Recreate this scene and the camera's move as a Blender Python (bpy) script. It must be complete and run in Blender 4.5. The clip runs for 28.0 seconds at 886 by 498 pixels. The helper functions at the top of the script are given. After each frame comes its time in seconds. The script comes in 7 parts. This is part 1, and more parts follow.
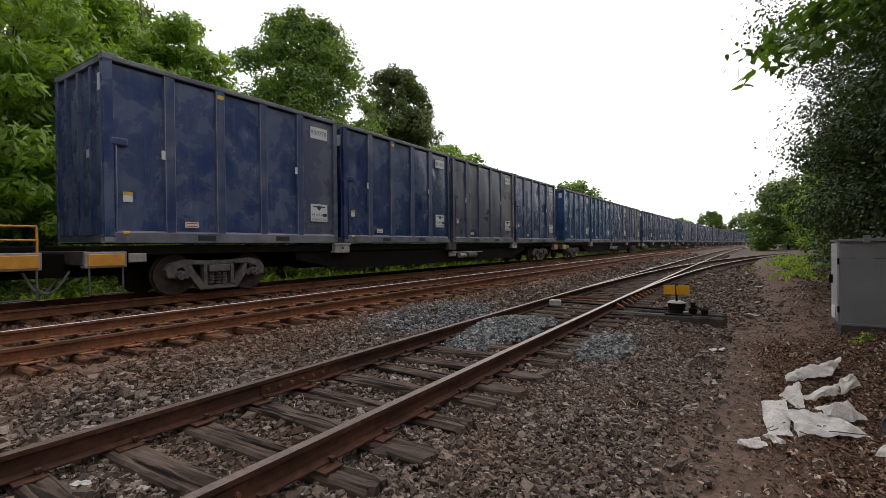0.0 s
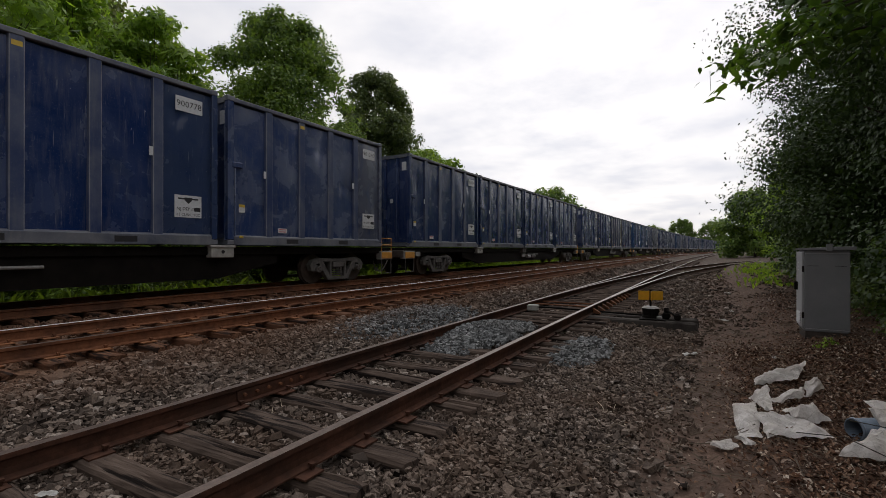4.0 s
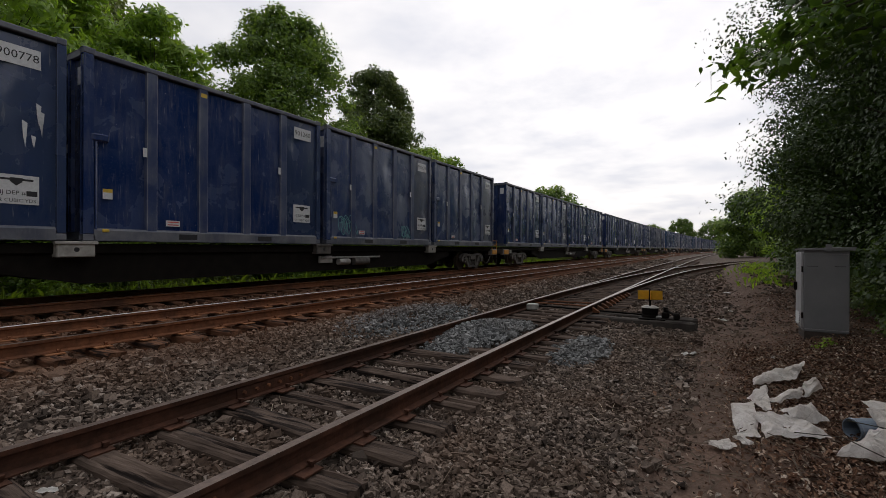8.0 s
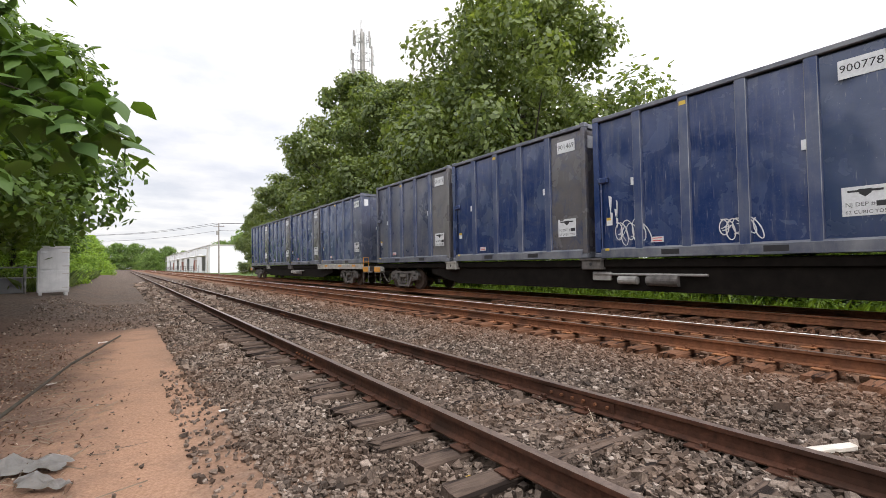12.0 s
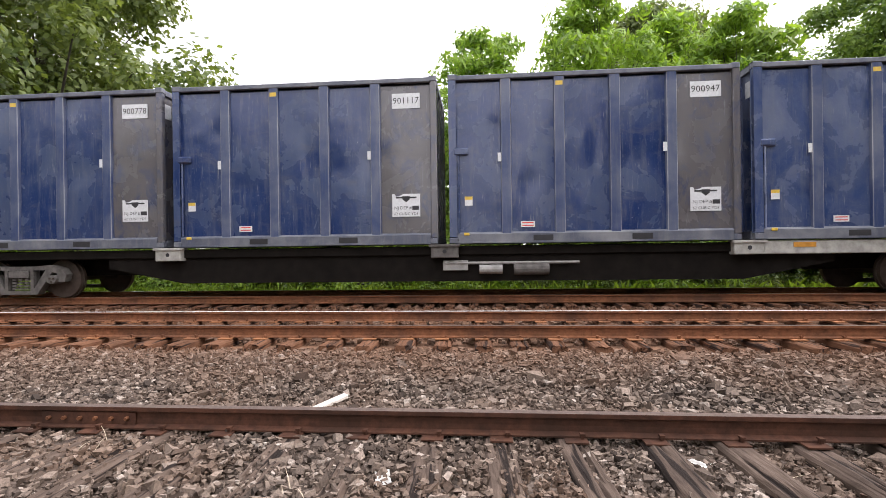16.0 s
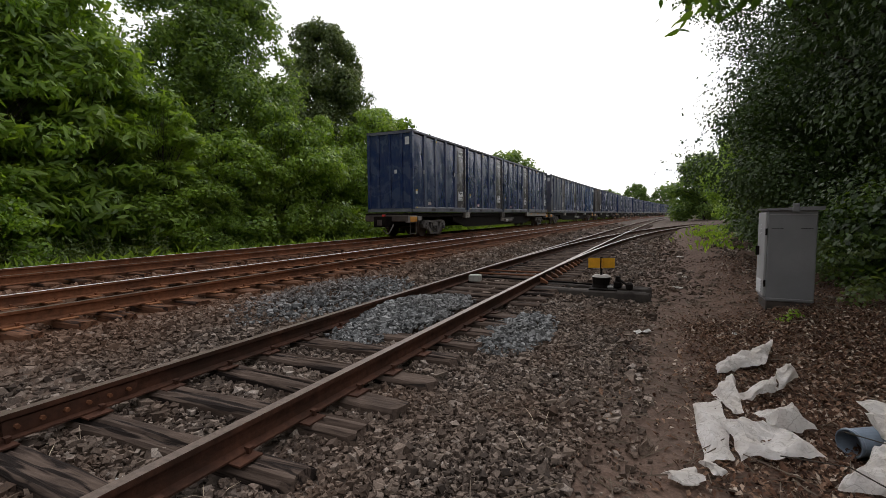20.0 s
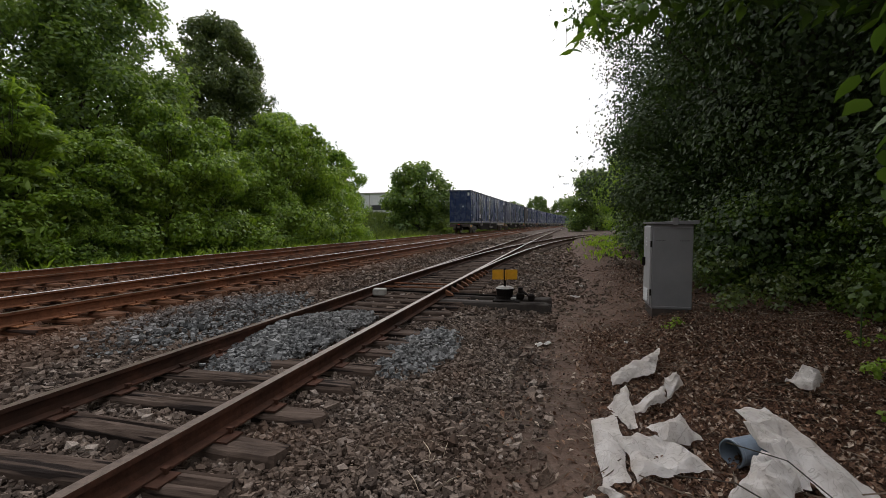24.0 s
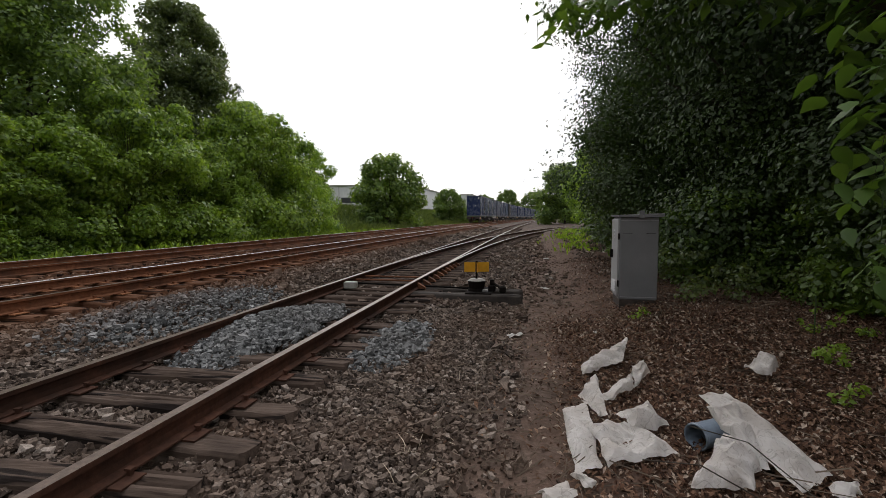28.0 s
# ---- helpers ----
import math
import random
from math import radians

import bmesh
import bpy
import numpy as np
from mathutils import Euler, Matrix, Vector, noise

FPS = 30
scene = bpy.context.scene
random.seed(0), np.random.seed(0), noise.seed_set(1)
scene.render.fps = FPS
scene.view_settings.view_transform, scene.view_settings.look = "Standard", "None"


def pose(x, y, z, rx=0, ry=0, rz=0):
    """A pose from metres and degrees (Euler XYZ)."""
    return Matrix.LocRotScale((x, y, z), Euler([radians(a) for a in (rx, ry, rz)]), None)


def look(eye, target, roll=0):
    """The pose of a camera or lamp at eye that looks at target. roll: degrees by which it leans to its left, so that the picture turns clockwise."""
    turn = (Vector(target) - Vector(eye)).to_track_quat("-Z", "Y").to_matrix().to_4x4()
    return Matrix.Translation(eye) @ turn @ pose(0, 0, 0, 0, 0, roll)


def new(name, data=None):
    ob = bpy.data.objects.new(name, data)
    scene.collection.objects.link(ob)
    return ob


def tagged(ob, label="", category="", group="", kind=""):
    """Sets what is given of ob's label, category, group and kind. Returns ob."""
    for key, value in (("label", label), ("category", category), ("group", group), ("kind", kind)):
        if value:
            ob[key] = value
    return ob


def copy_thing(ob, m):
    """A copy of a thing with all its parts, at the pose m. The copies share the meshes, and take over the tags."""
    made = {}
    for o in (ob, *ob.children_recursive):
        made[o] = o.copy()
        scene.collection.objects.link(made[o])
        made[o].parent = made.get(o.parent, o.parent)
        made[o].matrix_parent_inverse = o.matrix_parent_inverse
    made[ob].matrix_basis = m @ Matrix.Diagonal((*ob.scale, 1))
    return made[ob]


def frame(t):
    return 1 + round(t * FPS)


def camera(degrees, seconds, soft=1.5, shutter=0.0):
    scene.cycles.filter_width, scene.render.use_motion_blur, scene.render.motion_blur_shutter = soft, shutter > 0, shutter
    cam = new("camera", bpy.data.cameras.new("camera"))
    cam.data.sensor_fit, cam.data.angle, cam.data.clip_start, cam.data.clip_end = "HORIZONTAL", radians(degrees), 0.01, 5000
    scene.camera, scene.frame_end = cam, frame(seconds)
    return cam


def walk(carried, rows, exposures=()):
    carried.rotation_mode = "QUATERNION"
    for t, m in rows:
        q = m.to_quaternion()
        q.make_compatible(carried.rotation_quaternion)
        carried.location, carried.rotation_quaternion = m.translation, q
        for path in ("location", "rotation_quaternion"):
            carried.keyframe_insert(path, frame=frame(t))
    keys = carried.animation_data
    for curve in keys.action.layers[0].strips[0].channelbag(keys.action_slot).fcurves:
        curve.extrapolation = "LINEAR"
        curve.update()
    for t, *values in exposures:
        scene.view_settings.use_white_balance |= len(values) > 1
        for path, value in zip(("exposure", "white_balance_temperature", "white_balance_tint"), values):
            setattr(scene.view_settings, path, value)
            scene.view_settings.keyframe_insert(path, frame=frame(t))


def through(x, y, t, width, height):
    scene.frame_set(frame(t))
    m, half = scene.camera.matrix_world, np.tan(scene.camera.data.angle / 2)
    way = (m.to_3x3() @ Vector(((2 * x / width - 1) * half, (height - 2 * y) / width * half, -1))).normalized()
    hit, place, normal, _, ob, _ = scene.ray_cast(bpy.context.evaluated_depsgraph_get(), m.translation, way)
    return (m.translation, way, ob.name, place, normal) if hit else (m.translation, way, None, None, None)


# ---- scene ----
cam = camera(88.05, 28.0, 0.7)
EXPOSURES = [(0.0, -0.2, 6500, 13.5), (1.0, -0.55, 6500, 13.5), (3.0, -0.9, 6500, 13.5), (8.5, -0.9, 6500, 13.5), (9.6, -0.65, 6500, 13.5), (10.2, -0.45, 6500, 13.5), (10.7, 0.05, 6500, 13.5), (11.2, 0.4, 6500, 13.5), (12.0, 0.7, 6500, 13.5), (15.0, 0.8, 6500, 13.5), (16.2, 1.15, 6500, 17.0), (17.2, 0.3, 6500, 17.0), (18.0, -0.2, 6500, 17.0), (20.0, -0.35, 6500, 13.5), (24.0, -0.45, 6500, 13.5), (28.0, -0.4, 6500, 13.5)]
PATH = [
    (0.0, pose(0.128, 0.030, 1.473, 89.50, 0.59, 32.71)),
    (0.5, pose(0.119, 0.017, 1.473, 89.67, 0.36, 31.74)),
    (1.0, pose(0.113, 0.007, 1.474, 89.82, 0.28, 31.24)),
    (1.5, pose(0.100, -0.003, 1.473, 89.90, 0.18, 30.86)),
    (2.0, pose(0.095, -0.007, 1.474, 90.00, 0.15, 30.63)),
    (2.5, pose(0.095, -0.001, 1.470, 90.08, 0.11, 30.37)),
    (3.0, pose(0.096, 0.002, 1.470, 90.10, 0.04, 30.10)),
    (3.5, pose(0.097, 0.001, 1.472, 90.07, 0.01, 30.01)),
    (5.5, pose(0.091, 0.001, 1.474, 89.92, -0.12, 29.64)),
    (6.0, pose(0.098, -0.003, 1.475, 89.91, -0.15, 29.64)),
    (6.5, pose(0.094, -0.005, 1.471, 89.90, -0.22, 29.70)),
    (7.0, pose(0.101, -0.006, 1.472, 89.89, -0.21, 29.81)),
    (7.5, pose(0.104, -0.005, 1.475, 89.88, -0.19, 29.93)),
    (8.0, pose(0.100, -0.004, 1.477, 89.84, -0.27, 29.92)),
    (8.5, pose(0.103, -0.008, 1.477, 89.69, -0.32, 30.63)),
    (9.0, pose(0.099, -0.018, 1.487, 90.31, -0.51, 41.57)),
    (9.5, pose(-0.079, -0.119, 1.454, 92.33, -0.55, 66.57)),
    (10.0, pose(-0.113, -0.039, 1.458, 94.29, -0.08, 104.10)),
    (10.5, pose(0.072, -0.401, 1.510, 94.55, 0.21, 132.30)),
    (11.0, pose(0.056, -0.439, 1.496, 93.44, 0.73, 139.23)),
    (11.5, pose(0.052, -0.446, 1.491, 92.58, 0.85, 142.56)),
    (12.0, pose(0.060, -0.446, 1.492, 91.82, 0.91, 145.11)),
    (12.5, pose(0.064, -0.441, 1.494, 91.21, 0.98, 146.68)),
    (14.5, pose(0.089, -0.422, 1.493, 90.81, 1.13, 144.06)),
    (15.0, pose(0.079, -0.362, 1.504, 91.03, 1.19, 137.74)),
    (15.5, pose(0.082, -0.364, 1.503, 90.58, 1.28, 119.59)),
    (16.0, pose(-0.147, -0.258, 1.465, 90.00, 0.77, 94.40)),
    (16.5, pose(-0.018, -0.113, 1.459, 87.60, 0.81, 69.10)),
    (17.0, pose(0.107, 0.117, 1.428, 84.80, 0.86, 44.25)),
    (17.5, pose(0.065, 0.343, 1.425, 84.54, 0.96, 35.77)),
    (18.0, pose(0.109, 0.579, 1.401, 84.74, 0.65, 31.07)),
    (18.5, pose(0.179, 0.773, 1.441, 85.17, 0.82, 29.15)),
    (19.0, pose(0.157, 0.961, 1.452, 84.99, 0.75, 26.87)),
    (19.5, pose(0.067, 1.191, 1.449, 85.29, 0.61, 25.71)),
    (20.0, pose(0.033, 1.414, 1.438, 85.73, 0.46, 25.14)),
    (20.5, pose(0.032, 1.615, 1.462, 85.95, 0.34, 23.41)),
    (21.0, pose(0.024, 1.722, 1.469, 86.17, 0.27, 21.71)),
    (21.5, pose(0.019, 1.769, 1.468, 86.20, 0.18, 20.79)),
    (23.5, pose(0.049, 1.791, 1.469, 86.97, 0.24, 15.47)),
    (24.0, pose(0.047, 1.765, 1.472, 86.88, 0.14, 14.05)),
    (24.5, pose(0.073, 1.756, 1.487, 86.71, 0.23, 13.56)),
    (25.0, pose(0.071, 1.780, 1.466, 86.72, 0.06, 13.31)),
    (25.5, pose(0.049, 1.770, 1.489, 86.35, 0.15, 12.80)),
    (26.0, pose(0.040, 1.742, 1.484, 86.16, 0.14, 12.29)),
    (26.5, pose(0.026, 1.743, 1.468, 85.98, 0.15, 11.48)),
    (27.0, pose(0.035, 1.769, 1.468, 85.85, 0.13, 11.12)),
    (27.5, pose(0.028, 1.764, 1.471, 85.76, 0.10, 10.93)),
    (28.0, pose(0.017, 1.773, 1.463, 86.00, 0.01, 10.38)),
]
walk(cam, PATH, EXPOSURES)

# ---- world, sun, exposure ----
def sky_world():
    w = bpy.data.worlds.new("overcast_sky")
    scene.world = w
    w.use_nodes = True
    nt = w.node_tree
    n, l = nt.nodes, nt.links
    n.clear()
    out = n.new("ShaderNodeOutputWorld")
    bg = n.new("ShaderNodeBackground")
    sky = n.new("ShaderNodeTexSky")
    sky.sky_type = "NISHITA"
    sky.sun_disc = False
    sky.sun_elevation = radians(SUN_ELEVATION)
    sky.sun_rotation = radians(SUN_ROTATION)
    sky.air_density, sky.dust_density = 1.0, 2.0
    co = n.new("ShaderNodeTexCoord")
    sep = n.new("ShaderNodeSeparateXYZ")
    l.new(co.outputs["Generated"], sep.inputs[0])
    # clouds lie on a flat layer: divide by the height
    add = n.new("ShaderNodeMath"); add.operation = "ADD"; add.inputs[1].default_value = 0.12
    mx = n.new("ShaderNodeMath"); mx.operation = "MAXIMUM"; mx.inputs[1].default_value = 0.02
    l.new(sep.outputs[2], mx.inputs[0]); l.new(mx.outputs[0], add.inputs[0])
    div = n.new("ShaderNodeVectorMath"); div.operation = "DIVIDE"
    l.new(co.outputs["Generated"], div.inputs[0])
    comb = n.new("ShaderNodeCombineXYZ")
    for i in range(3):
        l.new(add.outputs[0], comb.inputs[i])
    l.new(comb.outputs[0], div.inputs[1])
    noise1 = n.new("ShaderNodeTexNoise")
    noise1.inputs["Scale"].default_value = 1.5
    noise1.inputs["Detail"].default_value = 7
    noise1.inputs["Roughness"].default_value = 0.58
    l.new(div.outputs[0], noise1.inputs["Vector"])
    ramp = n.new("ShaderNodeValToRGB")
    ramp.color_ramp.elements[0].position, ramp.color_ramp.elements[0].color = 0.36, (0.73, 0.75, 0.79, 1)
    ramp.color_ramp.elements[1].position, ramp.color_ramp.elements[1].color = 0.62, (1.0, 0.99, 0.96, 1)
    l.new(noise1.outputs["Fac"], ramp.inputs[0])
    # the cloud layer glows round the hidden sun
    sun = n.new("ShaderNodeCombineXYZ")
    a, e = radians(SUN_AZIMUTH), radians(SUN_ELEVATION)
    for i, v in enumerate((math.sin(a) * math.cos(e), math.cos(a) * math.cos(e), math.sin(e))):
        sun.inputs[i].default_value = v
    dot = n.new("ShaderNodeVectorMath"); dot.operation = "DOT_PRODUCT"
    l.new(co.outputs["Generated"], dot.inputs[0]); l.new(sun.outputs[0], dot.inputs[1])
    glow = n.new("ShaderNodeMapRange")
    glow.inputs["From Min"].default_value, glow.inputs["From Max"].default_value = -0.6, 1.0
    glow.inputs["To Min"].default_value, glow.inputs["To Max"].default_value = CLOUD_DIM, CLOUD_BRIGHT
    l.new(dot.outputs["Value"], glow.inputs["Value"])
    mul = n.new("ShaderNodeVectorMath"); mul.operation = "SCALE"
    l.new(ramp.outputs["Color"], mul.inputs[0]); l.new(glow.outputs["Result"], mul.inputs["Scale"])
    dim = n.new("ShaderNodeVectorMath"); dim.operation = "SCALE"; dim.inputs["Scale"].default_value = 0.10
    l.new(sky.outputs[0], dim.inputs[0])
    mix = n.new("ShaderNodeMix"); mix.data_type = "RGBA"; mix.inputs["Factor"].default_value = 0.88
    l.new(dim.outputs[0], mix.inputs["A"]); l.new(mul.outputs[0], mix.inputs["B"])
    l.new(mix.outputs["Result"], bg.inputs["Color"])
    bg.inputs["Strength"].default_value = SKY_STRENGTH
    l.new(bg.outputs[0], out.inputs[0])


SUN_AZIMUTH, SUN_ELEVATION = -8.0, 42.0        # degrees from +Y towards +X, and above the horizon
SUN_ROTATION = SUN_AZIMUTH
CLOUD_DIM, CLOUD_BRIGHT, SKY_STRENGTH = 0.60, 2.05, 1.12
sky_world()
sun_data = bpy.data.lights.new("sun", "SUN")
sun_data.energy, sun_data.angle, sun_data.color = 0.9, radians(14), (1.0, 0.96, 0.9)
sun_ob = new("sun", sun_data)
sun_ob.matrix_basis = look((30 * math.sin(radians(SUN_AZIMUTH)), 30 * math.cos(radians(SUN_AZIMUTH)), 30 * math.tan(radians(SUN_ELEVATION))), (0, 0, 0))

# ---- materials ----
class Nodes:
    """A short way to write a node material."""

    def __init__(self, name):
        self.m = bpy.data.materials.new(name)
        self.m.use_nodes = True
        self.t = self.m.node_tree
        self.bsdf = self.t.nodes["Principled BSDF"]

    def add(self, kind, **values):
        node = self.t.nodes.new(kind)
        for k, v in values.items():
            node.inputs[k.replace("_", " ")].default_value = v
        return node

    def link(self, a, b):
        self.t.links.new(a, b)

    def coords(self, scale=(1, 1, 1), world=False):
        co = self.add("ShaderNodeTexCoord") if not world else self.add("ShaderNodeNewGeometry")
        mp = self.add("ShaderNodeMapping")
        mp.inputs["Scale"].default_value = scale
        self.link(co.outputs["Object"] if not world else co.outputs["Position"], mp.inputs["Vector"])
        return mp.outputs["Vector"]

    def shifted(self, scale):
        """Object coordinates moved by a step of its own for each object, so that copies differ."""
        add = self.add("ShaderNodeVectorMath")
        mul = self.add("ShaderNodeMath")
        mul.operation, mul.inputs[1].default_value = "MULTIPLY", 91.7
        self.link(self.random(), mul.inputs[0])
        self.link(self.coords(scale), add.inputs[0])
        self.link(mul.outputs[0], add.inputs[1])
        return add.outputs[0]

    def noise(self, vec, scale, detail=4, rough=0.55, dist=0.0):
        node = self.add("ShaderNodeTexNoise", Scale=scale, Detail=detail, Roughness=rough, Distortion=dist)
        self.link(vec, node.inputs["Vector"])
        return node.outputs["Fac"]

    def ramp(self, fac, *stops):
        node = self.add("ShaderNodeValToRGB")
        el = node.color_ramp.elements
        while len(el) < len(stops):
            el.new(0.5)
        for e, (p, c) in zip(el, stops):
            e.position = p
            e.color = (*c, 1) if len(c) == 3 else c
        self.link(fac, node.inputs["Fac"])
        return node.outputs["Color"]

    def mix(self, fac, a, b, how="MIX"):
        node = self.add("ShaderNodeMix")
        node.data_type, node.blend_type = "RGBA", how
        for sock, v in (("Factor", fac), ("A", a), ("B", b)):
            if hasattr(v, "is_output"):
                self.link(v, node.inputs[sock])
            else:
                node.inputs[sock].default_value = (*v, 1) if isinstance(v, tuple) else v
        return node.outputs["Result"]

    def bump(self, height, strength=0.4, distance=0.01):
        node = self.add("ShaderNodeBump", Strength=strength, Distance=distance)
        self.link(height, node.inputs["Height"])
        self.link(node.outputs["Normal"], self.bsdf.inputs["Normal"])

    def random(self):
        return self.add("ShaderNodeObjectInfo").outputs["Random"]

    def island(self):
        return self.add("ShaderNodeNewGeometry").outputs["Random Per Island"]

    def done(self, color=None, rough=0.6, metal=0.0, spec=None):
        b = self.bsdf.inputs
        for sock, v in (("Base Color", color), ("Roughness", rough), ("Metallic", metal), ("Specular IOR Level", spec)):
            if v is None:
                continue
            if hasattr(v, "is_output"):
                self.link(v, b[sock])
            else:
                b[sock].default_value = (*v, 1) if isinstance(v, tuple) else v
        return self.m


def painted(name, base, worn, rough=0.55, rust=0.0, bay=None):
    """Weathered paint: faded in patches, streaked downwards, grimy."""
    k = Nodes(name)
    v, vs = k.shifted((1, 1, 1)), k.shifted((3.0, 3.0, 0.35))
    streak = k.noise(vs, 3.2, 6, 0.65)
    patch = k.noise(v, 1.1, 5, 0.6, 0.4)
    c = k.mix(k.ramp(patch, (0.40, (0, 0, 0)), (0.68, (1, 1, 1))), base, worn)
    c = k.mix(k.ramp(streak, (0.50, (0, 0, 0)), (0.80, (0.55, 0.55, 0.55))), c, tuple(min(1, 0.35 * x + 0.12) for x in worn))
    fine = k.noise(v, 38, 4, 0.7)
    c = k.mix(k.ramp(fine, (0.60, (0, 0, 0)), (0.78, (0.5, 0.5, 0.5))), c, (0.30, 0.31, 0.33))
    if bay:
        # knocks and scratches, and one end bay greyed by wear
        sep = k.add("ShaderNodeSeparateXYZ")
        k.link(k.coords(), sep.inputs[0])
        end = k.add("ShaderNodeMapRange")
        end.inputs["From Min"].default_value, end.inputs["From Max"].default_value = 1.70, 1.80
        k.link(sep.outputs[1], end.inputs["Value"])
        cloud = k.ramp(k.noise(k.shifted((1.0, 1.0, 0.7)), 2.3, 6, 0.7, 0.8), (0.28, (0.15, 0.15, 0.15)), (0.50, (0.92, 0.92, 0.92)))
        c = k.mix(k.mix(end.outputs["Result"], (0, 0, 0), cloud), c, bay)
        pale = k.noise(k.shifted((1.0, 0.9, 1.4)), 1.7, 7, 0.72, 1.2)
        c = k.mix(k.ramp(pale, (0.54, (0, 0, 0)), (0.70, (0.62, 0.62, 0.62))), c, tuple(0.55 * x + 0.45 * y for x, y in zip(worn, bay)))
        mark = k.noise(k.shifted((16.0, 16.0, 1.1)), 1.5, 4, 0.65)
        c = k.mix(k.ramp(mark, (0.63, (0, 0, 0)), (0.72, (0.6, 0.6, 0.6))), c, (0.26, 0.27, 0.29))
        nick = k.noise(k.shifted((1.0, 1.0, 0.45)), 15, 3, 0.8)
        c = k.mix(k.ramp(nick, (0.715, (0, 0, 0)), (0.75, (0.8, 0.8, 0.8))), c, (0.48, 0.49, 0.51))
    if rust:
        r = k.noise(v, 4.5, 6, 0.7, 0.5)
        c = k.mix(k.ramp(r, (0.62 - rust * 0.2, (0, 0, 0)), (0.72, (0.9, 0.9, 0.9))), c, (0.11, 0.05, 0.028))
    k.bump(k.noise(v, 6, 4), 0.25, 0.02)
    rg = k.ramp(patch, (0.3, (rough - 0.05,) * 3), (0.8, (min(1, rough + 0.14),) * 3))
    return k.done(c, rg, 0.0, 0.62 if bay else 0.45)


def rusty(name, a, b, c, scale=14, rough=0.85):
    k = Nodes(name)
    v = k.coords(world=True)
    n1, n2 = k.noise(v, scale, 6, 0.7), k.noise(v, scale * 0.12, 4)
    col = k.mix(k.ramp(n1, (0.3, (0, 0, 0)), (0.7, (1, 1, 1))), a, b)
    col = k.mix(k.ramp(n2, (0.42, (0, 0, 0)), (0.68, (0.8, 0.8, 0.8))), col, c)
    k.bump(k.noise(v, scale * 6, 3), 0.35, 0.004)
    return k.done(col, rough, 0.0, 0.18)


def leafy(name, dark, light, gloss=0.45, through=0.45):
    """Leaves: a hue per leaf and a share of light let through."""
    k = Nodes(name)
    r = k.island()
    v = k.coords(world=True)
    big = k.noise(v, 0.35, 3)
    c = k.ramp(r, (0.0, dark), (0.55, tuple((x + y) / 2 for x, y in zip(dark, light))), (1.0, light))
    c = k.mix(k.ramp(big, (0.35, (0, 0, 0)), (0.7, (0.4, 0.4, 0.4))), c, tuple(x * y for x, y in zip(light, (1.1, 1.05, 0.7))))
    k.done(c, gloss)
    t = k.add("ShaderNodeBsdfTranslucent")
    k.link(k.mix(1.0, c, (1.5, 1.45, 0.6), "MULTIPLY"), t.inputs["Color"])
    m = k.add("ShaderNodeMixShader", Fac=through)
    k.link(k.bsdf.outputs[0], m.inputs[1])
    k.link(t.outputs[0], m.inputs[2])
    k.link(m.outputs[0], k.t.nodes["Material Output"].inputs["Surface"])
    return k.m


def plain(name, color, rough=0.6, metal=0.0, vary=0.25, scale=9.0, spec=0.5):
    k = Nodes(name)
    v = k.coords()
    n1 = k.noise(v, scale, 5, 0.6)
    dark = tuple(c * (1 - vary) for c in color)
    light = tuple(min(1, c * (1 + vary)) for c in color)
    k.bump(k.noise(v, scale * 5, 3), 0.2, 0.004)
    return k.done(k.ramp(n1, (0.3, dark), (0.7, light)), rough, metal, spec)


def wood(name, dark, light, crack):
    """Old tie wood: grain and open cracks along its length, rust and dirt in patches."""
    k = Nodes(name)
    v, g = k.shifted((1, 1, 1)), k.shifted((1.6, 26.0, 26.0))
    grain, gaps = k.noise(g, 1.6, 6, 0.7, 0.3), k.noise(k.shifted((0.9, 13.0, 9.0)), 1.3, 3, 0.5, 0.6)
    c = k.mix(k.ramp(grain, (0.30, (0, 0, 0)), (0.72, (1, 1, 1))), dark, light)
    c = k.mix(k.ramp(k.noise(v, 2.2, 4), (0.45, (0, 0, 0)), (0.70, (0.75, 0.75, 0.75))), c, tuple(x * 0.6 for x in dark))
    slit = k.ramp(gaps, (0.40, (1, 1, 1)), (0.46, (0, 0, 0)))
    c = k.mix(slit, c, crack)
    k.bump(k.mix(0.5, grain, gaps), 0.8, 0.02)
    return k.done(c, 0.95, 0.0, 0.2)


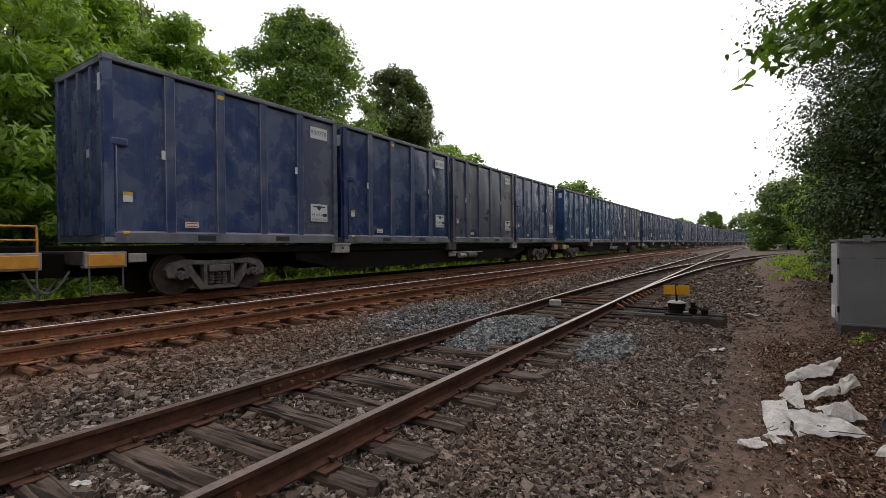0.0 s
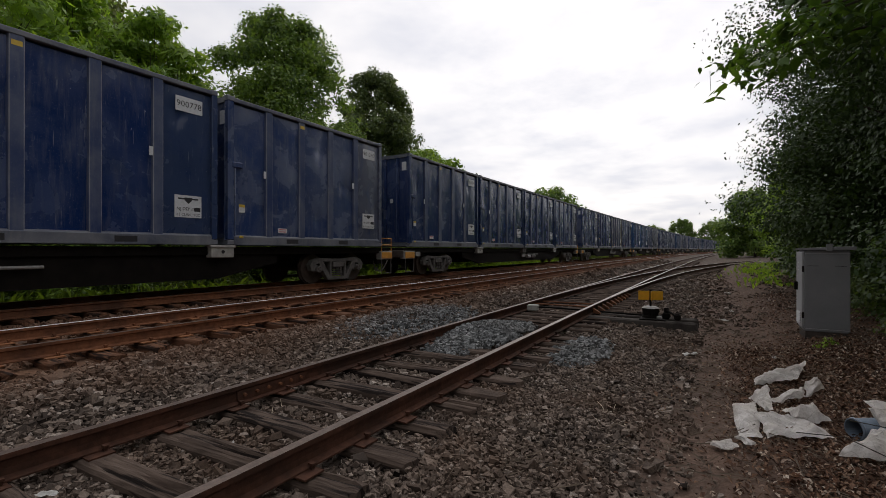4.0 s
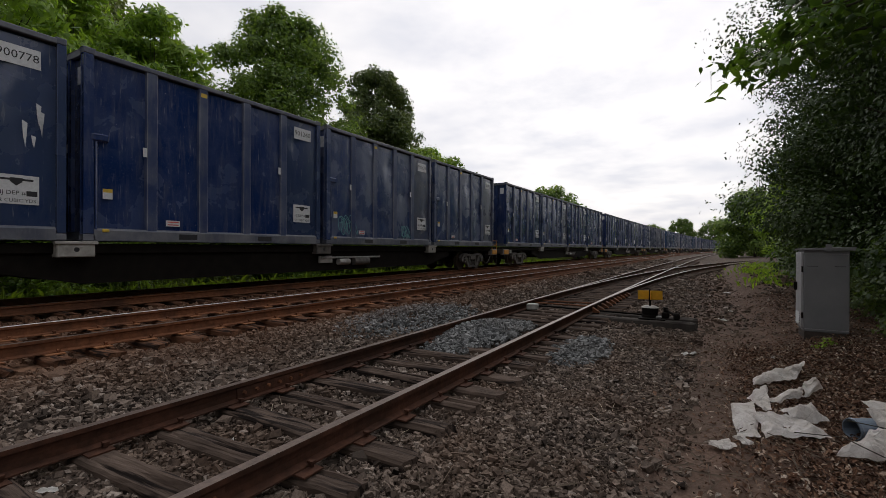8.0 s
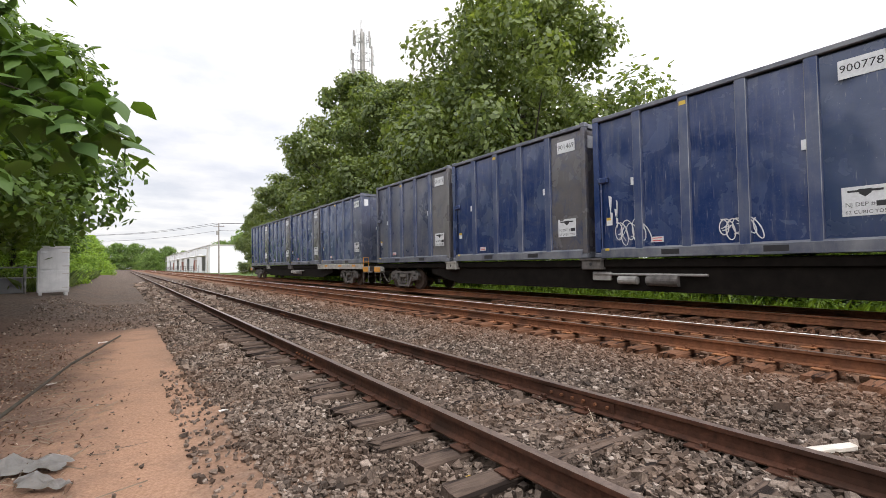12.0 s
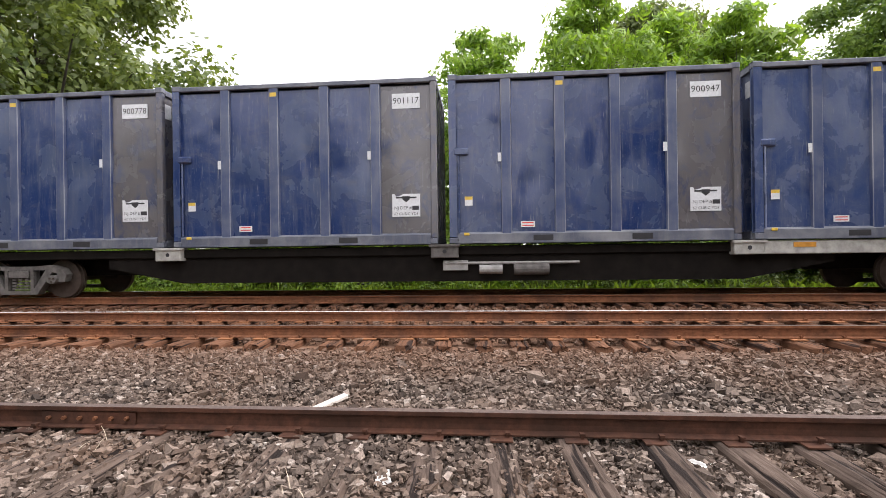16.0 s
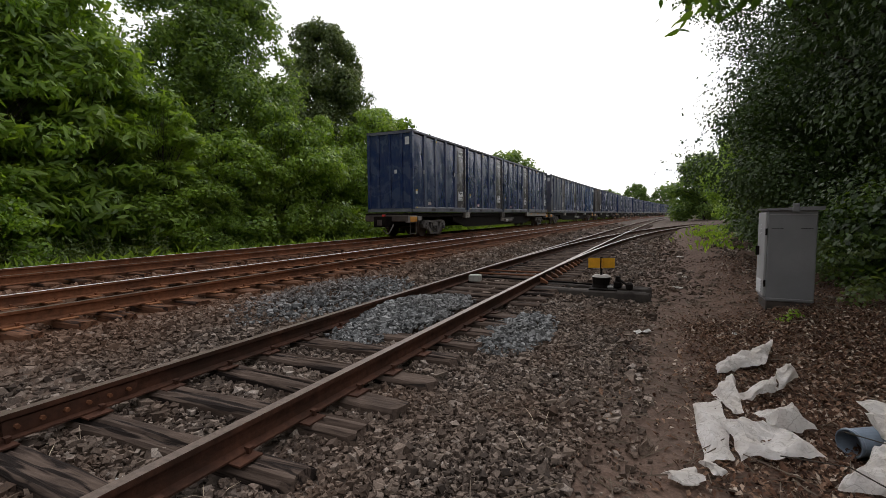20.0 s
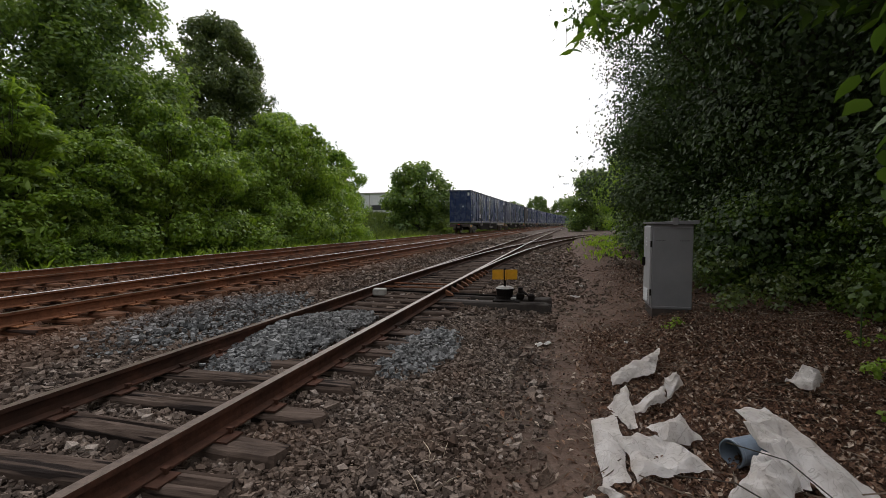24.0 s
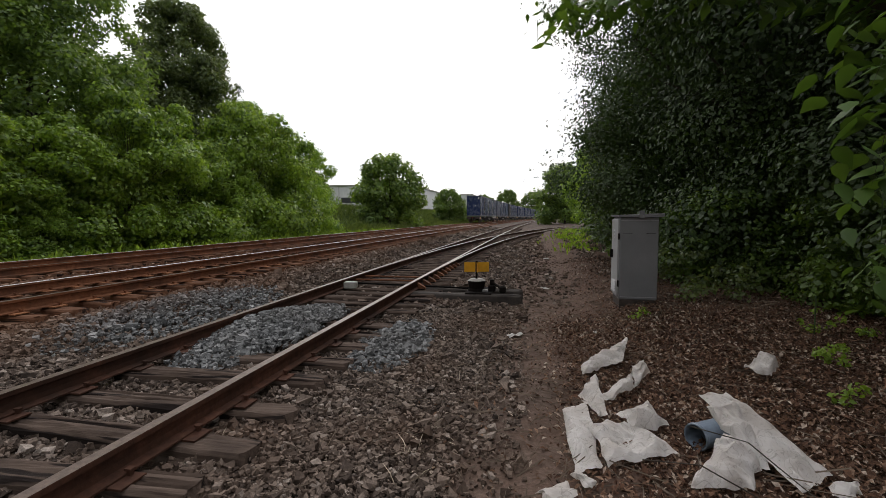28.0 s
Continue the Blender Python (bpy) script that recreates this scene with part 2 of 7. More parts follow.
def earth():
    """The ground sheet: ballast by the tracks, darkened for the shade between its stones, bare brown soil on the path,
    leaf litter under the trees.
    """
    k = Nodes("ground")
    v = k.coords(world=True)
    sep = k.add("ShaderNodeSeparateXYZ")
    k.link(v, sep.inputs[0])
    # stones: base colour deepened to stand for shade in the gaps between them
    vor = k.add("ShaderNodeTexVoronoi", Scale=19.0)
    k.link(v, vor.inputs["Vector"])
    shaded_stone = k.ramp(vor.outputs["Color"], (0.1, (0.032, 0.025, 0.020)), (0.55, (0.090, 0.069, 0.056)), (0.95, (0.170, 0.137, 0.115)))
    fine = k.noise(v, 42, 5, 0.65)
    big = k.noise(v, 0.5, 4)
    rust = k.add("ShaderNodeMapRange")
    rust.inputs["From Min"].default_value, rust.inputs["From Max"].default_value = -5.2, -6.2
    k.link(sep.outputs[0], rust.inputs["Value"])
    shaded_stone = k.mix(rust.outputs["Result"], shaded_stone, k.mix(0.65, shaded_stone, (0.25, 0.125, 0.068)))
    shaded_stone = k.mix(k.ramp(big, (0.4, (0, 0, 0)), (0.7, (0.55, 0.55, 0.55))), shaded_stone, (0.135, 0.090, 0.066))
    soil = k.mix(k.ramp(fine, (0.35, (0, 0, 0)), (0.7, (1, 1, 1))), (0.110, 0.071, 0.053), (0.200, 0.132, 0.100))
    soil = k.mix(k.ramp(k.noise(v, 1.3, 5, 0.6), (0.42, (0, 0, 0)), (0.66, (0.7, 0.7, 0.7))), soil, (0.080, 0.054, 0.042))
    sand = k.mix(k.ramp(fine, (0.35, (0, 0, 0)), (0.7, (1, 1, 1))), (0.27, 0.155, 0.098), (0.42, 0.26, 0.175))
    def limits(a, b, axis):
        n = k.add("ShaderNodeMapRange")
        n.inputs["From Min"].default_value, n.inputs["From Max"].default_value = a, b
        k.link(sep.outputs[axis], n.inputs["Value"])
        return n.outputs["Result"]
    west = k.add("ShaderNodeMapRange")
    west.inputs["From Min"].default_value, west.inputs["From Max"].default_value = 1.0, -3.5
    k.link(sep.outputs[1], west.inputs["Value"])
    patch = k.add("ShaderNodeMath")
    patch.operation = "MULTIPLY"
    k.link(k.ramp(k.noise(v, 0.55, 4, 0.6), (0.24, (0.2, 0.2, 0.2)), (0.42, (0.95, 0.95, 0.95))), patch.inputs[0])
    k.link(west.outputs["Result"], patch.inputs[1])
    trodden = k.add("ShaderNodeMath")
    trodden.operation = "MULTIPLY"
    k.link(patch.outputs[0], trodden.inputs[0])
    blur = k.add("ShaderNodeMath")
    blur.operation, blur.inputs[1].default_value = "MULTIPLY_ADD", 2.4
    k.link(k.noise(v, 1.6, 6, 0.65), blur.inputs[0])
    k.link(sep.outputs[0], blur.inputs[2])
    rim = k.add("ShaderNodeMapRange")
    rim.inputs["From Min"].default_value, rim.inputs["From Max"].default_value = 2.35, 1.15
    k.link(blur.outputs[0], rim.inputs["Value"])
    k.link(rim.outputs["Result"], trodden.inputs[1])
    worn = k.add("ShaderNodeMath")
    worn.operation = "MULTIPLY"
    k.link(trodden.outputs[0], worn.inputs[0])
    far = k.add("ShaderNodeMath")
    far.operation, far.inputs[1].default_value = "MULTIPLY_ADD", 7.0
    k.link(k.noise(v, 0.8, 5, 0.65), far.inputs[0])
    k.link(sep.outputs[1], far.inputs[2])
    stop = k.add("ShaderNodeMapRange")
    stop.inputs["From Min"].default_value, stop.inputs["From Max"].default_value = -13.0, -10.5
    k.link(far.outputs[0], stop.inputs["Value"])
    k.link(stop.outputs["Result"], worn.inputs[1])
    soil = k.mix(worn.outputs[0], soil, sand)
    litter = k.mix(k.ramp(k.noise(v, 26, 5, 0.7), (0.4, (0, 0, 0)), (0.62, (1, 1, 1))), (0.030, 0.018, 0.013), (0.125, 0.070, 0.045))
    half = k.add("ShaderNodeMath")
    half.operation, half.inputs[1].default_value = "MULTIPLY", 0.75
    k.link(west.outputs["Result"], half.inputs[0])
    litter = k.mix(half.outputs[0], litter, soil)
    grass = k.mix(k.ramp(k.noise(v, 6, 5, 0.7), (0.35, (0, 0, 0)), (0.65, (1, 1, 1))), (0.03, 0.05, 0.012), (0.09, 0.14, 0.03))
    wob = k.add("ShaderNodeMath"); wob.operation = "MULTIPLY_ADD"
    k.link(k.noise(v, 0.9, 5, 0.6), wob.inputs[0])
    wob.inputs[1].default_value, wob.inputs[2].default_value = 2.6, -1.3
    xx = k.add("ShaderNodeMath"); xx.operation = "ADD"
    shift = k.add("ShaderNodeMath")
    shift.operation, shift.inputs[1].default_value = "MULTIPLY_ADD", 0.55
    k.link(west.outputs["Result"], shift.inputs[0])
    k.link(wob.outputs[0], shift.inputs[2])
    k.link(sep.outputs[0], xx.inputs[0]); k.link(shift.outputs[0], xx.inputs[1])

    def band(a, b):
        n = k.add("ShaderNodeMapRange")
        n.inputs["From Min"].default_value, n.inputs["From Max"].default_value = a, b
        k.link(xx.outputs[0], n.inputs["Value"])
        return n.outputs["Result"]
    near = k.add("ShaderNodeMapRange")
    near.inputs["From Min"].default_value, near.inputs["From Max"].default_value = 46.0, 26.0
    k.link(sep.outputs[1], near.inputs["Value"])

    def only_near(fac):
        n = k.add("ShaderNodeMath")
        n.operation = "MULTIPLY"
        k.link(fac, n.inputs[0])
        k.link(near.outputs["Result"], n.inputs[1])
        m = k.add("ShaderNodeMath")
        m.operation = "MULTIPLY"
        k.link(n.outputs[0], m.inputs[0])
        k.link(limits(-20.0, -15.5, 1), m.inputs[1])
        return m.outputs[0]
    c = k.mix(only_near(band(PATH_EDGE - 0.8, PATH_EDGE + 0.8)), shaded_stone, soil)
    c = k.mix(only_near(band(LITTER_EDGE - 0.7, LITTER_EDGE + 1.0)), c, litter)
    c = k.mix(band(14.0, 17.0), c, grass)
    c = k.mix(band(-17.2, -16.2), grass, c)
    k.bump(k.mix(0.5, vor.outputs["Distance"], fine), 0.7, 0.03)
    return k.done(c, 0.9, 0.0, 0.12)


PATH_EDGE, LITTER_EDGE = -0.35, 0.85
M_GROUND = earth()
M_RAIL = rusty("rusty_rail_steel", (0.125, 0.050, 0.024), (0.265, 0.112, 0.056), (0.070, 0.036, 0.024))
M_RAIL_DARK = rusty("dark_rusty_rail_steel", (0.046, 0.021, 0.014), (0.115, 0.050, 0.030), (0.030, 0.018, 0.013))
M_RAIL_TOP = plain("worn_rail_head", (0.170, 0.125, 0.102), 0.36, 0.45, 0.35, 30)
# near-white base stands in for sky mirrored by the polished steel
M_RAIL_SKY_SHEEN = plain("polished_rail_head", (0.90, 0.90, 0.88), 0.40, 0.25, 0.08, 8)
M_PLATE = rusty("orange_rust_plate", (0.22, 0.090, 0.040), (0.34, 0.155, 0.070), (0.12, 0.060, 0.036))
M_TIE = wood("weathered_tie_wood", (0.066, 0.046, 0.036), (0.150, 0.110, 0.086), (0.016, 0.011, 0.009))
M_TIE_MAIN = wood("rust_stained_tie_wood", (0.105, 0.050, 0.028), (0.205, 0.100, 0.056), (0.030, 0.017, 0.012))
M_BLUE = painted("faded_blue_paint", (0.026, 0.050, 0.142), (0.108, 0.130, 0.205), 0.24, bay=(0.095, 0.104, 0.145))
M_BLUE_BAY = painted("blue_paint_with_bare_bay", (0.010, 0.027, 0.108), (0.048, 0.070, 0.142), 0.23, bay=(0.120, 0.110, 0.108))
M_BLUE_BRIGHT = painted("fresh_blue_paint", (0.014, 0.062, 0.190), (0.048, 0.110, 0.210), 0.22, bay=(0.070, 0.120, 0.205))
M_BLUE_DEEP = painted("deep_blue_paint", (0.007, 0.024, 0.105), (0.038, 0.060, 0.145), 0.22, bay=(0.032, 0.052, 0.112))
M_BLUE_GREY = painted("greyed_blue_paint", (0.040, 0.052, 0.100), (0.120, 0.118, 0.138), 0.28, bay=(0.160, 0.150, 0.148))
M_GREY = painted("dark_grey_paint", (0.026, 0.024, 0.024), (0.050, 0.046, 0.044), rust=0.2)
M_RIM = painted("scuffed_grey_edge", (0.075, 0.084, 0.115), (0.200, 0.205, 0.220))
M_BLACK = plain("grimy_black_steel", (0.009, 0.0072, 0.006), 0.9, 0.0, 0.4, 4, 0.12)
M_TRUCK = plain("dusty_cast_steel", (0.098, 0.090, 0.084), 0.7, 0.0, 0.45, 6, 0.25)
M_WHITE = plain("white_sticker", (0.62, 0.63, 0.64), 0.5, 0.0, 0.12, 20)
M_INK = plain("black_ink", (0.015, 0.015, 0.018), 0.6)
M_YELLOW = plain("yellow_sticker", (0.62, 0.42, 0.05), 0.5, 0.0, 0.15, 12)
M_ORANGE = plain("orange_yellow_steel", (0.55, 0.25, 0.03), 0.55, 0.0, 0.2, 7)
M_RED = plain("red_lamp_plastic", (0.55, 0.03, 0.02), 0.35)
M_CABINET = painted("grey_cabinet_paint", (0.20, 0.20, 0.21), (0.25, 0.25, 0.255), 0.5)
M_CABINET_LIGHT = painted("silver_cabinet_paint", (0.42, 0.42, 0.43), (0.55, 0.55, 0.55), 0.4)
M_BARK = rusty("tree_bark", (0.035, 0.028, 0.022), (0.085, 0.070, 0.056), (0.055, 0.055, 0.042), 7, 0.95)
M_LEAF_MID = leafy("green_leaves", (0.034, 0.074, 0.016), (0.140, 0.230, 0.042), 0.48, 0.36)
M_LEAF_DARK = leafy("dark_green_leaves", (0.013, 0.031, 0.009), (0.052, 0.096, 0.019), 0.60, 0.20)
M_LEAF_BRIGHT = leafy("bright_green_leaves", (0.066, 0.132, 0.020), (0.255, 0.385, 0.058), 0.45, 0.46)
M_LEAF_OLIVE = leafy("olive_green_leaves", (0.048, 0.078, 0.026), (0.175, 0.225, 0.072), 0.42, 0.42)
M_WALL = painted("pale_concrete_wall", (0.62, 0.63, 0.64), (0.70, 0.70, 0.70), 0.8)
M_RIB = painted("rubbed_rib_paint", (0.028, 0.047, 0.125), (0.105, 0.122, 0.180), 0.34)
M_EDGE = painted("bare_rubbed_edge", (0.15, 0.155, 0.18), (0.34, 0.34, 0.35), 0.5)
M_RIB_GREY = painted("rubbed_grey_rib", (0.038, 0.035, 0.034), (0.085, 0.078, 0.074), rust=0.2)

# ---- mesh helpers ----
def box(bm, x0, x1, y0, y1, z0, z1, bevel=0.0):
    """A box in a bmesh, with its edges rounded off by bevel."""
    if bevel <= 0:
        vs = [bm.verts.new(p) for p in ((x0, y0, z0), (x1, y0, z0), (x1, y1, z0), (x0, y1, z0), (x0, y0, z1), (x1, y0, z1), (x1, y1, z1), (x0, y1, z1))]
        for f in ((3, 2, 1, 0), (4, 5, 6, 7), (0, 1, 5, 4), (1, 2, 6, 5), (2, 3, 7, 6), (3, 0, 4, 7)):
            bm.faces.new([vs[i] for i in f])
        return bm
    b = bevel
    rings = []
    for z, s in ((z0, b), (z0 + b, 0), (z1 - b, 0), (z1, b)):
        pts = ((x0 + b, y0 + s), (x1 - b, y0 + s), (x1 - s, y0 + b), (x1 - s, y1 - b), (x1 - b, y1 - s), (x0 + b, y1 - s), (x0 + s, y1 - b), (x0 + s, y0 + b))
        rings.append([bm.verts.new((x, y, z)) for x, y in pts])
    for a, c in zip(rings, rings[1:]):
        for i in range(8):
            j = (i + 1) % 8
            bm.faces.new((a[i], a[j], c[j], c[i]))
    bm.faces.new(rings[0][::-1])
    bm.faces.new(rings[-1])
    return bm


def tube(bm, a, b, r0, r1=None, n=10, caps=True):
    """A round bar from a to b."""
    r1 = r0 if r1 is None else r1
    a, b = Vector(a), Vector(b)
    q = (b - a).to_track_quat("Z", "Y")
    rings = []
    for p, r in ((a, r0), (b, r1)):
        rings.append([bm.verts.new(p + q @ Vector((r * math.cos(i * math.tau / n), r * math.sin(i * math.tau / n), 0))) for i in range(n)])
    for i in range(n):
        j = (i + 1) % n
        bm.faces.new((rings[0][i], rings[0][j], rings[1][j], rings[1][i]))
    if caps:
        bm.faces.new(rings[0][::-1])
        bm.faces.new(rings[1])
    return bm


def prism(bm, profile, axis, a, b):
    """A profile of (u, v) drawn out along an axis from a to b: 'x' gives (y, z), 'y' gives (x, z), 'z' gives (x, y)."""
    def at(u, v, w):
        return {"x": (w, u, v), "y": (u, w, v), "z": (u, v, w)}[axis]
    r0 = [bm.verts.new(at(u, v, a)) for u, v in profile]
    r1 = [bm.verts.new(at(u, v, b)) for u, v in profile]
    n = len(profile)
    for i in range(n):
        j = (i + 1) % n
        bm.faces.new((r0[i], r0[j], r1[j], r1[i]))
    bm.faces.new(r0[::-1])
    bm.faces.new(r1)
    return bm


def mesh_of(name, bm, material):
    bmesh.ops.recalc_face_normals(bm, faces=bm.faces)
    me = bpy.data.meshes.new(name)
    bm.to_mesh(me)
    bm.free()
    for m in (material if isinstance(material, (list, tuple)) else [material]):
        me.materials.append(m)
    return me


def part(name, bm, material, parent=None, label="", at=None):
    """Links a bmesh (or a ready mesh) as one object, under a thing or a part."""
    me = bm if isinstance(bm, bpy.types.Mesh) else mesh_of(name, bm, material)
    ob = new(name, me)
    if parent is not None:
        ob.parent = parent
    if at is not None:
        ob.matrix_basis = at
    if label:
        ob["label"] = label
    return ob


def thing(name, label, category, at=None, group="", kind=""):
    ob = new(name)
    ob.empty_display_size = 0.2
    if at is not None:
        ob.matrix_basis = at
    return tagged(ob, label, category, group, kind)


def raw_mesh(name, verts, faces, material):
    """A mesh from numpy arrays; all faces have the same number of corners."""
    me = bpy.data.meshes.new(name)
    k = faces.shape[1]
    me.vertices.add(len(verts))
    me.vertices.foreach_set("co", np.ascontiguousarray(verts, dtype=np.float32).ravel())
    me.loops.add(faces.size)
    me.loops.foreach_set("vertex_index", np.ascontiguousarray(faces, dtype=np.int32).ravel())
    me.polygons.add(len(faces))
    me.polygons.foreach_set("loop_start", np.arange(len(faces), dtype=np.int32) * k)
    me.polygons.foreach_set("use_smooth", [False] * len(faces))
    me.update(calc_edges=True)
    me.materials.append(material)
    return me

# ---- ground and tracks ----
SIDING_X, MAIN_X, FAR_X = -3.052, -7.508, -11.35        # middle of each track
SIDING_Z, MAIN_Z, FAR_Z = 0.18, 0.365, 0.41             # top of the rail heads
GAUGE = 1.505                                          # from head middle to head middle


BEND_FROM, BEND_RADIUS = -10.0, 2200.0                    # the line curves gently to the right far ahead


def bend(y):
    """Sideways shift of the line at y."""
    return max(0.0, y - BEND_FROM) ** 2 / (2 * BEND_RADIUS)


def heading(y):
    return math.degrees(max(0.0, y - BEND_FROM) / BEND_RADIUS)


def smooth(a, b, x):
    t = min(1.0, max(0.0, (x - a) / (b - a)))
    return t * t * (3 - 2 * t)


def base_z(x, y):
    """Height of the ground sheet: level track beds, a shallow dip by the path, a verge that falls off behind the far track."""
    x = x - bend(y) * smooth(1.0, -4.0, x)
    z = -0.095 - 0.065 * smooth(-1.7, -0.6, x)
    z += 0.25 * smooth(0.7, 2.0, x) * smooth(4.5, 9.5, y) + 0.25 * smooth(3.0, 9.0, x)
    z += 0.052 * smooth(-4.7, -4.2, x) * smooth(-2.25, -2.5, x) * smooth(2.0, -0.5, y)
    z += (MAIN_Z - 0.26 + 0.06) * smooth(-4.5, -6.1, x)
    z += (FAR_Z - MAIN_Z) * smooth(-8.9, -10.2, x)
    z -= 0.40 * smooth(-12.9, -14.6, x)
    z += 2.6 * smooth(-17.0, -26.0, x) * smooth(34.0, 55.0, y)
    z += 0.50 * smooth(0.6, 2.6, x) * smooth(-14.0, -26.0, y)
    return z


def rough_z(x, y):
    p = Vector((x * 0.7, y * 0.7, 0.0))
    return base_z(x, y) + 0.035 * noise.noise(p) + 0.015 * noise.noise(p * 3.7)


def steps(lo, hi, fine_lo, fine_hi, fine, growth=1.25):
    mid = list(np.arange(fine_lo, fine_hi, fine))
    up, d = [], fine
    x = fine_hi
    while x < hi:
        up.append(x)
        d *= growth
        x += d
    up.append(hi)
    down, d, x = [], fine, fine_lo - fine
    while x > lo:
        down.append(x)
        d *= growth
        x -= d
    down.append(lo)
    return down[::-1] + mid + up


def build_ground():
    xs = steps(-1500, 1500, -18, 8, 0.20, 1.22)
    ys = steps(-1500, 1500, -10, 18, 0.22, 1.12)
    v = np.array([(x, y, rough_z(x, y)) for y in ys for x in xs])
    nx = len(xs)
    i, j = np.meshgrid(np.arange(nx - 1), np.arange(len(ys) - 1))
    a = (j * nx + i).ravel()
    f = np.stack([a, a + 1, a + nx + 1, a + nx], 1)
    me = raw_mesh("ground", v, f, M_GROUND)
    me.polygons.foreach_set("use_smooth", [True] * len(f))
    tagged(new("ground", me), "dark grey ballast with stone-gap shade in its colour, bare brown path and leaf litter beside the tracks", "ground", kind="structure")


def rail_profile(x, z):
    """Outline of a flat-bottomed rail whose head lies at (x, z), as (across, up)."""
    half = ((0.036, 0.0), (0.037, -0.008), (0.037, -0.034), (0.012, -0.046), (0.009, -0.10), (0.014, -0.142), (0.070, -0.158), (0.070, -0.170))
    right = [(x + a, z + b) for a, b in half]
    return right + [(x - a, z + b) for a, b in half[::-1]]


def build_rail(name, pts, material, head, parent):
    """A rail along a line of (x, y, z), with its running surface as a strip of another material."""
    bm = bmesh.new()
    rings = []
    for i, (x, y, z) in enumerate(pts):
        x2, y2, _ = pts[min(i + 1, len(pts) - 1)]
        x1, y1, _ = pts[max(i - 1, 0)]
        d = math.hypot(x2 - x1, y2 - y1)
        ux, uy = (y2 - y1) / d, -(x2 - x1) / d
        rings.append([bm.verts.new((x + ux * a, y + uy * a, b)) for a, b in rail_profile(0, z)])
    n = len(rings[0])
    for r0, r1 in zip(rings, rings[1:]):
        for i in range(n):
            j = (i + 1) % n
            f = bm.faces.new((r0[i], r0[j], r1[j], r1[i]))
            f.material_index = 1 if i in (n - 1,) else 0
    bm.faces.new(rings[0][::-1])
    bm.faces.new(rings[-1])
    return part(name, bm, [material, head], parent)


build_ground()


def line(x, z, y0, y1, wob=0.0, step=2.0):
    n = max(2, int((y1 - y0) / step))
    ys = [y0 + (y1 - y0) * i / n for i in range(n + 1)]
    return [(x + bend(y) + wob * noise.noise(Vector((x, y, 3.0)) * 0.15), y, z) for y in ys]


def track(label, x, z, head, y0=-400.0, y1=600.0, steel=None):
    t = thing("railway_track", label, "railway track", kind="structure")
    for s in (-1, 1):
        build_rail("rail", line(x + s * GAUGE / 2, z, y0, y1, 0.0, 5.0), steel or M_RAIL, head if s < 0 else M_RAIL_TOP, t)
    return t


track_far = track("rusty railway track under the passing train", FAR_X, FAR_Z, M_RAIL_SKY_SHEEN)
track_main = track("rust-brown main railway track, polished far rail with sky sheen in its colour", MAIN_X, MAIN_Z, M_RAIL_SKY_SHEEN)
track_siding = track("rusty siding track on old split wooden ties", SIDING_X, SIDING_Z, M_RAIL_TOP, steel=M_RAIL_DARK)


def tie_mesh(name, material, length=2.6, w=0.23, h=0.18, seed=0):
    """A wooden tie along x: worn corners, an uneven top split by long cracks, broken ends."""
    rnd = random.Random(seed)
    bm = bmesh.new()
    nx, ny = 22, 13
    cracks = [(rnd.randint(2, ny - 3), rnd.uniform(-1.6, 0.4), rnd.uniform(0.5, 2.2), rnd.uniform(0.015, 0.04)) for _ in range(5)]
    chew = [[rnd.uniform(0.0, 0.10) for _ in range(ny)] for _ in range(2)]
    rings = []
    for i in range(nx + 1):
        x = -length / 2 + length * i / nx
        ring = []
        for k in range(ny):
            u = 2 * k / (ny - 1) - 1
            z = -0.028 * abs(u) ** 8 + 0.010 * noise.noise(Vector((x * 2.5, u * 3, seed))) + rnd.uniform(-0.004, 0.003)
            z -= sum(d * math.sin(math.pi * min(1, max(0, (x - a) / l))) for c, a, l, d in cracks if c == k)
            edge = 0.012 * noise.noise(Vector((x * 6, u, seed + 5.0))) * abs(u)
            dx = chew[0][k] if i == 0 else -chew[1][k] if i == nx else 0.0
            ring.append(bm.verts.new((x + dx, u * w / 2 + edge, z)))
        ring.append(bm.verts.new((x, w / 2, -h)))
        ring.append(bm.verts.new((x, -w / 2, -h)))
        rings.append(ring)
    n = len(rings[0])
    for r0, r1 in zip(rings, rings[1:]):
        for k in range(n):
            m = (k + 1) % n
            bm.faces.new((r0[k], r0[m], r1[m], r1[k]))
    bm.faces.new(rings[0][::-1])
    bm.faces.new(rings[-1])
    return mesh_of(name, bm, material)


TIES = [tie_mesh("tie", M_TIE, seed=i) for i in range(6)]
TIES_MAIN = [tie_mesh("tie", M_TIE_MAIN, seed=20 + i) for i in range(4)]


def lay_ties(t, x, z, meshes, y0, y1, pitch, seed, skew=1.5, jitter=0.05):
    rnd = random.Random(seed)
    y = y0
    while y < y1:
        part("tie", rnd.choice(meshes), None, t, at=pose(x + bend(y) + rnd.uniform(-jitter, jitter), y + rnd.uniform(-0.03, 0.03), z - 0.182 + rnd.uniform(-0.012, 0.004), 0, 0, rnd.uniform(-skew, skew) - heading(y) + rnd.choice((0, 180))))
        y += pitch


lay_ties(track_siding, SIDING_X, SIDING_Z, TIES, -32, 8.2, 0.56, 1, 3.0, 0.09)
lay_ties(track_main, MAIN_X, MAIN_Z, TIES_MAIN, -40, 60, 0.53, 2)
lay_ties(track_far, FAR_X, FAR_Z, TIES_MAIN, -12, 60, 0.53, 3)

# the turnout ahead: longer ties, a curved pair of rails to the right
TURN_FROM, TURN_RADIUS = 10.4, 190.0


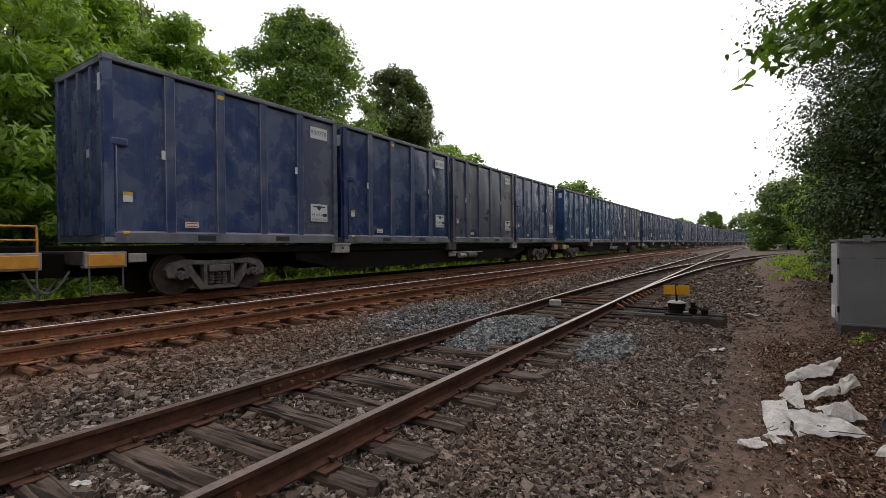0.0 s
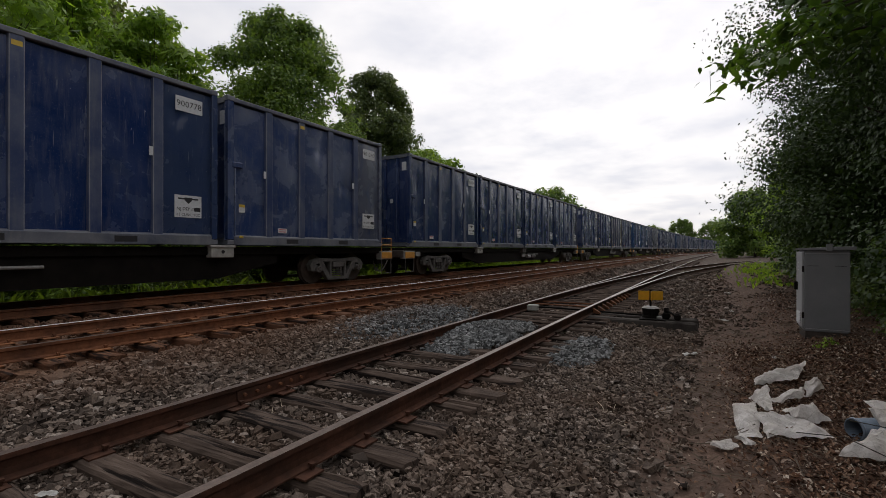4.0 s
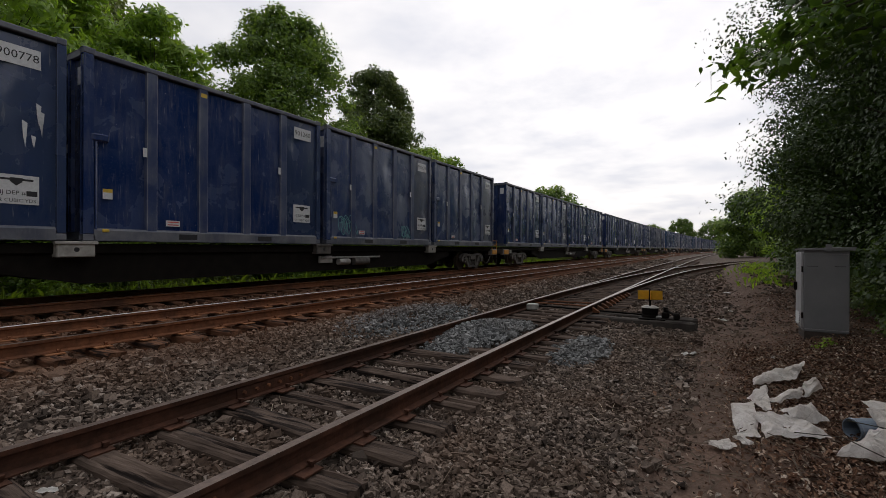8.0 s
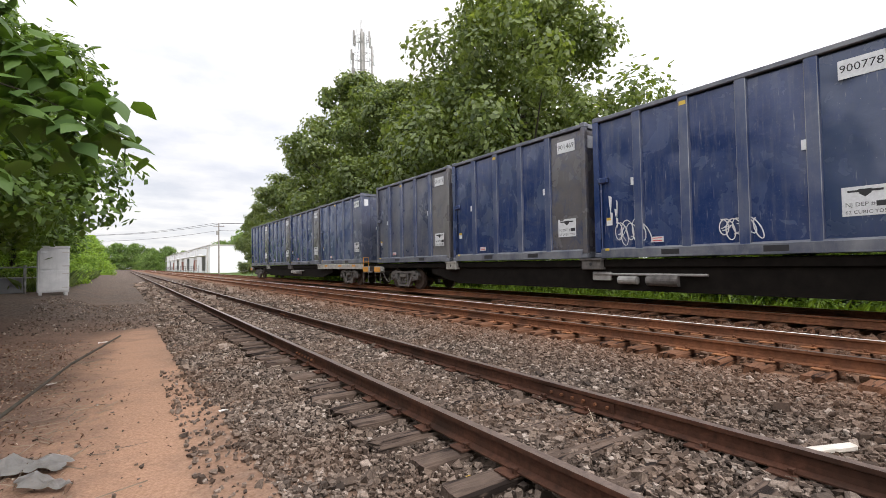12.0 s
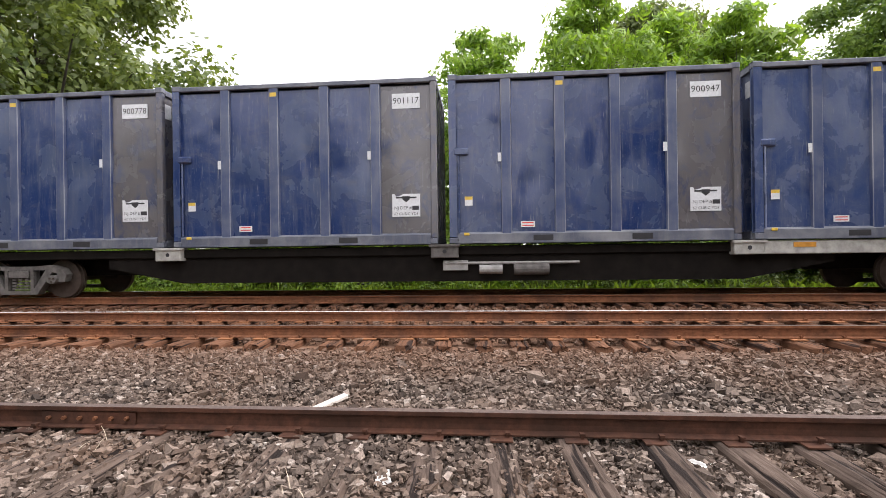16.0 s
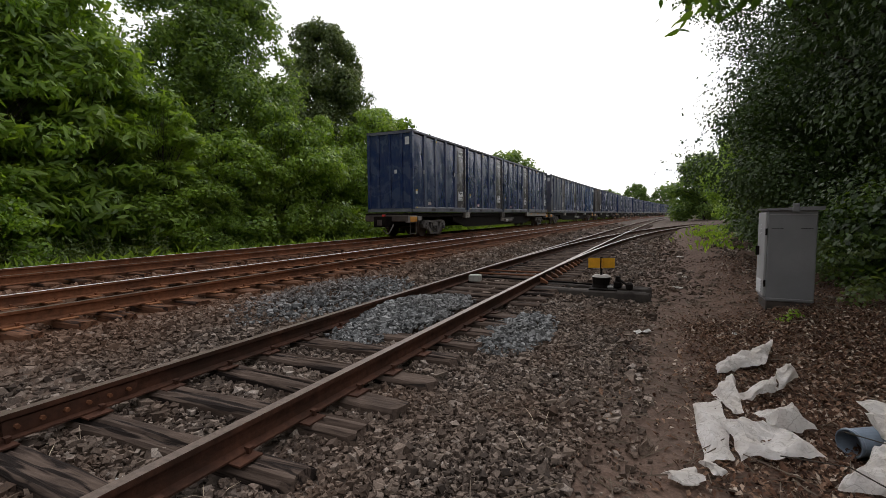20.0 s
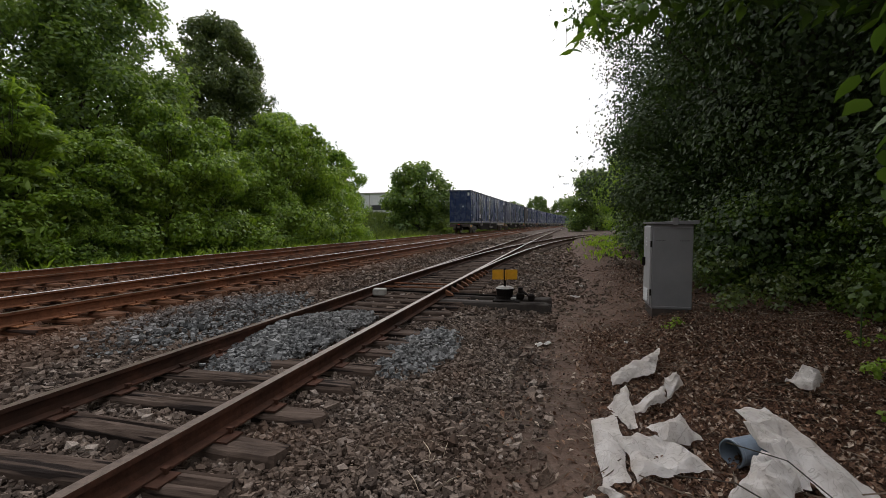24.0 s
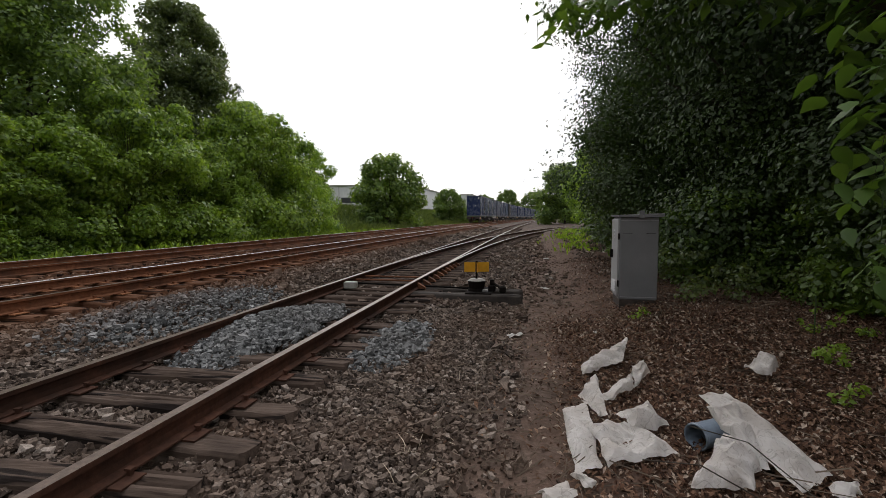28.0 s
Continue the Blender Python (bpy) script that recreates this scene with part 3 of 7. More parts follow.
def swing(y):
    return max(0.0, y - TURN_FROM) ** 2 / (2 * TURN_RADIUS)


def turnout():
    t = thing("railway_turnout", "rusty turnout whose spur curves off towards the trees", "railway track", kind="structure")
    for s in (-1, 1):
        pts = [(SIDING_X + s * GAUGE / 2 + bend(y) + swing(y) * (1 if y < 62 else 1), y, SIDING_Z - 0.004) for y in np.arange(TURN_FROM + 0.6 + (0.0 if s > 0 else 0.4), 78, 1.2)]
        build_rail("curved_rail", pts, M_RAIL_DARK, M_RAIL_TOP, t)
    rnd = random.Random(8)
    y = 8.75
    while y < 40:
        wide = min(3.4, 1.0 * swing(y))
        ob = part("tie", rnd.choice(TIES), None, t, at=pose(SIDING_X + bend(y) + wide / 2, y, SIDING_Z - 0.184 + rnd.uniform(-0.006, 0.004), 0, 0, rnd.uniform(-0.8, 0.8)))
        ob.scale = ((2.65 + wide) / 2.6, 0.95, 1)
        y += 0.50
    y = 40.0
    while y < 62:
        for x in (SIDING_X + bend(y), SIDING_X + bend(y) + swing(y)):
            part("tie", rnd.choice(TIES), None, t, at=pose(x, y, SIDING_Z - 0.184))
        y += 0.56
    # slide plates and rail braces along both stock rails
    for y in np.arange(10.8, 15.4, 0.5):
        for s in (-1, 1):
            x = SIDING_X + s * GAUGE / 2 + bend(y)
            part("slide_plate", box(bmesh.new(), x - 0.20, x + 0.20, y - 0.09, y + 0.09, 0.0, 0.016), M_BLACK, t)
            part("rail_brace", prism(bmesh.new(), [(x + s * 0.05, 0.012), (x + s * 0.21, 0.012), (x + s * 0.19, 0.05), (x + s * 0.045, 0.13)], "y", y - 0.05, y + 0.05), M_RAIL, t)
    part("switch_rod", tube(bmesh.new(), (SIDING_X - 0.8, 11.02, 0.06), (-0.95, 10.75, 0.05), 0.02, n=8), M_BLACK, t)
    for y in (11.3, 11.9):
        part("spacer_rod", tube(bmesh.new(), (SIDING_X - 0.7, y, 0.09), (SIDING_X + 0.7, y, 0.09), 0.018, n=8), M_RAIL, t)
    return t


turnout()


def rail_fittings():
    """Spikes and tie plates on the ties that lie near, and bolted joint bars."""
    plate_me = mesh_of("tie_plate", box(bmesh.new(), -0.17, 0.17, -0.095, 0.095, 0, 0.014), M_PLATE)
    spike_bm = bmesh.new()
    box(spike_bm, -0.012, 0.012, -0.012, 0.012, 0, 0.035)
    box(spike_bm, -0.022, 0.022, -0.018, 0.018, 0.03, 0.045)
    spike_me = mesh_of("spike", spike_bm, M_RAIL)
    dull_spike_me = spike_me.copy()
    dull_spike_me.materials[0] = M_RAIL_DARK
    rusty_me = mesh_of("tie_plate", box(bmesh.new(), -0.16, 0.16, -0.085, 0.085, 0, 0.012), M_RAIL_DARK)
    for t, x0, z, y0, y1, me in ((track_siding, SIDING_X, SIDING_Z, -9, 8.5, rusty_me), (track_main, MAIN_X, MAIN_Z, -10, 18, plate_me)):
        ties = [o for o in t.children if o.name.startswith("tie") and y0 < o.location.y < y1]
        for o in ties:
            y = o.location.y
            for s in (-1, 1):
                x = x0 + bend(y) + s * GAUGE / 2
                part("tie_plate", me, None, t, at=pose(x, y, z - 0.182))
                for d in (-1, 1):
                    part("spike", spike_me if t == track_main else dull_spike_me, None, t, at=pose(x + d * 0.085, y + d * 0.05, z - 0.172, 0, 0, 0 if d > 0 else 180))
    bolt = tube(bmesh.new(), (0, 0, 0), (0.03, 0, 0), 0.018, 0.016, 6)
    bolt_me = mesh_of("bolt", bolt, M_RAIL)
    for x, y in ((-3.805, -3.55), (-2.3, -7.6), (-3.805, 3.2), (-3.805, -14.0), (-2.3, 1.2)):
        x += bend(y)
        for s in (-1, 1):
            b = part("joint_bar", prism(bmesh.new(), [(x + s * 0.012, 0.035), (x + s * 0.035, 0.035), (x + s * 0.028, 0.13), (x + s * 0.012, 0.135)], "y", y - 0.42, y + 0.42), M_RAIL_DARK, track_siding)
            for k in range(6):
                part("bolt", bolt_me, None, b, at=pose(x + s * 0.028, y - 0.35 + 0.14 * k, 0.085, 0, 0, 0 if s > 0 else 180))


rail_fittings()

# ---- loose ballast, litter and scraps ----
def stone_material(name, stops, stain=(0.18, 0.104, 0.064)):
    k = Nodes(name)
    v = k.coords(world=True)
    c = k.ramp(k.island(), *stops)
    c = k.mix(k.ramp(k.noise(v, 0.8, 4), (0.45, (0, 0, 0)), (0.72, (0.6, 0.6, 0.6))), c, stain)
    # rust dust round the main tracks
    sep, rust = k.add("ShaderNodeSeparateXYZ"), k.add("ShaderNodeMapRange")
    k.link(v, sep.inputs[0])
    rust.inputs["From Min"].default_value, rust.inputs["From Max"].default_value = -5.0, -6.4
    rust.inputs["To Max"].default_value = 0.6
    k.link(sep.outputs[0], rust.inputs["Value"])
    c = k.mix(rust.outputs["Result"], c, (0.27, 0.140, 0.080))
    c = k.mix(k.ramp(k.noise(v, 60, 4, 0.7), (0.35, (0.6, 0.6, 0.6)), (0.7, (0, 0, 0))), c, (0.025, 0.022, 0.020))
    return k.done(c, 0.92, 0.0, 0.15)


M_STONES = stone_material("dark_ballast", ((0.0, (0.046, 0.034, 0.027)), (0.45, (0.175, 0.133, 0.106)), (0.90, (0.330, 0.258, 0.208)), (1.0, (0.50, 0.43, 0.37))))
M_STONES_NEW = stone_material("fresh_blue_grey_ballast", ((0.0, (0.085, 0.090, 0.092)), (0.5, (0.235, 0.243, 0.243)), (1.0, (0.46, 0.47, 0.465))), (0.19, 0.175, 0.16))
M_LITTER = stone_material("fallen_brown_leaves", ((0.0, (0.045, 0.022, 0.014)), (0.5, (0.19, 0.095, 0.056)), (0.80, (0.40, 0.250, 0.165)), (1.0, (0.78, 0.66, 0.54))))


def heap_z(x, y):
    """Extra height of the fresh gravel heaps by the turnout."""
    z = 0.0
    for cx, cy, rx, ry, h in ((-3.25, 7.35, 0.85, 1.5, 0.25), (-5.15, 8.1, 1.0, 2.4, 0.10), (-1.55, 7.1, 0.42, 1.0, 0.09)):
        d = ((x - cx) / rx) ** 2 + ((y - cy) / ry) ** 2
        z = max(z, h * math.exp(-1.6 * d))
    return z


def scatter(name, label, rng, x, y, z, size, material, flat=0.78):
    """Angular stones: each a skewed, bent block with its own turn."""
    n = len(x)
    cube = np.array([(a, b, c) for c in (-1, 1) for b in (-1, 1) for a in (-1, 1)], dtype=float) * 0.5
    v = cube[None] * rng.uniform(0.30, 1.25, (n, 8, 3))
    v *= np.stack([rng.uniform(0.7, 1.25, n), rng.uniform(0.6, 1.0, n), rng.uniform(flat * 0.7, flat * 1.2, n)], 1)[:, None, :]
    v *= size[:, None, None]
    a = rng.uniform(0, math.tau, n)
    tilt = rng.normal(0, 0.65, n)
    ca, sa, ct, st = np.cos(a), np.sin(a), np.cos(tilt), np.sin(tilt)
    X, Y, Z = v[..., 0], v[..., 1], v[..., 2]
    Y, Z = Y * ct[:, None] - Z * st[:, None], Y * st[:, None] + Z * ct[:, None]
    X, Y = X * ca[:, None] - Y * sa[:, None], X * sa[:, None] + Y * ca[:, None]
    v = np.stack([X + x[:, None], Y + y[:, None], Z + z[:, None]], 2).reshape(-1, 3)
    q = np.array([(0, 2, 3, 1), (4, 5, 7, 6), (0, 1, 5, 4), (1, 3, 7, 5), (3, 2, 6, 7), (2, 0, 4, 6)])
    f = (np.arange(n)[:, None, None] * 8 + q[None]).reshape(-1, 4)
    return tagged(new(name, raw_mesh(name, v, f, material)), label, "gravel", kind="stuff")


def spread(rng, x0, x1, y0, y1, per_m2):
    n = int((x1 - x0) * (y1 - y0) * per_m2)
    return rng.uniform(x0, x1, n), rng.uniform(y0, y1, n)


def lay_ballast():
    rng = np.random.default_rng(4)
    xs, ys, ss = [], [], []
    for x0, x1, y0, y1, d, s in ((-2.25, -0.85, -8, -3, 1300, 0.032), (-2.25, -0.4, -3, 1, 1250, 0.032), (-0.9, -0.4, -9, -3, 200, 0.032), (-2.25, -0.7, -16, -8, 600, 0.040), (-2.25, -0.45, 1, 9, 1900, 0.0315), (-3.78, -2.33, -8, 0, 1200, 0.034), (-3.78, -2.33, 0, 9.5, 1350, 0.035), (-6.4, -3.83, -9, -1, 1000, 0.038), (-6.4, -3.83, -1, 9, 900, 0.041),
                                 (-0.7, -0.05, 1.5, 10, 480, 0.026), (-0.05, 0.6, 1.5, 10, 70, 0.020), (-0.1, 0.9, -8, 1.5, 40, 0.022), (-0.9, 2.6, -26, -15.5, 130, 0.034), (-0.6, 2.4, 10, 20, 110, 0.055), (-0.8, 3.5, 20, 44, 40, 0.09),
                                 (-2.2, -0.4, 20, 45, 70, 0.11), (-6.4, -3.8, 24, 60, 42, 0.14), (-3.78, -2.33, 24, 60, 40, 0.13), (-6.4, -0.9, -60, -24, 26, 0.15), (-10.5, -8.3, 26, 60, 30, 0.15),
                                 (-2.2, -0.4, 9, 20, 260, 0.058), (-6.4, -3.8, 9, 24, 240, 0.062), (-3.78, -2.33, 9.5, 24, 210, 0.058),
                                 (-6.4, -3.8, -16, -9, 430, 0.047), (-6.4, -3.8, -26, -16, 150, 0.07), (-3.78, -2.2, -16, -8, 430, 0.046), (-3.78, -0.9, -26, -16, 150, 0.07), (-0.55, -0.05, -2, 10, 90, 0.05),
                                 (-8.2, -6.8, -10, 18, 180, 0.06), (-10.5, -8.3, -12, 26, 150, 0.068)):
        x, y = spread(rng, x0, x1, y0, y1, d)
        xs.append(x); ys.append(y); ss.append(s * np.exp(rng.normal(0, 0.38, len(x))))
    x, y, s = np.concatenate(xs), np.concatenate(ys), np.concatenate(ss)
    # stones thin out on the tops of the ties and towards the path
    edge = np.clip((x + np.where(y > 1, 0.95, 0.8)) / 1.5, 0, 1)
    keep = rng.random(len(x)) > edge * np.where((y > 10) | (y < -8), 0.4, 0.55)
    x, y, s = x[keep], y[keep], s[keep]
    z = np.array([base_z(a, b) for a, b in zip(x, y)])
    lift = np.where((x > -4.4) & (x < -1.7), rng.uniform(-0.02, 0.036, len(x)), rng.uniform(-0.006, 0.034, len(x)))
    x = x + np.array([bend(b) for b in y])
    scatter("ballast_stones", "dark grey-brown crushed ballast stones between the rails", rng, x, y, z + lift, s, M_STONES)
    xs, ys = [], []
    for cx, cy, rx, ry, d in ((-3.25, 7.35, 0.64, 1.80, 1300), (-5.15, 8.1, 0.85, 2.4, 360), (-1.55, 7.1, 0.44, 1.2, 800)):
        x, y = spread(rng, cx - rx, cx + rx, cy - ry, cy + ry, d)
        k = ((x - cx) / rx) ** 2 + ((y - cy) / ry) ** 2 < rng.uniform(0.55, 1.1, len(x))
        xs.append(x[k]); ys.append(y[k])
    x, y = np.concatenate(xs), np.concatenate(ys)
    z = np.array([base_z(a, b) + heap_z(a, b) for a, b in zip(x, y)]) + rng.uniform(0.0, 0.035, len(x))
    scatter("fresh_gravel", "heaps of fresh blue-grey gravel beside the siding rails", rng, x, y, z, 0.046 * np.exp(rng.normal(0, 0.3, len(x))), M_STONES_NEW)


def heap_cores():
    """Solid bodies of the heaps, under their loose stones."""
    for cx, cy, rx, ry in ((-3.25, 7.35, 0.55, 1.7),):
        bm = bmesh.new()
        n, rings = 22, []
        for r in (1.0, 0.75, 0.5, 0.25):
            rings.append([bm.verts.new((cx + rx * r * math.cos(a), cy + ry * r * math.sin(a), base_z(cx, cy) - 0.02 + heap_z(cx + rx * r * math.cos(a), cy + ry * r * math.sin(a)))) for a in [i * math.tau / n for i in range(n)]])
        top = bm.verts.new((cx, cy, base_z(cx, cy) - 0.02 + heap_z(cx, cy)))
        for a, b in zip(rings, rings[1:]):
            for i in range(n):
                bm.faces.new((a[i], a[(i + 1) % n], b[(i + 1) % n], b[i]))
        for i in range(n):
            bm.faces.new((rings[-1][i], rings[-1][(i + 1) % n], top))
        tagged(part("gravel_heap", bm, M_STONES_NEW), "low heap of blue-grey gravel between the siding rails", "gravel heap", kind="stuff")


def lay_litter():
    rng = np.random.default_rng(6)
    sets = []
    for x0, x1, y0, y1, d in ((0.45, 4.8, 2.4, 9, 2300), (1.2, 7, 9, 18, 260), (-0.6, 0.8, 2.2, 10, 220), (1.0, 4.6, -14, -1.0, 230), (0.3, 1.2, -12, -2.0, 60), (1.3, 5.0, -1, 2.6, 110), (1.0, 4.8, -0.5, 2.6, 500), (-0.8, 1.6, -9, -4, 16)):
        sets.append(spread(rng, x0, x1, y0, y1, d))
    x, y = np.concatenate([a for a, _ in sets]), np.concatenate([b for _, b in sets])
    x, y = x + rng.normal(0, 0.22, len(x)), y + rng.normal(0, 0.5, len(y))
    keep = rng.random(len(x)) < np.clip((x + 1.2) / 2.2, 0.15, 1)
    x, y = x[keep], y[keep]
    n = len(x)
    z = np.array([rough_z(a, b) for a, b in zip(x, y)]) + rng.uniform(0.004, 0.035, n)
    s = rng.uniform(0.007, 0.028, n) + 0.016 * (rng.random(n) < 0.08)
    a = rng.uniform(0, math.tau, n)
    t = np.stack([np.cos(a), np.sin(a), rng.normal(0, 0.5, n)], 1)
    b = np.stack([-np.sin(a), np.cos(a), rng.normal(0, 0.35, n)], 1)
    p = np.stack([x, y, z], 1)
    up = np.array([0, 0, 1.0])
    v = np.stack([p - t * s[:, None], p + b * s[:, None] * 0.5 + up * 0.012, p + t * s[:, None] + up * 0.01, p - b * s[:, None] * 0.5 + up * 0.015], 1).reshape(-1, 3)
    i = np.arange(n)[:, None] * 4
    f = np.concatenate([i + np.array([[0, 1, 2]]), i + np.array([[0, 2, 3]])])
    tagged(new("leaf_litter", raw_mesh("leaf_litter", v, f, M_LITTER)), "dry brown fallen leaves under the trees", "leaves", kind="stuff")
    # twigs and dead grass stalks
    n = 3000
    x = np.concatenate([rng.uniform(-1.4, 4.0, 2200), rng.uniform(0.2, 3.4, 800)])
    y = np.concatenate([rng.uniform(2.0, 11.0, 2200), rng.uniform(-13.0, -2.5, 800)])
    p = np.stack([x, y, np.array([rough_z(q, w) for q, w in zip(x, y)]) + 0.02], 1)
    a, l, w = rng.uniform(0, math.tau, n), rng.uniform(0.08, 0.38, n), rng.uniform(0.0015, 0.004, n)
    d = np.stack([np.cos(a), np.sin(a), rng.normal(0, 0.12, n)], 1)
    s = np.stack([-np.sin(a), np.cos(a), np.zeros(n)], 1)
    up = np.array([0, 0, 1.0])
    q = [p - s * w[:, None], p + s * w[:, None], p + up * w[:, None] * 2]
    q += [k + d * l[:, None] for k in q]
    v = np.stack(q, 1).reshape(-1, 3)
    i = np.arange(n)[:, None] * 6
    f = np.concatenate([i + np.array([[0, 1, 4, 3]]), i + np.array([[1, 2, 5, 4]]), i + np.array([[2, 0, 3, 5]])])
    tagged(new("twigs", raw_mesh("twigs", v, f, M_TWIG)), "thin dry twigs and stalks on the ground", "twigs", kind="stuff")


def dry_stalks():
    """Tufts of pale dead grass standing in the ballast."""
    rng = np.random.default_rng(17)
    spots = [(-2.08, 2.95, 9), (-0.76, 4.65, 7), (-0.56, 4.9, 6), (-0.75, 4.3, 4), (-2.05, 4.5, 4), (-0.45, 6.2, 4), (-1.2, 3.4, 4), (-3.2, 1.6, 5), (-3.4, 3.1, 6), (-2.0, 6.2, 6), (-1.0, 7.4, 8), (-2.9, -1.4, 6), (-3.5, -3.2, 6)]
    V, F = [], []
    for cx, cy, k in spots:
        for _ in range(k):
            x, y = cx + rng.normal(0, 0.09), cy + rng.normal(0, 0.12)
            a, l, w = rng.uniform(0, math.tau), rng.uniform(0.06, 0.17), rng.uniform(0.0015, 0.003)
            p = Vector((x, y, rough_z(x, y) + 0.01))
            d = Vector((math.cos(a), math.sin(a), rng.uniform(0.15, 1.6))).normalized()
            q = Vector((-math.sin(a), math.cos(a), 0)) * w
            i = len(V)
            tip = p + d * l + Vector((d.x, d.y, -0.25)) * l * 0.35
            V += [tuple(p + q), tuple(p - q), tuple(p + d * l * 0.6 - q), tuple(p + d * l * 0.6 + q), tuple(tip - q * 0.4), tuple(tip + q * 0.4)]
            F += [(i, i + 1, i + 2, i + 3), (i + 3, i + 2, i + 4, i + 5)]
    tagged(new("dry_grass", raw_mesh("dry_grass", np.array(V), np.array(F), M_STRAW)), "pale dead grass stalks standing in the ballast", "grass", kind="stuff")


M_STRAW = plain("bleached_straw", (0.46, 0.38, 0.28), 0.85, 0.0, 0.4, 6)
M_TWIG = plain("dry_straw", (0.17, 0.13, 0.095), 0.9, 0.0, 0.5, 3)
lay_ballast()
heap_cores()
lay_litter()
dry_stalks()

# ---- the train ----
CAR_PITCH = 26.8
BOX_L, BOX_W, BOX_H = 6.06, 2.44, 3.68
BOX_GAP = 0.27
DECK_Z = 1.17                                            # container floor above the rail head
CARS = 17


def text_mesh(name, words, height, material):
    """Words as a flat mesh in the plane x = 0, read from +x, middle at the origin."""
    cu = bpy.data.curves.new(name, "FONT")
    cu.body, cu.size, cu.align_x, cu.align_y, cu.resolution_u = words, height, "CENTER", "CENTER", 2
    ob = bpy.data.objects.new(name, cu)
    scene.collection.objects.link(ob)
    me = bpy.data.meshes.new_from_object(ob.evaluated_get(bpy.context.evaluated_depsgraph_get()))
    bpy.data.objects.remove(ob)
    me.transform(pose(0, 0, 0, 90, 0, 90))
    me.materials.clear()
    me.materials.append(material)
    return me


NUMBERS = [text_mesh("number", w, 0.195, M_INK) for w in ("900778", "901240", "901434", "900947", "901117", "901469")]
CAPACITY = text_mesh("capacity_text", "62 CUBIC YDS", 0.085, M_INK)
PERMIT = text_mesh("permit_text", "NJ DEP #", 0.10, M_INK)
HW, HL = BOX_W / 2, BOX_L / 2
RIBS = [-1.80, -0.66, 0.50, 1.66]


def plate(x, y, z, w, h, t=0.006):
    return box(bmesh.new(), x, x + t, y - w / 2, y + w / 2, z - h / 2, z + h / 2)


def dented_side(s, seed):
    """One side wall: thin sheet bowed out between the ribs by its load, with knocks and creases in it."""
    rnd = random.Random(seed * 31 + s)
    edges = [-HL + 0.1] + RIBS + [HL - 0.1]
    bays = list(zip(edges, edges[1:]))
    knocks = []
    for a, b in bays:
        for _ in range(rnd.randint(2, 4)):
            knocks.append((rnd.uniform(a, b), rnd.uniform(0.5, BOX_H - 0.4), rnd.uniform(0.16, 0.50), rnd.uniform(0.20, 0.75), rnd.uniform(-0.7, 0.7), rnd.uniform(-0.050, 0.016)))
    bows = [rnd.uniform(-0.020, 0.050) for _ in bays]
    bm = bmesh.new()
    ny, nz = 64, 34
    grid = []
    for j in range(nz + 1):
        row = []
        z = 0.18 + (BOX_H - 0.36) * j / nz
        for i in range(ny + 1):
            y = -HL + 0.1 + (BOX_L - 0.2) * i / ny
            d = 0.018 * noise.noise(Vector((y * 1.6 + seed * 7.1, z * 0.9, seed))) + 0.007 * noise.noise(Vector((y * 5, z * 3.0, seed + 9)))
            for (a, b), bow in zip(bays, bows):
                if a <= y < b:
                    d += bow * math.sin(math.pi * (y - a) / (b - a)) * math.sin(math.pi * j / nz) ** 0.7
            for ky, kz, ry, rz, lean, deep in knocks:
                u, v = (y - ky - lean * (z - kz) * 0.4) / ry, (z - kz) / rz
                q = abs(u) + abs(v)
                if q < 1.3:
                    d += deep * max(0.0, 1 - q / 1.3) ** 1.3
            d = max(-0.046, min(0.050, d))
            row.append(bm.verts.new((s * (HW - 0.075 + d), y, z)))
        grid.append(row)
    for j in range(nz):
        for i in range(ny):
            f = bm.faces.new((grid[j][i], grid[j][i + 1], grid[j + 1][i + 1], grid[j + 1][i]))
            f.smooth = True
    return bm


def rib_bm(s, y):
    """A hat-shaped rib with rubbed edges (second material)."""
    hat = [(y - 0.125, HW - 0.085), (y - 0.105, HW - 0.020), (y - 0.092, HW - 0.010), (y + 0.092, HW - 0.010), (y + 0.105, HW - 0.020), (y + 0.125, HW - 0.085)]
    bm = prism(bmesh.new(), [(s * x, yy) for yy, x in hat], "z", 0.17, BOX_H - 0.12)
    bm.faces.ensure_lookup_table()
    for i in (1, 3):
        bm.faces[i].material_index = 1
    return bm


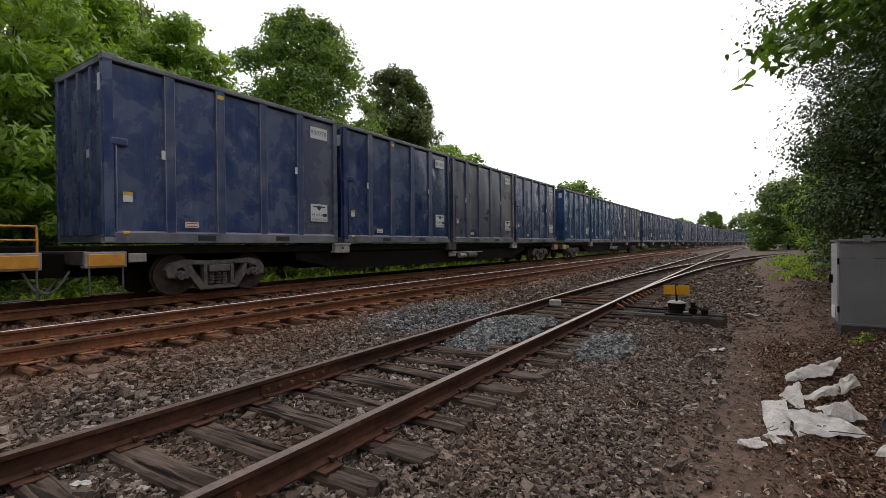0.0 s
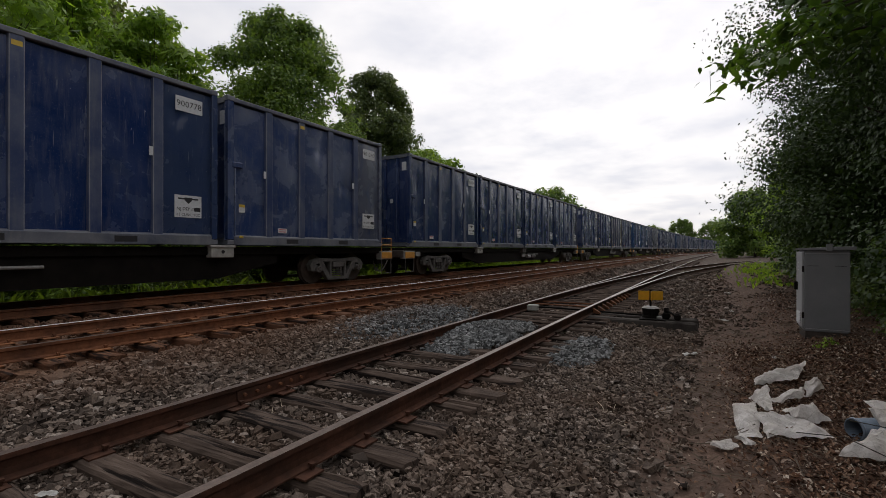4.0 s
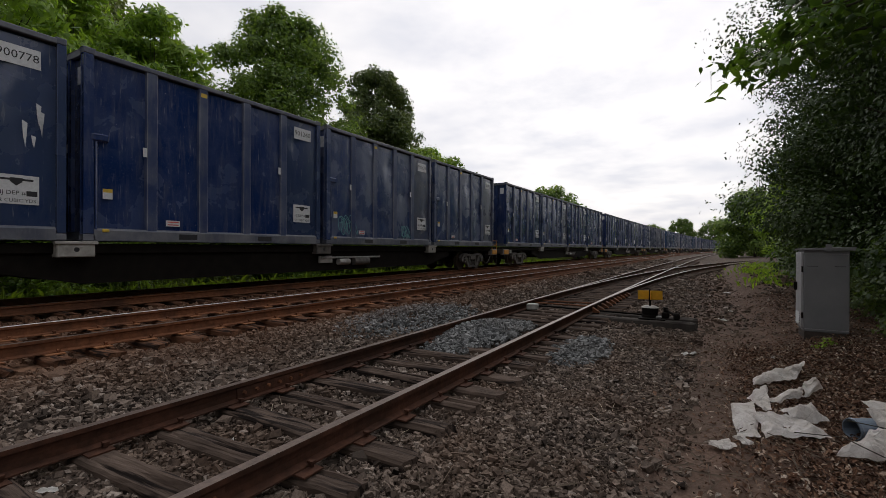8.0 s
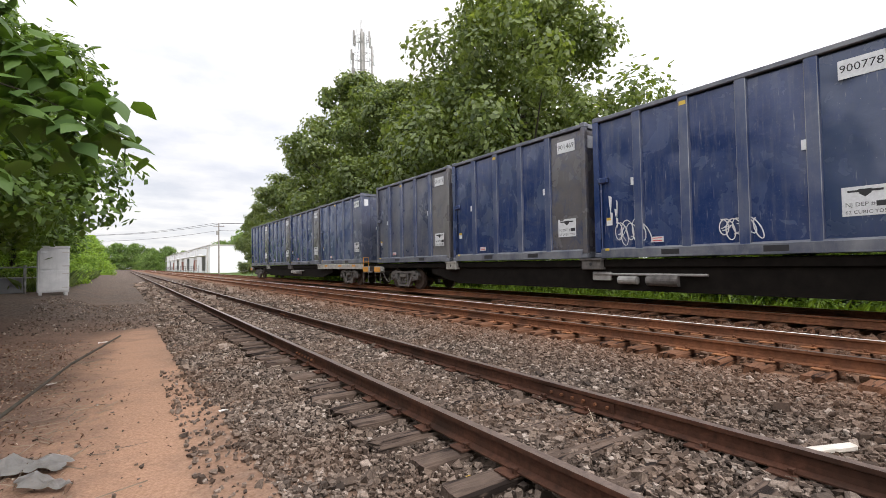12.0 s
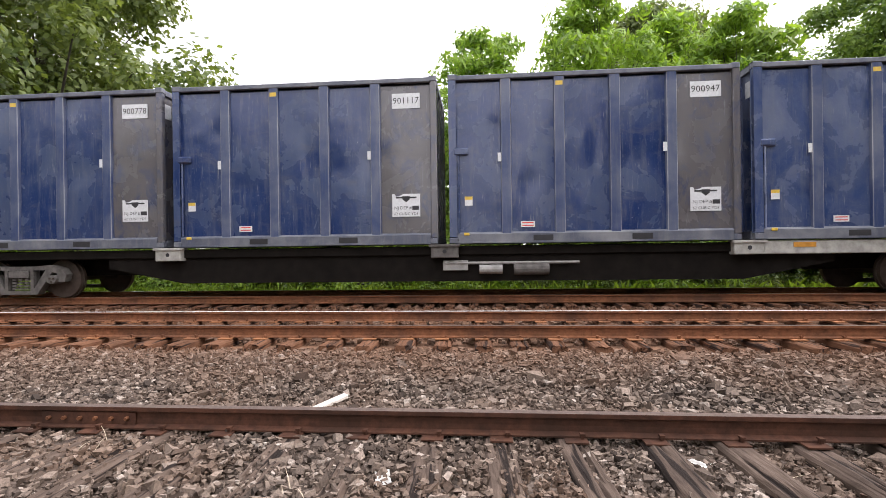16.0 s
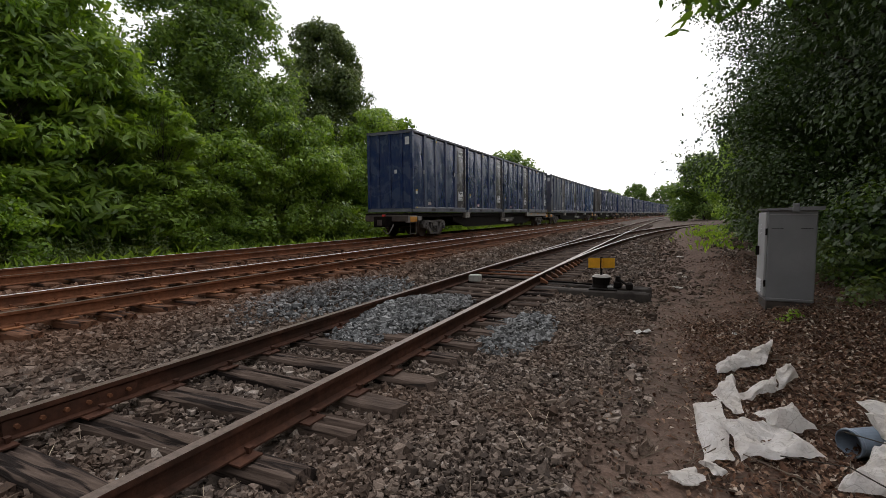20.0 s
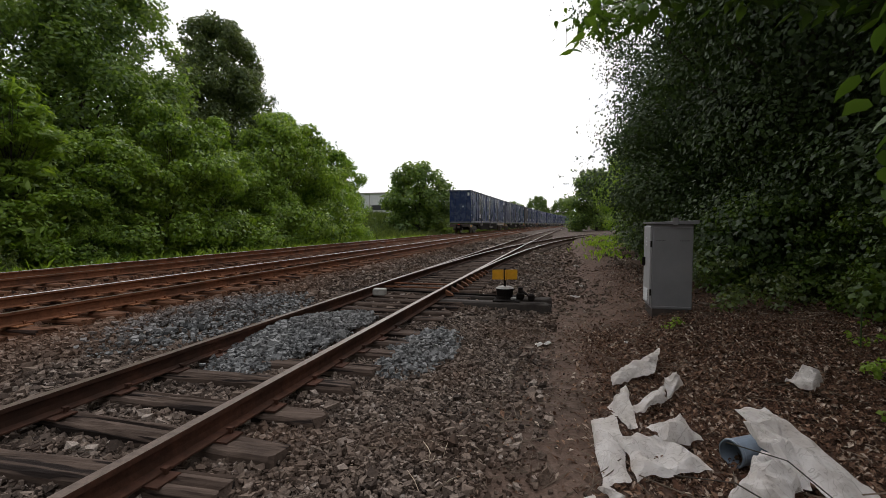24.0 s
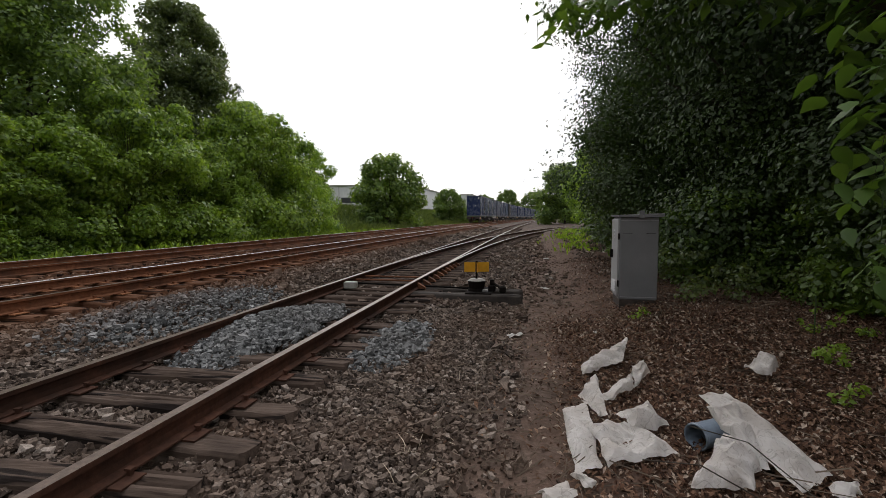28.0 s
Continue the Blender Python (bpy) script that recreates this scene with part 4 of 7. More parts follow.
def container(paint, label, seed):
    c = thing("waste_container", label, "container", group="containers on the train")
    bm = box(bmesh.new(), -HW + 0.13, HW - 0.13, -HL + 0.10, HL - 0.10, 0.16, BOX_H - 0.14)
    part("body", bm, paint, c)
    for s in (-1, 1):
        part("side_wall", dented_side(s, seed + s), paint, c)
        for y in RIBS:
            part("rib", rib_bm(s, y), [M_RIB_GREY if paint == M_GREY else M_RIB, M_EDGE], c)
        rail = [(s * (HW - 0.10), 0.0), (s * HW, 0.0), (s * HW, 0.20), (s * (HW - 0.03), 0.235), (s * (HW - 0.10), 0.25)]
        low = part("bottom_rail", prism(bmesh.new(), rail, "y", -HL + 0.16, HL - 0.16), M_RIM, c, "scuffed grey-blue bottom rail")
        for y in (-1.03, 1.03):
            part("fork_pocket", box(bmesh.new(), s * (HW - 0.04), s * (HW + 0.003), y - 0.21, y + 0.21, 0.045, 0.165), M_INK, low)
        part("top_rail", box(bmesh.new(), s * (HW - 0.09), s * (HW + 0.005), -HL + 0.15, HL - 0.15, BOX_H - 0.13, BOX_H - 0.03, 0.012), M_RIM, c)
        for e in (-1, 1):
            part("corner_post", box(bmesh.new(), s * (HW - 0.13), s * (HW - 0.003), e * (HL - 0.145), e * (HL - 0.003), 0.13, BOX_H - 0.12, 0.012), paint, c)
            for z in (0.0, BOX_H - 0.12):
                part("corner_casting", box(bmesh.new(), s * (HW - 0.16), s * HW, e * (HL - 0.17), e * HL, z, z + 0.12, 0.014), M_RIM, c)
    for e in (-1, 1):
        part("end_wall", box(bmesh.new(), -HW + 0.12, HW - 0.12, e * (HL - 0.09), e * (HL - 0.06), 0.14, BOX_H - 0.12), paint, c)
        part("end_sill", box(bmesh.new(), -HW + 0.16, HW - 0.16, e * (HL - 0.11), e * (HL - 0.004), 0.02, 0.17, 0.01), M_RIM, c)
        part("end_header", box(bmesh.new(), -HW + 0.16, HW - 0.16, e * (HL - 0.11), e * (HL - 0.004), BOX_H - 0.15, BOX_H - 0.02, 0.01), M_RIM, c)
        for x in (-0.62, 0.0, 0.62):
            part("end_rib", box(bmesh.new(), x - 0.06, x + 0.06, e * (HL - 0.075), e * (HL - 0.01), 0.16, BOX_H - 0.14, 0.015), paint, c)
        part("end_label", box(bmesh.new(), 0.80, 1.02, e * (HL - 0.062), e * (HL - 0.054), BOX_H - 0.66, BOX_H - 0.32), M_WHITE, c, "white end label")
        part("end_tag", box(bmesh.new(), 0.22, 0.36, e * (HL - 0.062), e * (HL - 0.054), 1.75, 1.92), M_WHITE, c)
    part("roof", box(bmesh.new(), -HW + 0.05, HW - 0.05, -HL + 0.05, HL - 0.05, BOX_H - 0.10, BOX_H - 0.05, 0.02), M_RIM, c)
    # door gear at the hinge end
    bm = tube(bmesh.new(), (HW - 0.02, -HL + 0.20, 0.22), (HW - 0.02, -HL + 0.20, BOX_H * 0.52), 0.022, n=6)
    part("lock_rod", bm, paint, c)
    bm = box(bmesh.new(), HW - 0.05, HW + 0.015, -HL + 0.10, -HL + 0.42, BOX_H * 0.52, BOX_H * 0.52 + 0.16, 0.03)
    part("hinge", bm, paint, c)
    # stickers
    x = HW - 0.045
    n = part("number_plate", plate(x, 2.35, BOX_H - 0.52, 0.62, 0.33), M_WHITE, c, "white number sticker")
    part("number", NUMBERS[seed % len(NUMBERS)], None, n, at=pose(x + 0.009, 2.35, BOX_H - 0.52))
    p = part("placard", plate(x, 2.33, 0.86, 0.62, 0.50), M_WHITE, c, "white placard with a shield and black lettering")
    shield = [(2.33 + a, 1.0 + b) for a, b in ((-0.085, 0.06), (0.085, 0.06), (0.08, -0.01), (0.0, -0.075), (-0.08, -0.01))]
    part("shield", prism(bmesh.new(), shield, "x", x + 0.006, x + 0.009), M_INK, p)
    part("wing_bar", plate(x + 0.006, 2.33, 1.03, 0.46, 0.035, 0.002), M_INK, p)
    part("permit_text", PERMIT, None, p, at=pose(x + 0.009, 2.26, 0.80))
    part("permit_bar", plate(x + 0.006, 2.54, 0.80, 0.15, 0.09, 0.002), M_INK, p)
    part("capacity_text", CAPACITY, None, p, at=pose(x + 0.009, 2.33, 0.67))
    for y, z in ((-1.93, 1.86), (1.53, 1.98)):
        part("tag", plate(x + 0.02, y, z, 0.10, 0.19), M_WHITE, c)
    y = part("warning_label", plate(x, -2.62, 0.92, 0.17, 0.20), M_WHITE, c, "yellow and white warning label")
    part("warning_band", plate(x + 0.006, -2.62, 0.985, 0.165, 0.07, 0.002), M_YELLOW, y)
    y = part("notice", plate(x, -1.35, 0.40, 0.30, 0.13), M_WHITE, c)
    for z in (0.43, 0.37):
        part("notice_bar", plate(x + 0.006, -1.35, z, 0.24, 0.02, 0.002), M_RED, y)
    part("rib_label", plate(HW - 0.012, RIBS[1], BOX_H - 0.27, 0.15, 0.09), M_YELLOW, c)
    part("marker_light", box(bmesh.new(), HW - 0.005, HW + 0.02, -HL + 0.30, -HL + 0.42, 0.17, 0.23, 0.01), M_YELLOW, c)
    return c


def scrawl(c, y0, z0, width, height, seed, material):
    """A scrawl of spray paint: one looping line to and fro, without letters, and a few strokes across it."""
    rnd = random.Random(seed)
    bm = bmesh.new()

    def stroke(pts, w):
        prev = None
        for (y, z), (y2, z2) in zip(pts, pts[1:]):
            d = math.hypot(y2 - y, z2 - z) or 1
            a, b = -(z2 - z) / d * w, (y2 - y) / d * w
            pair = (bm.verts.new((HW - 0.034, y + a, z + b)), bm.verts.new((HW - 0.034, y - a, z - b)))
            if prev:
                bm.faces.new((prev[0], prev[1], pair[1], pair[0]))
            prev = pair
    n, turns = 90, rnd.uniform(5, 7)
    stroke([(y0 + width * (i / n - 0.5) + 0.16 * width * math.sin(turns * math.tau * i / n), z0 + height * (0.42 * math.cos(turns * math.tau * i / n * 1.02) + 0.12 * math.sin(i * 0.21))) for i in range(n + 1)], 0.012)
    for _ in range(5):
        y, z = y0 + rnd.uniform(-0.5, 0.4) * width, z0 + rnd.uniform(-0.4, 0.4) * height
        k = rnd.uniform(-0.5, 0.5)
        stroke([(y + 0.25 * width * i / 8, z + k * height * (i / 8) ** 2) for i in range(9)], 0.010)
    part("spray_scrawl", bm, material, c, "spray-painted scrawl")


def splash(c, y, z, seed, material):
    """A run of spilt white paint: a blot with drips below it."""
    rnd = random.Random(seed)
    for k in range(5):
        w, h = rnd.uniform(0.03, 0.09), rnd.uniform(0.12, 0.5)
        yy, zz = y + rnd.uniform(-0.14, 0.14), z - 0.12 * k
        part("paint_run", prism(bmesh.new(), [(yy - w * 0.6, zz + h * 0.5), (yy + w * 0.5, zz + h * 0.4), (yy + w * 0.3, zz - h * 0.1), (yy + w * 0.05, zz - h * 0.5), (yy - w * 0.4, zz - h * 0.05)], "x", HW - 0.034, HW - 0.030), material, c)


M_TEAL = plain("teal_spray_paint", (0.14, 0.34, 0.36), 0.5)


WHEEL_R = 0.457


def truck(car, y):
    """A two-axle bogie: cast side frames with springs, wheels and axles."""
    t = new("truck")
    t.parent = car
    t.matrix_basis = pose(0, y, 0)
    for s in (-1, 1):
        x0, x1 = s * 0.93, s * 1.10
        bm = bmesh.new()
        half = [(1.00, 0.40), (1.16, 0.40), (1.21, 0.58), (1.10, 0.72), (0.80, 0.80), (0.36, 0.765)]
        inner = [(0.36, 0.675), (0.68, 0.685), (0.80, 0.64), (0.97, 0.60)]
        top = half + [(-y, z) for y, z in half[::-1]] + [(-y, z) for y, z in inner[::-1]] + inner
        prism(bm, top, "x", x0, x1)
        prism(bm, [(-0.46, 0.10), (0.46, 0.10), (0.40, 0.19), (-0.40, 0.19)], "x", x0, x1)
        for e in (-1, 1):
            prism(bm, [(e * 0.86, 0.66), (e * 0.68, 0.69), (e * 0.33, 0.17), (e * 0.46, 0.10)], "x", x0, x1)
            prism(bm, [(e * 0.37, 0.70), (e * 0.29, 0.70), (e * 0.29, 0.17), (e * 0.37, 0.17)], "x", x0, x1)
            prism(bm, [(e * 0.72, 0.66), (e * 0.70, 0.40), (e * 0.78, 0.36), (e * 0.80, 0.64)], "x", x0, x1)
        f = part("side_frame", bm, M_TRUCK, t, "dusty grey cast side frame")
        for e in (-0.16, 0.0, 0.16):
            for z in (0.22, 0.29, 0.36, 0.43):
                part("spring_coil", tube(bmesh.new(), (s * 1.02, e, z), (s * 1.02, e, z + 0.045), 0.07, n=8), M_TRUCK, f) if s > 0 else None
        part("bolster_end", box(bmesh.new(), s * 0.90, s * 1.13, -0.26, 0.26, 0.49, 0.66, 0.02), M_TRUCK, f)
        for e in (-0.91, 0.91):
            part("bearing_cap", tube(bmesh.new(), (s * 0.95, e, 0.457), (s * 1.18, e, 0.457), 0.115, 0.10, n=12), M_TRUCK, f)
    for e in (-0.91, 0.91):
        bm = tube(bmesh.new(), (-0.8, 0, 0), (0.8, 0, 0), 0.08, n=8)
        for s in (-1, 1):
            tube(bm, (s * 0.72, 0, 0), (s * 0.79, 0, 0), 0.48, 0.48, 28)
            tube(bm, (s * 0.79, 0, 0), (s * 0.865, 0, 0), 0.457, 0.45, 28)
            tube(bm, (s * 0.865, 0, 0), (s * 0.885, 0, 0), 0.36, 0.17, 20)
            for a in (0, 120, 240):
                y, z = 0.055 * math.cos(radians(a)), 0.055 * math.sin(radians(a))
                tube(bm, (s * 1.17, y, z), (s * 1.205, y, z), 0.02, n=6)
        part("wheelset", bm, M_WHEEL, t, "dark steel wheelset", at=pose(0, e, WHEEL_R))
    return t


M_WHEEL = plain("dull_wheel_steel", (0.060, 0.044, 0.036), 0.6, 0.0, 0.35, 5, 0.25)
CAR_L = 4 * BOX_L + 3 * BOX_GAP + 0.9


def flat_car():
    """An intermodal flat car: deep side sills between two bogies, pedestals at the container ends, end platforms and couplers. y = 0 is its rear container's end."""
    c = thing("flat_car", "black steel flat car with yellow end steps carrying four containers", "railway car", group="cars of the train")
    L = 4 * BOX_L + 3 * BOX_GAP
    zt = DECK_Z - 0.05
    part("deck", box(bmesh.new(), -1.1, 1.1, -0.3, L + 0.75, zt - 0.14, zt, 0.02), M_BLACK, c)
    for s in (-1, 1):
        sill = [(4.6, zt - 0.15), (L - 4.4, zt - 0.15), (L - 4.4, zt - 0.42), (L - 6.2, zt - 0.78), (6.4, zt - 0.78), (4.6, zt - 0.42)]
        part("side_sill", prism(bmesh.new(), sill, "x", s * 0.98, s * 1.06), M_BLACK, c)
        part("deck_edge", box(bmesh.new(), s * 1.02, s * 1.12, -0.3, L + 0.75, zt - 0.20, zt - 0.01, 0.015), M_BLACK, c)
    part("center_sill", box(bmesh.new(), -0.30, 0.30, -0.9, L + 1.3, zt - 0.62, zt - 0.15), M_BLACK, c)
    for k in range(1, 4):
        y = k * BOX_L + (k - 0.5) * BOX_GAP
        pale = k != 2
        b = part("pedestal", box(bmesh.new(), 0.98, 1.27, y - 0.30, y + 0.30, zt - 0.26, zt + 0.03, 0.015), M_PEDESTAL if pale else M_TRUCK, c, "pale container pedestal" if pale else "")
        part("pedestal_hole", tube(bmesh.new(), (1.26, y, zt - 0.12), (1.274, y, zt - 0.12), 0.045, n=12), M_INK, b)
        part("pedestal_lip", box(bmesh.new(), 1.20, 1.30, y - 0.34, y + 0.34, zt - 0.02, zt + 0.035, 0.008), M_PEDESTAL if pale else M_TRUCK, b)
    # brake gear under the middle
    y = L * 0.56
    part("air_tank", tube(bmesh.new(), (1.10, y, 0.60), (1.10, y + 0.75, 0.60), 0.13, n=14), M_TRUCK, c)
    part("brake_pipe", tube(bmesh.new(), (1.13, y - 1.5, 0.74), (1.13, y + 1.4, 0.74), 0.03, n=8), M_PIPE, c, "pale grey brake pipe")
    part("brake_lever", box(bmesh.new(), 1.07, 1.14, y - 1.55, y - 1.0, 0.58, 0.80, 0.01), M_PIPE, c)
    part("brake_cylinder", tube(bmesh.new(), (1.14, y - 0.75, 0.60), (1.14, y - 0.25, 0.60), 0.10, n=12), M_PIPE, c)
    truck(c, 2.35)
    truck(c, L - 2.0)
    for e, y in ((-1, -0.30), (1, L + 0.75)):
        y1 = y - e * 0.62
        a, b = min(y, y1), max(y, y1)
        p = part("end_platform", box(bmesh.new(), 1.04, 1.24, a, b, zt - 0.40, zt - 0.16, 0.015), M_ORANGE, c, "orange-yellow end step")
        part("platform_frame", box(bmesh.new(), 1.00, 1.22, a - 0.04, b + 0.04, zt - 0.43, zt - 0.12, 0.015), M_PIPE, p)
        bm = bmesh.new()
        for yy in (a + 0.03, b - 0.03):
            tube(bm, (1.2, yy, zt - 0.4), (1.2, yy, zt - 0.95), 0.018, n=6)
        tube(bm, (1.2, a + 0.03, zt - 0.93), (1.2, b - 0.03, zt - 0.93), 0.018, n=6)
        part("stirrup", bm, M_TRUCK, p)
        if e > 0:
            bm = bmesh.new()
            for yy in (a + 0.02, b - 0.02):
                tube(bm, (1.2, yy, zt - 0.15), (1.2, yy, zt + 0.34), 0.02, n=6)
            for z in (0.34, 0.10):
                tube(bm, (1.2, a + 0.02, zt + z), (1.2, b - 0.02, zt + z), 0.02, n=6)
            part("handrail", bm, M_ORANGE, p, "yellow handrail")
        else:
            part("end_plate", box(bmesh.new(), 1.20, 1.26, y + 0.68, y + 1.00, zt - 0.34, zt - 0.16, 0.01), M_PIPE, p)
        part("end_beam", box(bmesh.new(), -1.15, 1.15, y - 0.06, y + 0.06, zt - 0.38, zt - 0.10, 0.02), M_DIRTY, c, "grimy brown end beam")
        bm = tube(bmesh.new(), (0, y, zt - 0.42), (0, y + e * 0.52, zt - 0.42), 0.10, n=10)
        box(bm, -0.14, 0.14, min(y + e * 0.40, y + e * 0.62), max(y + e * 0.40, y + e * 0.62), zt - 0.56, zt - 0.28, 0.03)
        part("coupler", bm, M_DIRTY, c)
        bm = bmesh.new()
        prev = Vector((0.35, y, zt - 0.5))
        for i in range(1, 9):
            u = i / 8
            q = Vector((0.35 - 0.2 * u, y + e * 0.5 * u, zt - 0.5 - 0.42 * math.sin(math.pi * u * 0.8)))
            tube(bm, prev, q, 0.022, n=6, caps=False)
            prev = q
        part("brake_hose", bm, M_PIPE, c, "pale brake hose")
    return c


M_PEDESTAL = plain("pale_pedestal_paint", (0.34, 0.33, 0.30), 0.7, 0.0, 0.3, 6)
M_PIPE = plain("pale_pipe_paint", (0.27, 0.26, 0.245), 0.6, 0.0, 0.3, 6)
M_DIRTY = plain("grimy_brown_steel", (0.065, 0.050, 0.042), 0.8, 0.0, 0.4, 5)
CAR = flat_car()
PROTOS = [container(M_BLUE, "faded dark blue ribbed steel waste container on a flat car", 0),
          container(M_BLUE_BRIGHT, "brighter blue dented steel waste container on a flat car", 1),
          container(M_BLUE_GREY, "greyed weathered blue waste container on a flat car", 2),
          container(M_GREY, "dark brown-grey rusting waste container on a flat car", 3),
          container(M_BLUE_BAY, "blue waste container with one bare brown-grey end bay", 4),
          container(M_BLUE_DEEP, "deep navy blue dented waste container on a flat car", 5)]
# paint of the containers of the last cars, rear first: 0 faded, 1 bright, 2 greyed, 3 brown-grey, 4 with a bare end bay, 5 navy
ORDER = ["4440", "2451", "3555", "5500", "5050", "5550", "0520"]
TRAIN = []


def marshal():
    """Lays out the train; each thing with its distance from the rear end."""
    rnd = random.Random(5)
    used = set()
    marked = {}
    for n in range(CARS):
        car = CAR if n == 0 else copy_thing(CAR, pose(0, 0, 0))
        TRAIN.append((car, n * CAR_PITCH, 0.0))
        kinds = [int(k) for k in ORDER[n]] if n < len(ORDER) else [rnd.choice((0, 0, 1, 2)) for _ in range(4)]
        for k, kind in enumerate(kinds):
            box_ob = PROTOS[kind] if kind not in used else copy_thing(PROTOS[kind], pose(0, 0, 0))
            used.add(kind)
            for plate_ob in box_ob.children:
                for ch in plate_ob.children:
                    if plate_ob.name.startswith("number_plate"):
                        ch.data = NUMBERS[{(0, 1): 4, (0, 2): 3, (1, 3): 2}.get((n, k), (n * 4 + k) % len(NUMBERS))]
            TRAIN.append((box_ob, n * CAR_PITCH + k * (BOX_L + BOX_GAP) + HL, DECK_Z))
            if (n, k) in ((1, 2), (3, 2), (3, 0), (5, 2)):
                marked[(n, k)] = box_ob
    # four containers were sprayed
    box_ob = marked[(1, 2)]
    scrawl(box_ob, -2.0, 0.62, 0.85, 0.62, 4, M_WHITE)
    scrawl(box_ob, 0.42, 0.55, 0.75, 0.45, 9, M_WHITE)
    splash(box_ob, -2.45, 1.35, 2, M_WHITE)
    box_ob["label"] = "blue waste container with white spray scrawls on its side"
    box_ob = marked[(3, 2)]
    scrawl(box_ob, -2.06, 0.62, 0.8, 0.6, 6, M_TEAL)
    scrawl(box_ob, 1.20, 0.50, 0.55, 0.48, 7, M_TEAL)
    box_ob["label"] = "blue waste container with teal spray scrawls on its side"
    box_ob = marked[(3, 0)]
    splash(box_ob, 2.55, 2.2, 5, M_WHITE)
    box_ob["label"] = "faded blue waste container with a run of white paint"
    box_ob = marked[(5, 2)]
    scrawl(box_ob, 1.80, 0.30, 0.85, 0.30, 12, M_WHITE)
    box_ob["label"] = "blue waste container with a small white scrawl below its plate"
    # the rear car carries a red end lamp and a pale sill near its front
    L = 4 * BOX_L + 3 * BOX_GAP
    lamp = part("end_lamp", box(bmesh.new(), -0.14, 0.02, -0.52, -0.36, 0.72, 1.06, 0.03), M_RED, CAR, "red end-of-train lamp")
    part("lamp_pole", tube(bmesh.new(), (-0.06, -0.44, 0.5), (-0.06, -0.44, 0.75), 0.03, n=6), M_DIRTY, lamp)
    sill = part("pale_sill", box(bmesh.new(), 1.14, 1.24, L - 6.1, L + 0.1, 0.86, 1.14, 0.015), M_PEDESTAL, CAR, "dirty white side sill with orange labels")
    for y in (L - 5.1, L - 2.9, L - 1.0):
        part("sill_label", box(bmesh.new(), 1.24, 1.246, y - 0.22, y + 0.22, 1.0, 1.10), M_ORANGE, sill)


marshal()

# ---- trees ----
M_LEAF_DUSTY = leafy("dusty_dark_green_leaves", (0.044, 0.076, 0.034), (0.150, 0.200, 0.086), 0.45, 0.42)
M_LEAF_COOL = leafy("cool_green_leaves", (0.046, 0.094, 0.030), (0.190, 0.290, 0.080), 0.45, 0.50)
M_LEAF_MAPLE = leafy("maple_leaves", (0.044, 0.094, 0.020), (0.270, 0.410, 0.062), 0.45, 0.42)
M_LEAF_FRESH = leafy("fresh_green_leaves", (0.064, 0.130, 0.024), (0.270, 0.420, 0.068), 0.45, 0.50)


def leaf_cloud(name, clumps, count, size, material, seed, flat=0.9, long=1.6):
    """Leaves strewn through many clumps, denser on their shells: each leaf a bent blade."""
    rng = np.random.default_rng(seed)
    c = np.array(clumps)                                    # x, y, z, rx, rz
    w = c[:, 3] * c[:, 3]
    k = rng.choice(len(c), count, p=w / w.sum())
    d = rng.normal(size=(count, 3))
    d /= np.linalg.norm(d, axis=1)[:, None]
    r = np.where(rng.random(count) < 0.82, rng.normal(0.86, 0.15, count), rng.uniform(0.1, 1.35, count))
    p = c[k, :3] + d * (r[:, None] * np.stack([c[k, 3], c[k, 3], c[k, 4]], 1))
    nrm = d * flat + rng.normal(size=(count, 3)) * 0.42 + np.array([0, 0, 0.45])
    nrm /= np.linalg.norm(nrm, axis=1)[:, None]
    t = np.cross(nrm, rng.normal(size=(count, 3)))
    t /= np.linalg.norm(t, axis=1)[:, None]
    b = np.cross(nrm, t)
    s = size * rng.uniform(0.6, 1.35, count)[:, None]
    a0 = p - t * s * long * 0.5
    a1 = p + t * s * long * 0.5 - nrm * s * 0.3
    l, rr = p + b * s * 0.5 - nrm * s * 0.15, p - b * s * 0.5 - nrm * s * 0.15
    v = np.stack([a0, l, a1, rr], 1).reshape(-1, 3)
    i = np.arange(count)[:, None] * 4
    f = np.concatenate([i + np.array([[0, 1, 2]]), i + np.array([[0, 2, 3]])])
    return raw_mesh(name, v, f, material)


def crown_clumps(rnd, h, r, low, n, shape="round", s0=0.19, press=0.66):
    """Clumps of a crown from height low to h with the radius r at its widest."""
    out = []
    for _ in range(n):
        u = rnd.random()
        z = low + (h - low) * u
        if shape == "cone":
            w = r * (1.0 - 0.88 * u) * (0.6 + 0.4 * min(1, u * 5))
        elif shape == "bush":
            w = r * math.sqrt(max(0.05, 1 - u ** 2.2))
        elif shape == "over":
            w = r * (0.50 + 0.62 * u) if u < 0.72 else r * 0.946 * math.sqrt(max(0.03, 1 - ((u - 0.72) / 0.30) ** 2))
        elif shape == "tower":
            w = r * (1.0 - 0.66 * u ** 3.5) * min(1.0, 0.55 + u * 1.5)
        else:
            w = r * math.sqrt(max(0.03, 1 - (2 * u - 0.8) ** 2 / 1.45))
        a, q = rnd.uniform(0, math.tau), math.sqrt(rnd.uniform(0.02, 1.0)) * w
        q *= 1 + 0.18 * noise.noise(Vector((math.cos(a) * 1.7, math.sin(a) * 1.7, z * 0.5 + r)))
        s = rnd.uniform(0.7, 1.7) * s0 * r * (1.2 - 0.5 * u)
        out.append((q * math.cos(a), q * math.sin(a), z, s, s * press * rnd.uniform(0.78, 1.22)))
    return out


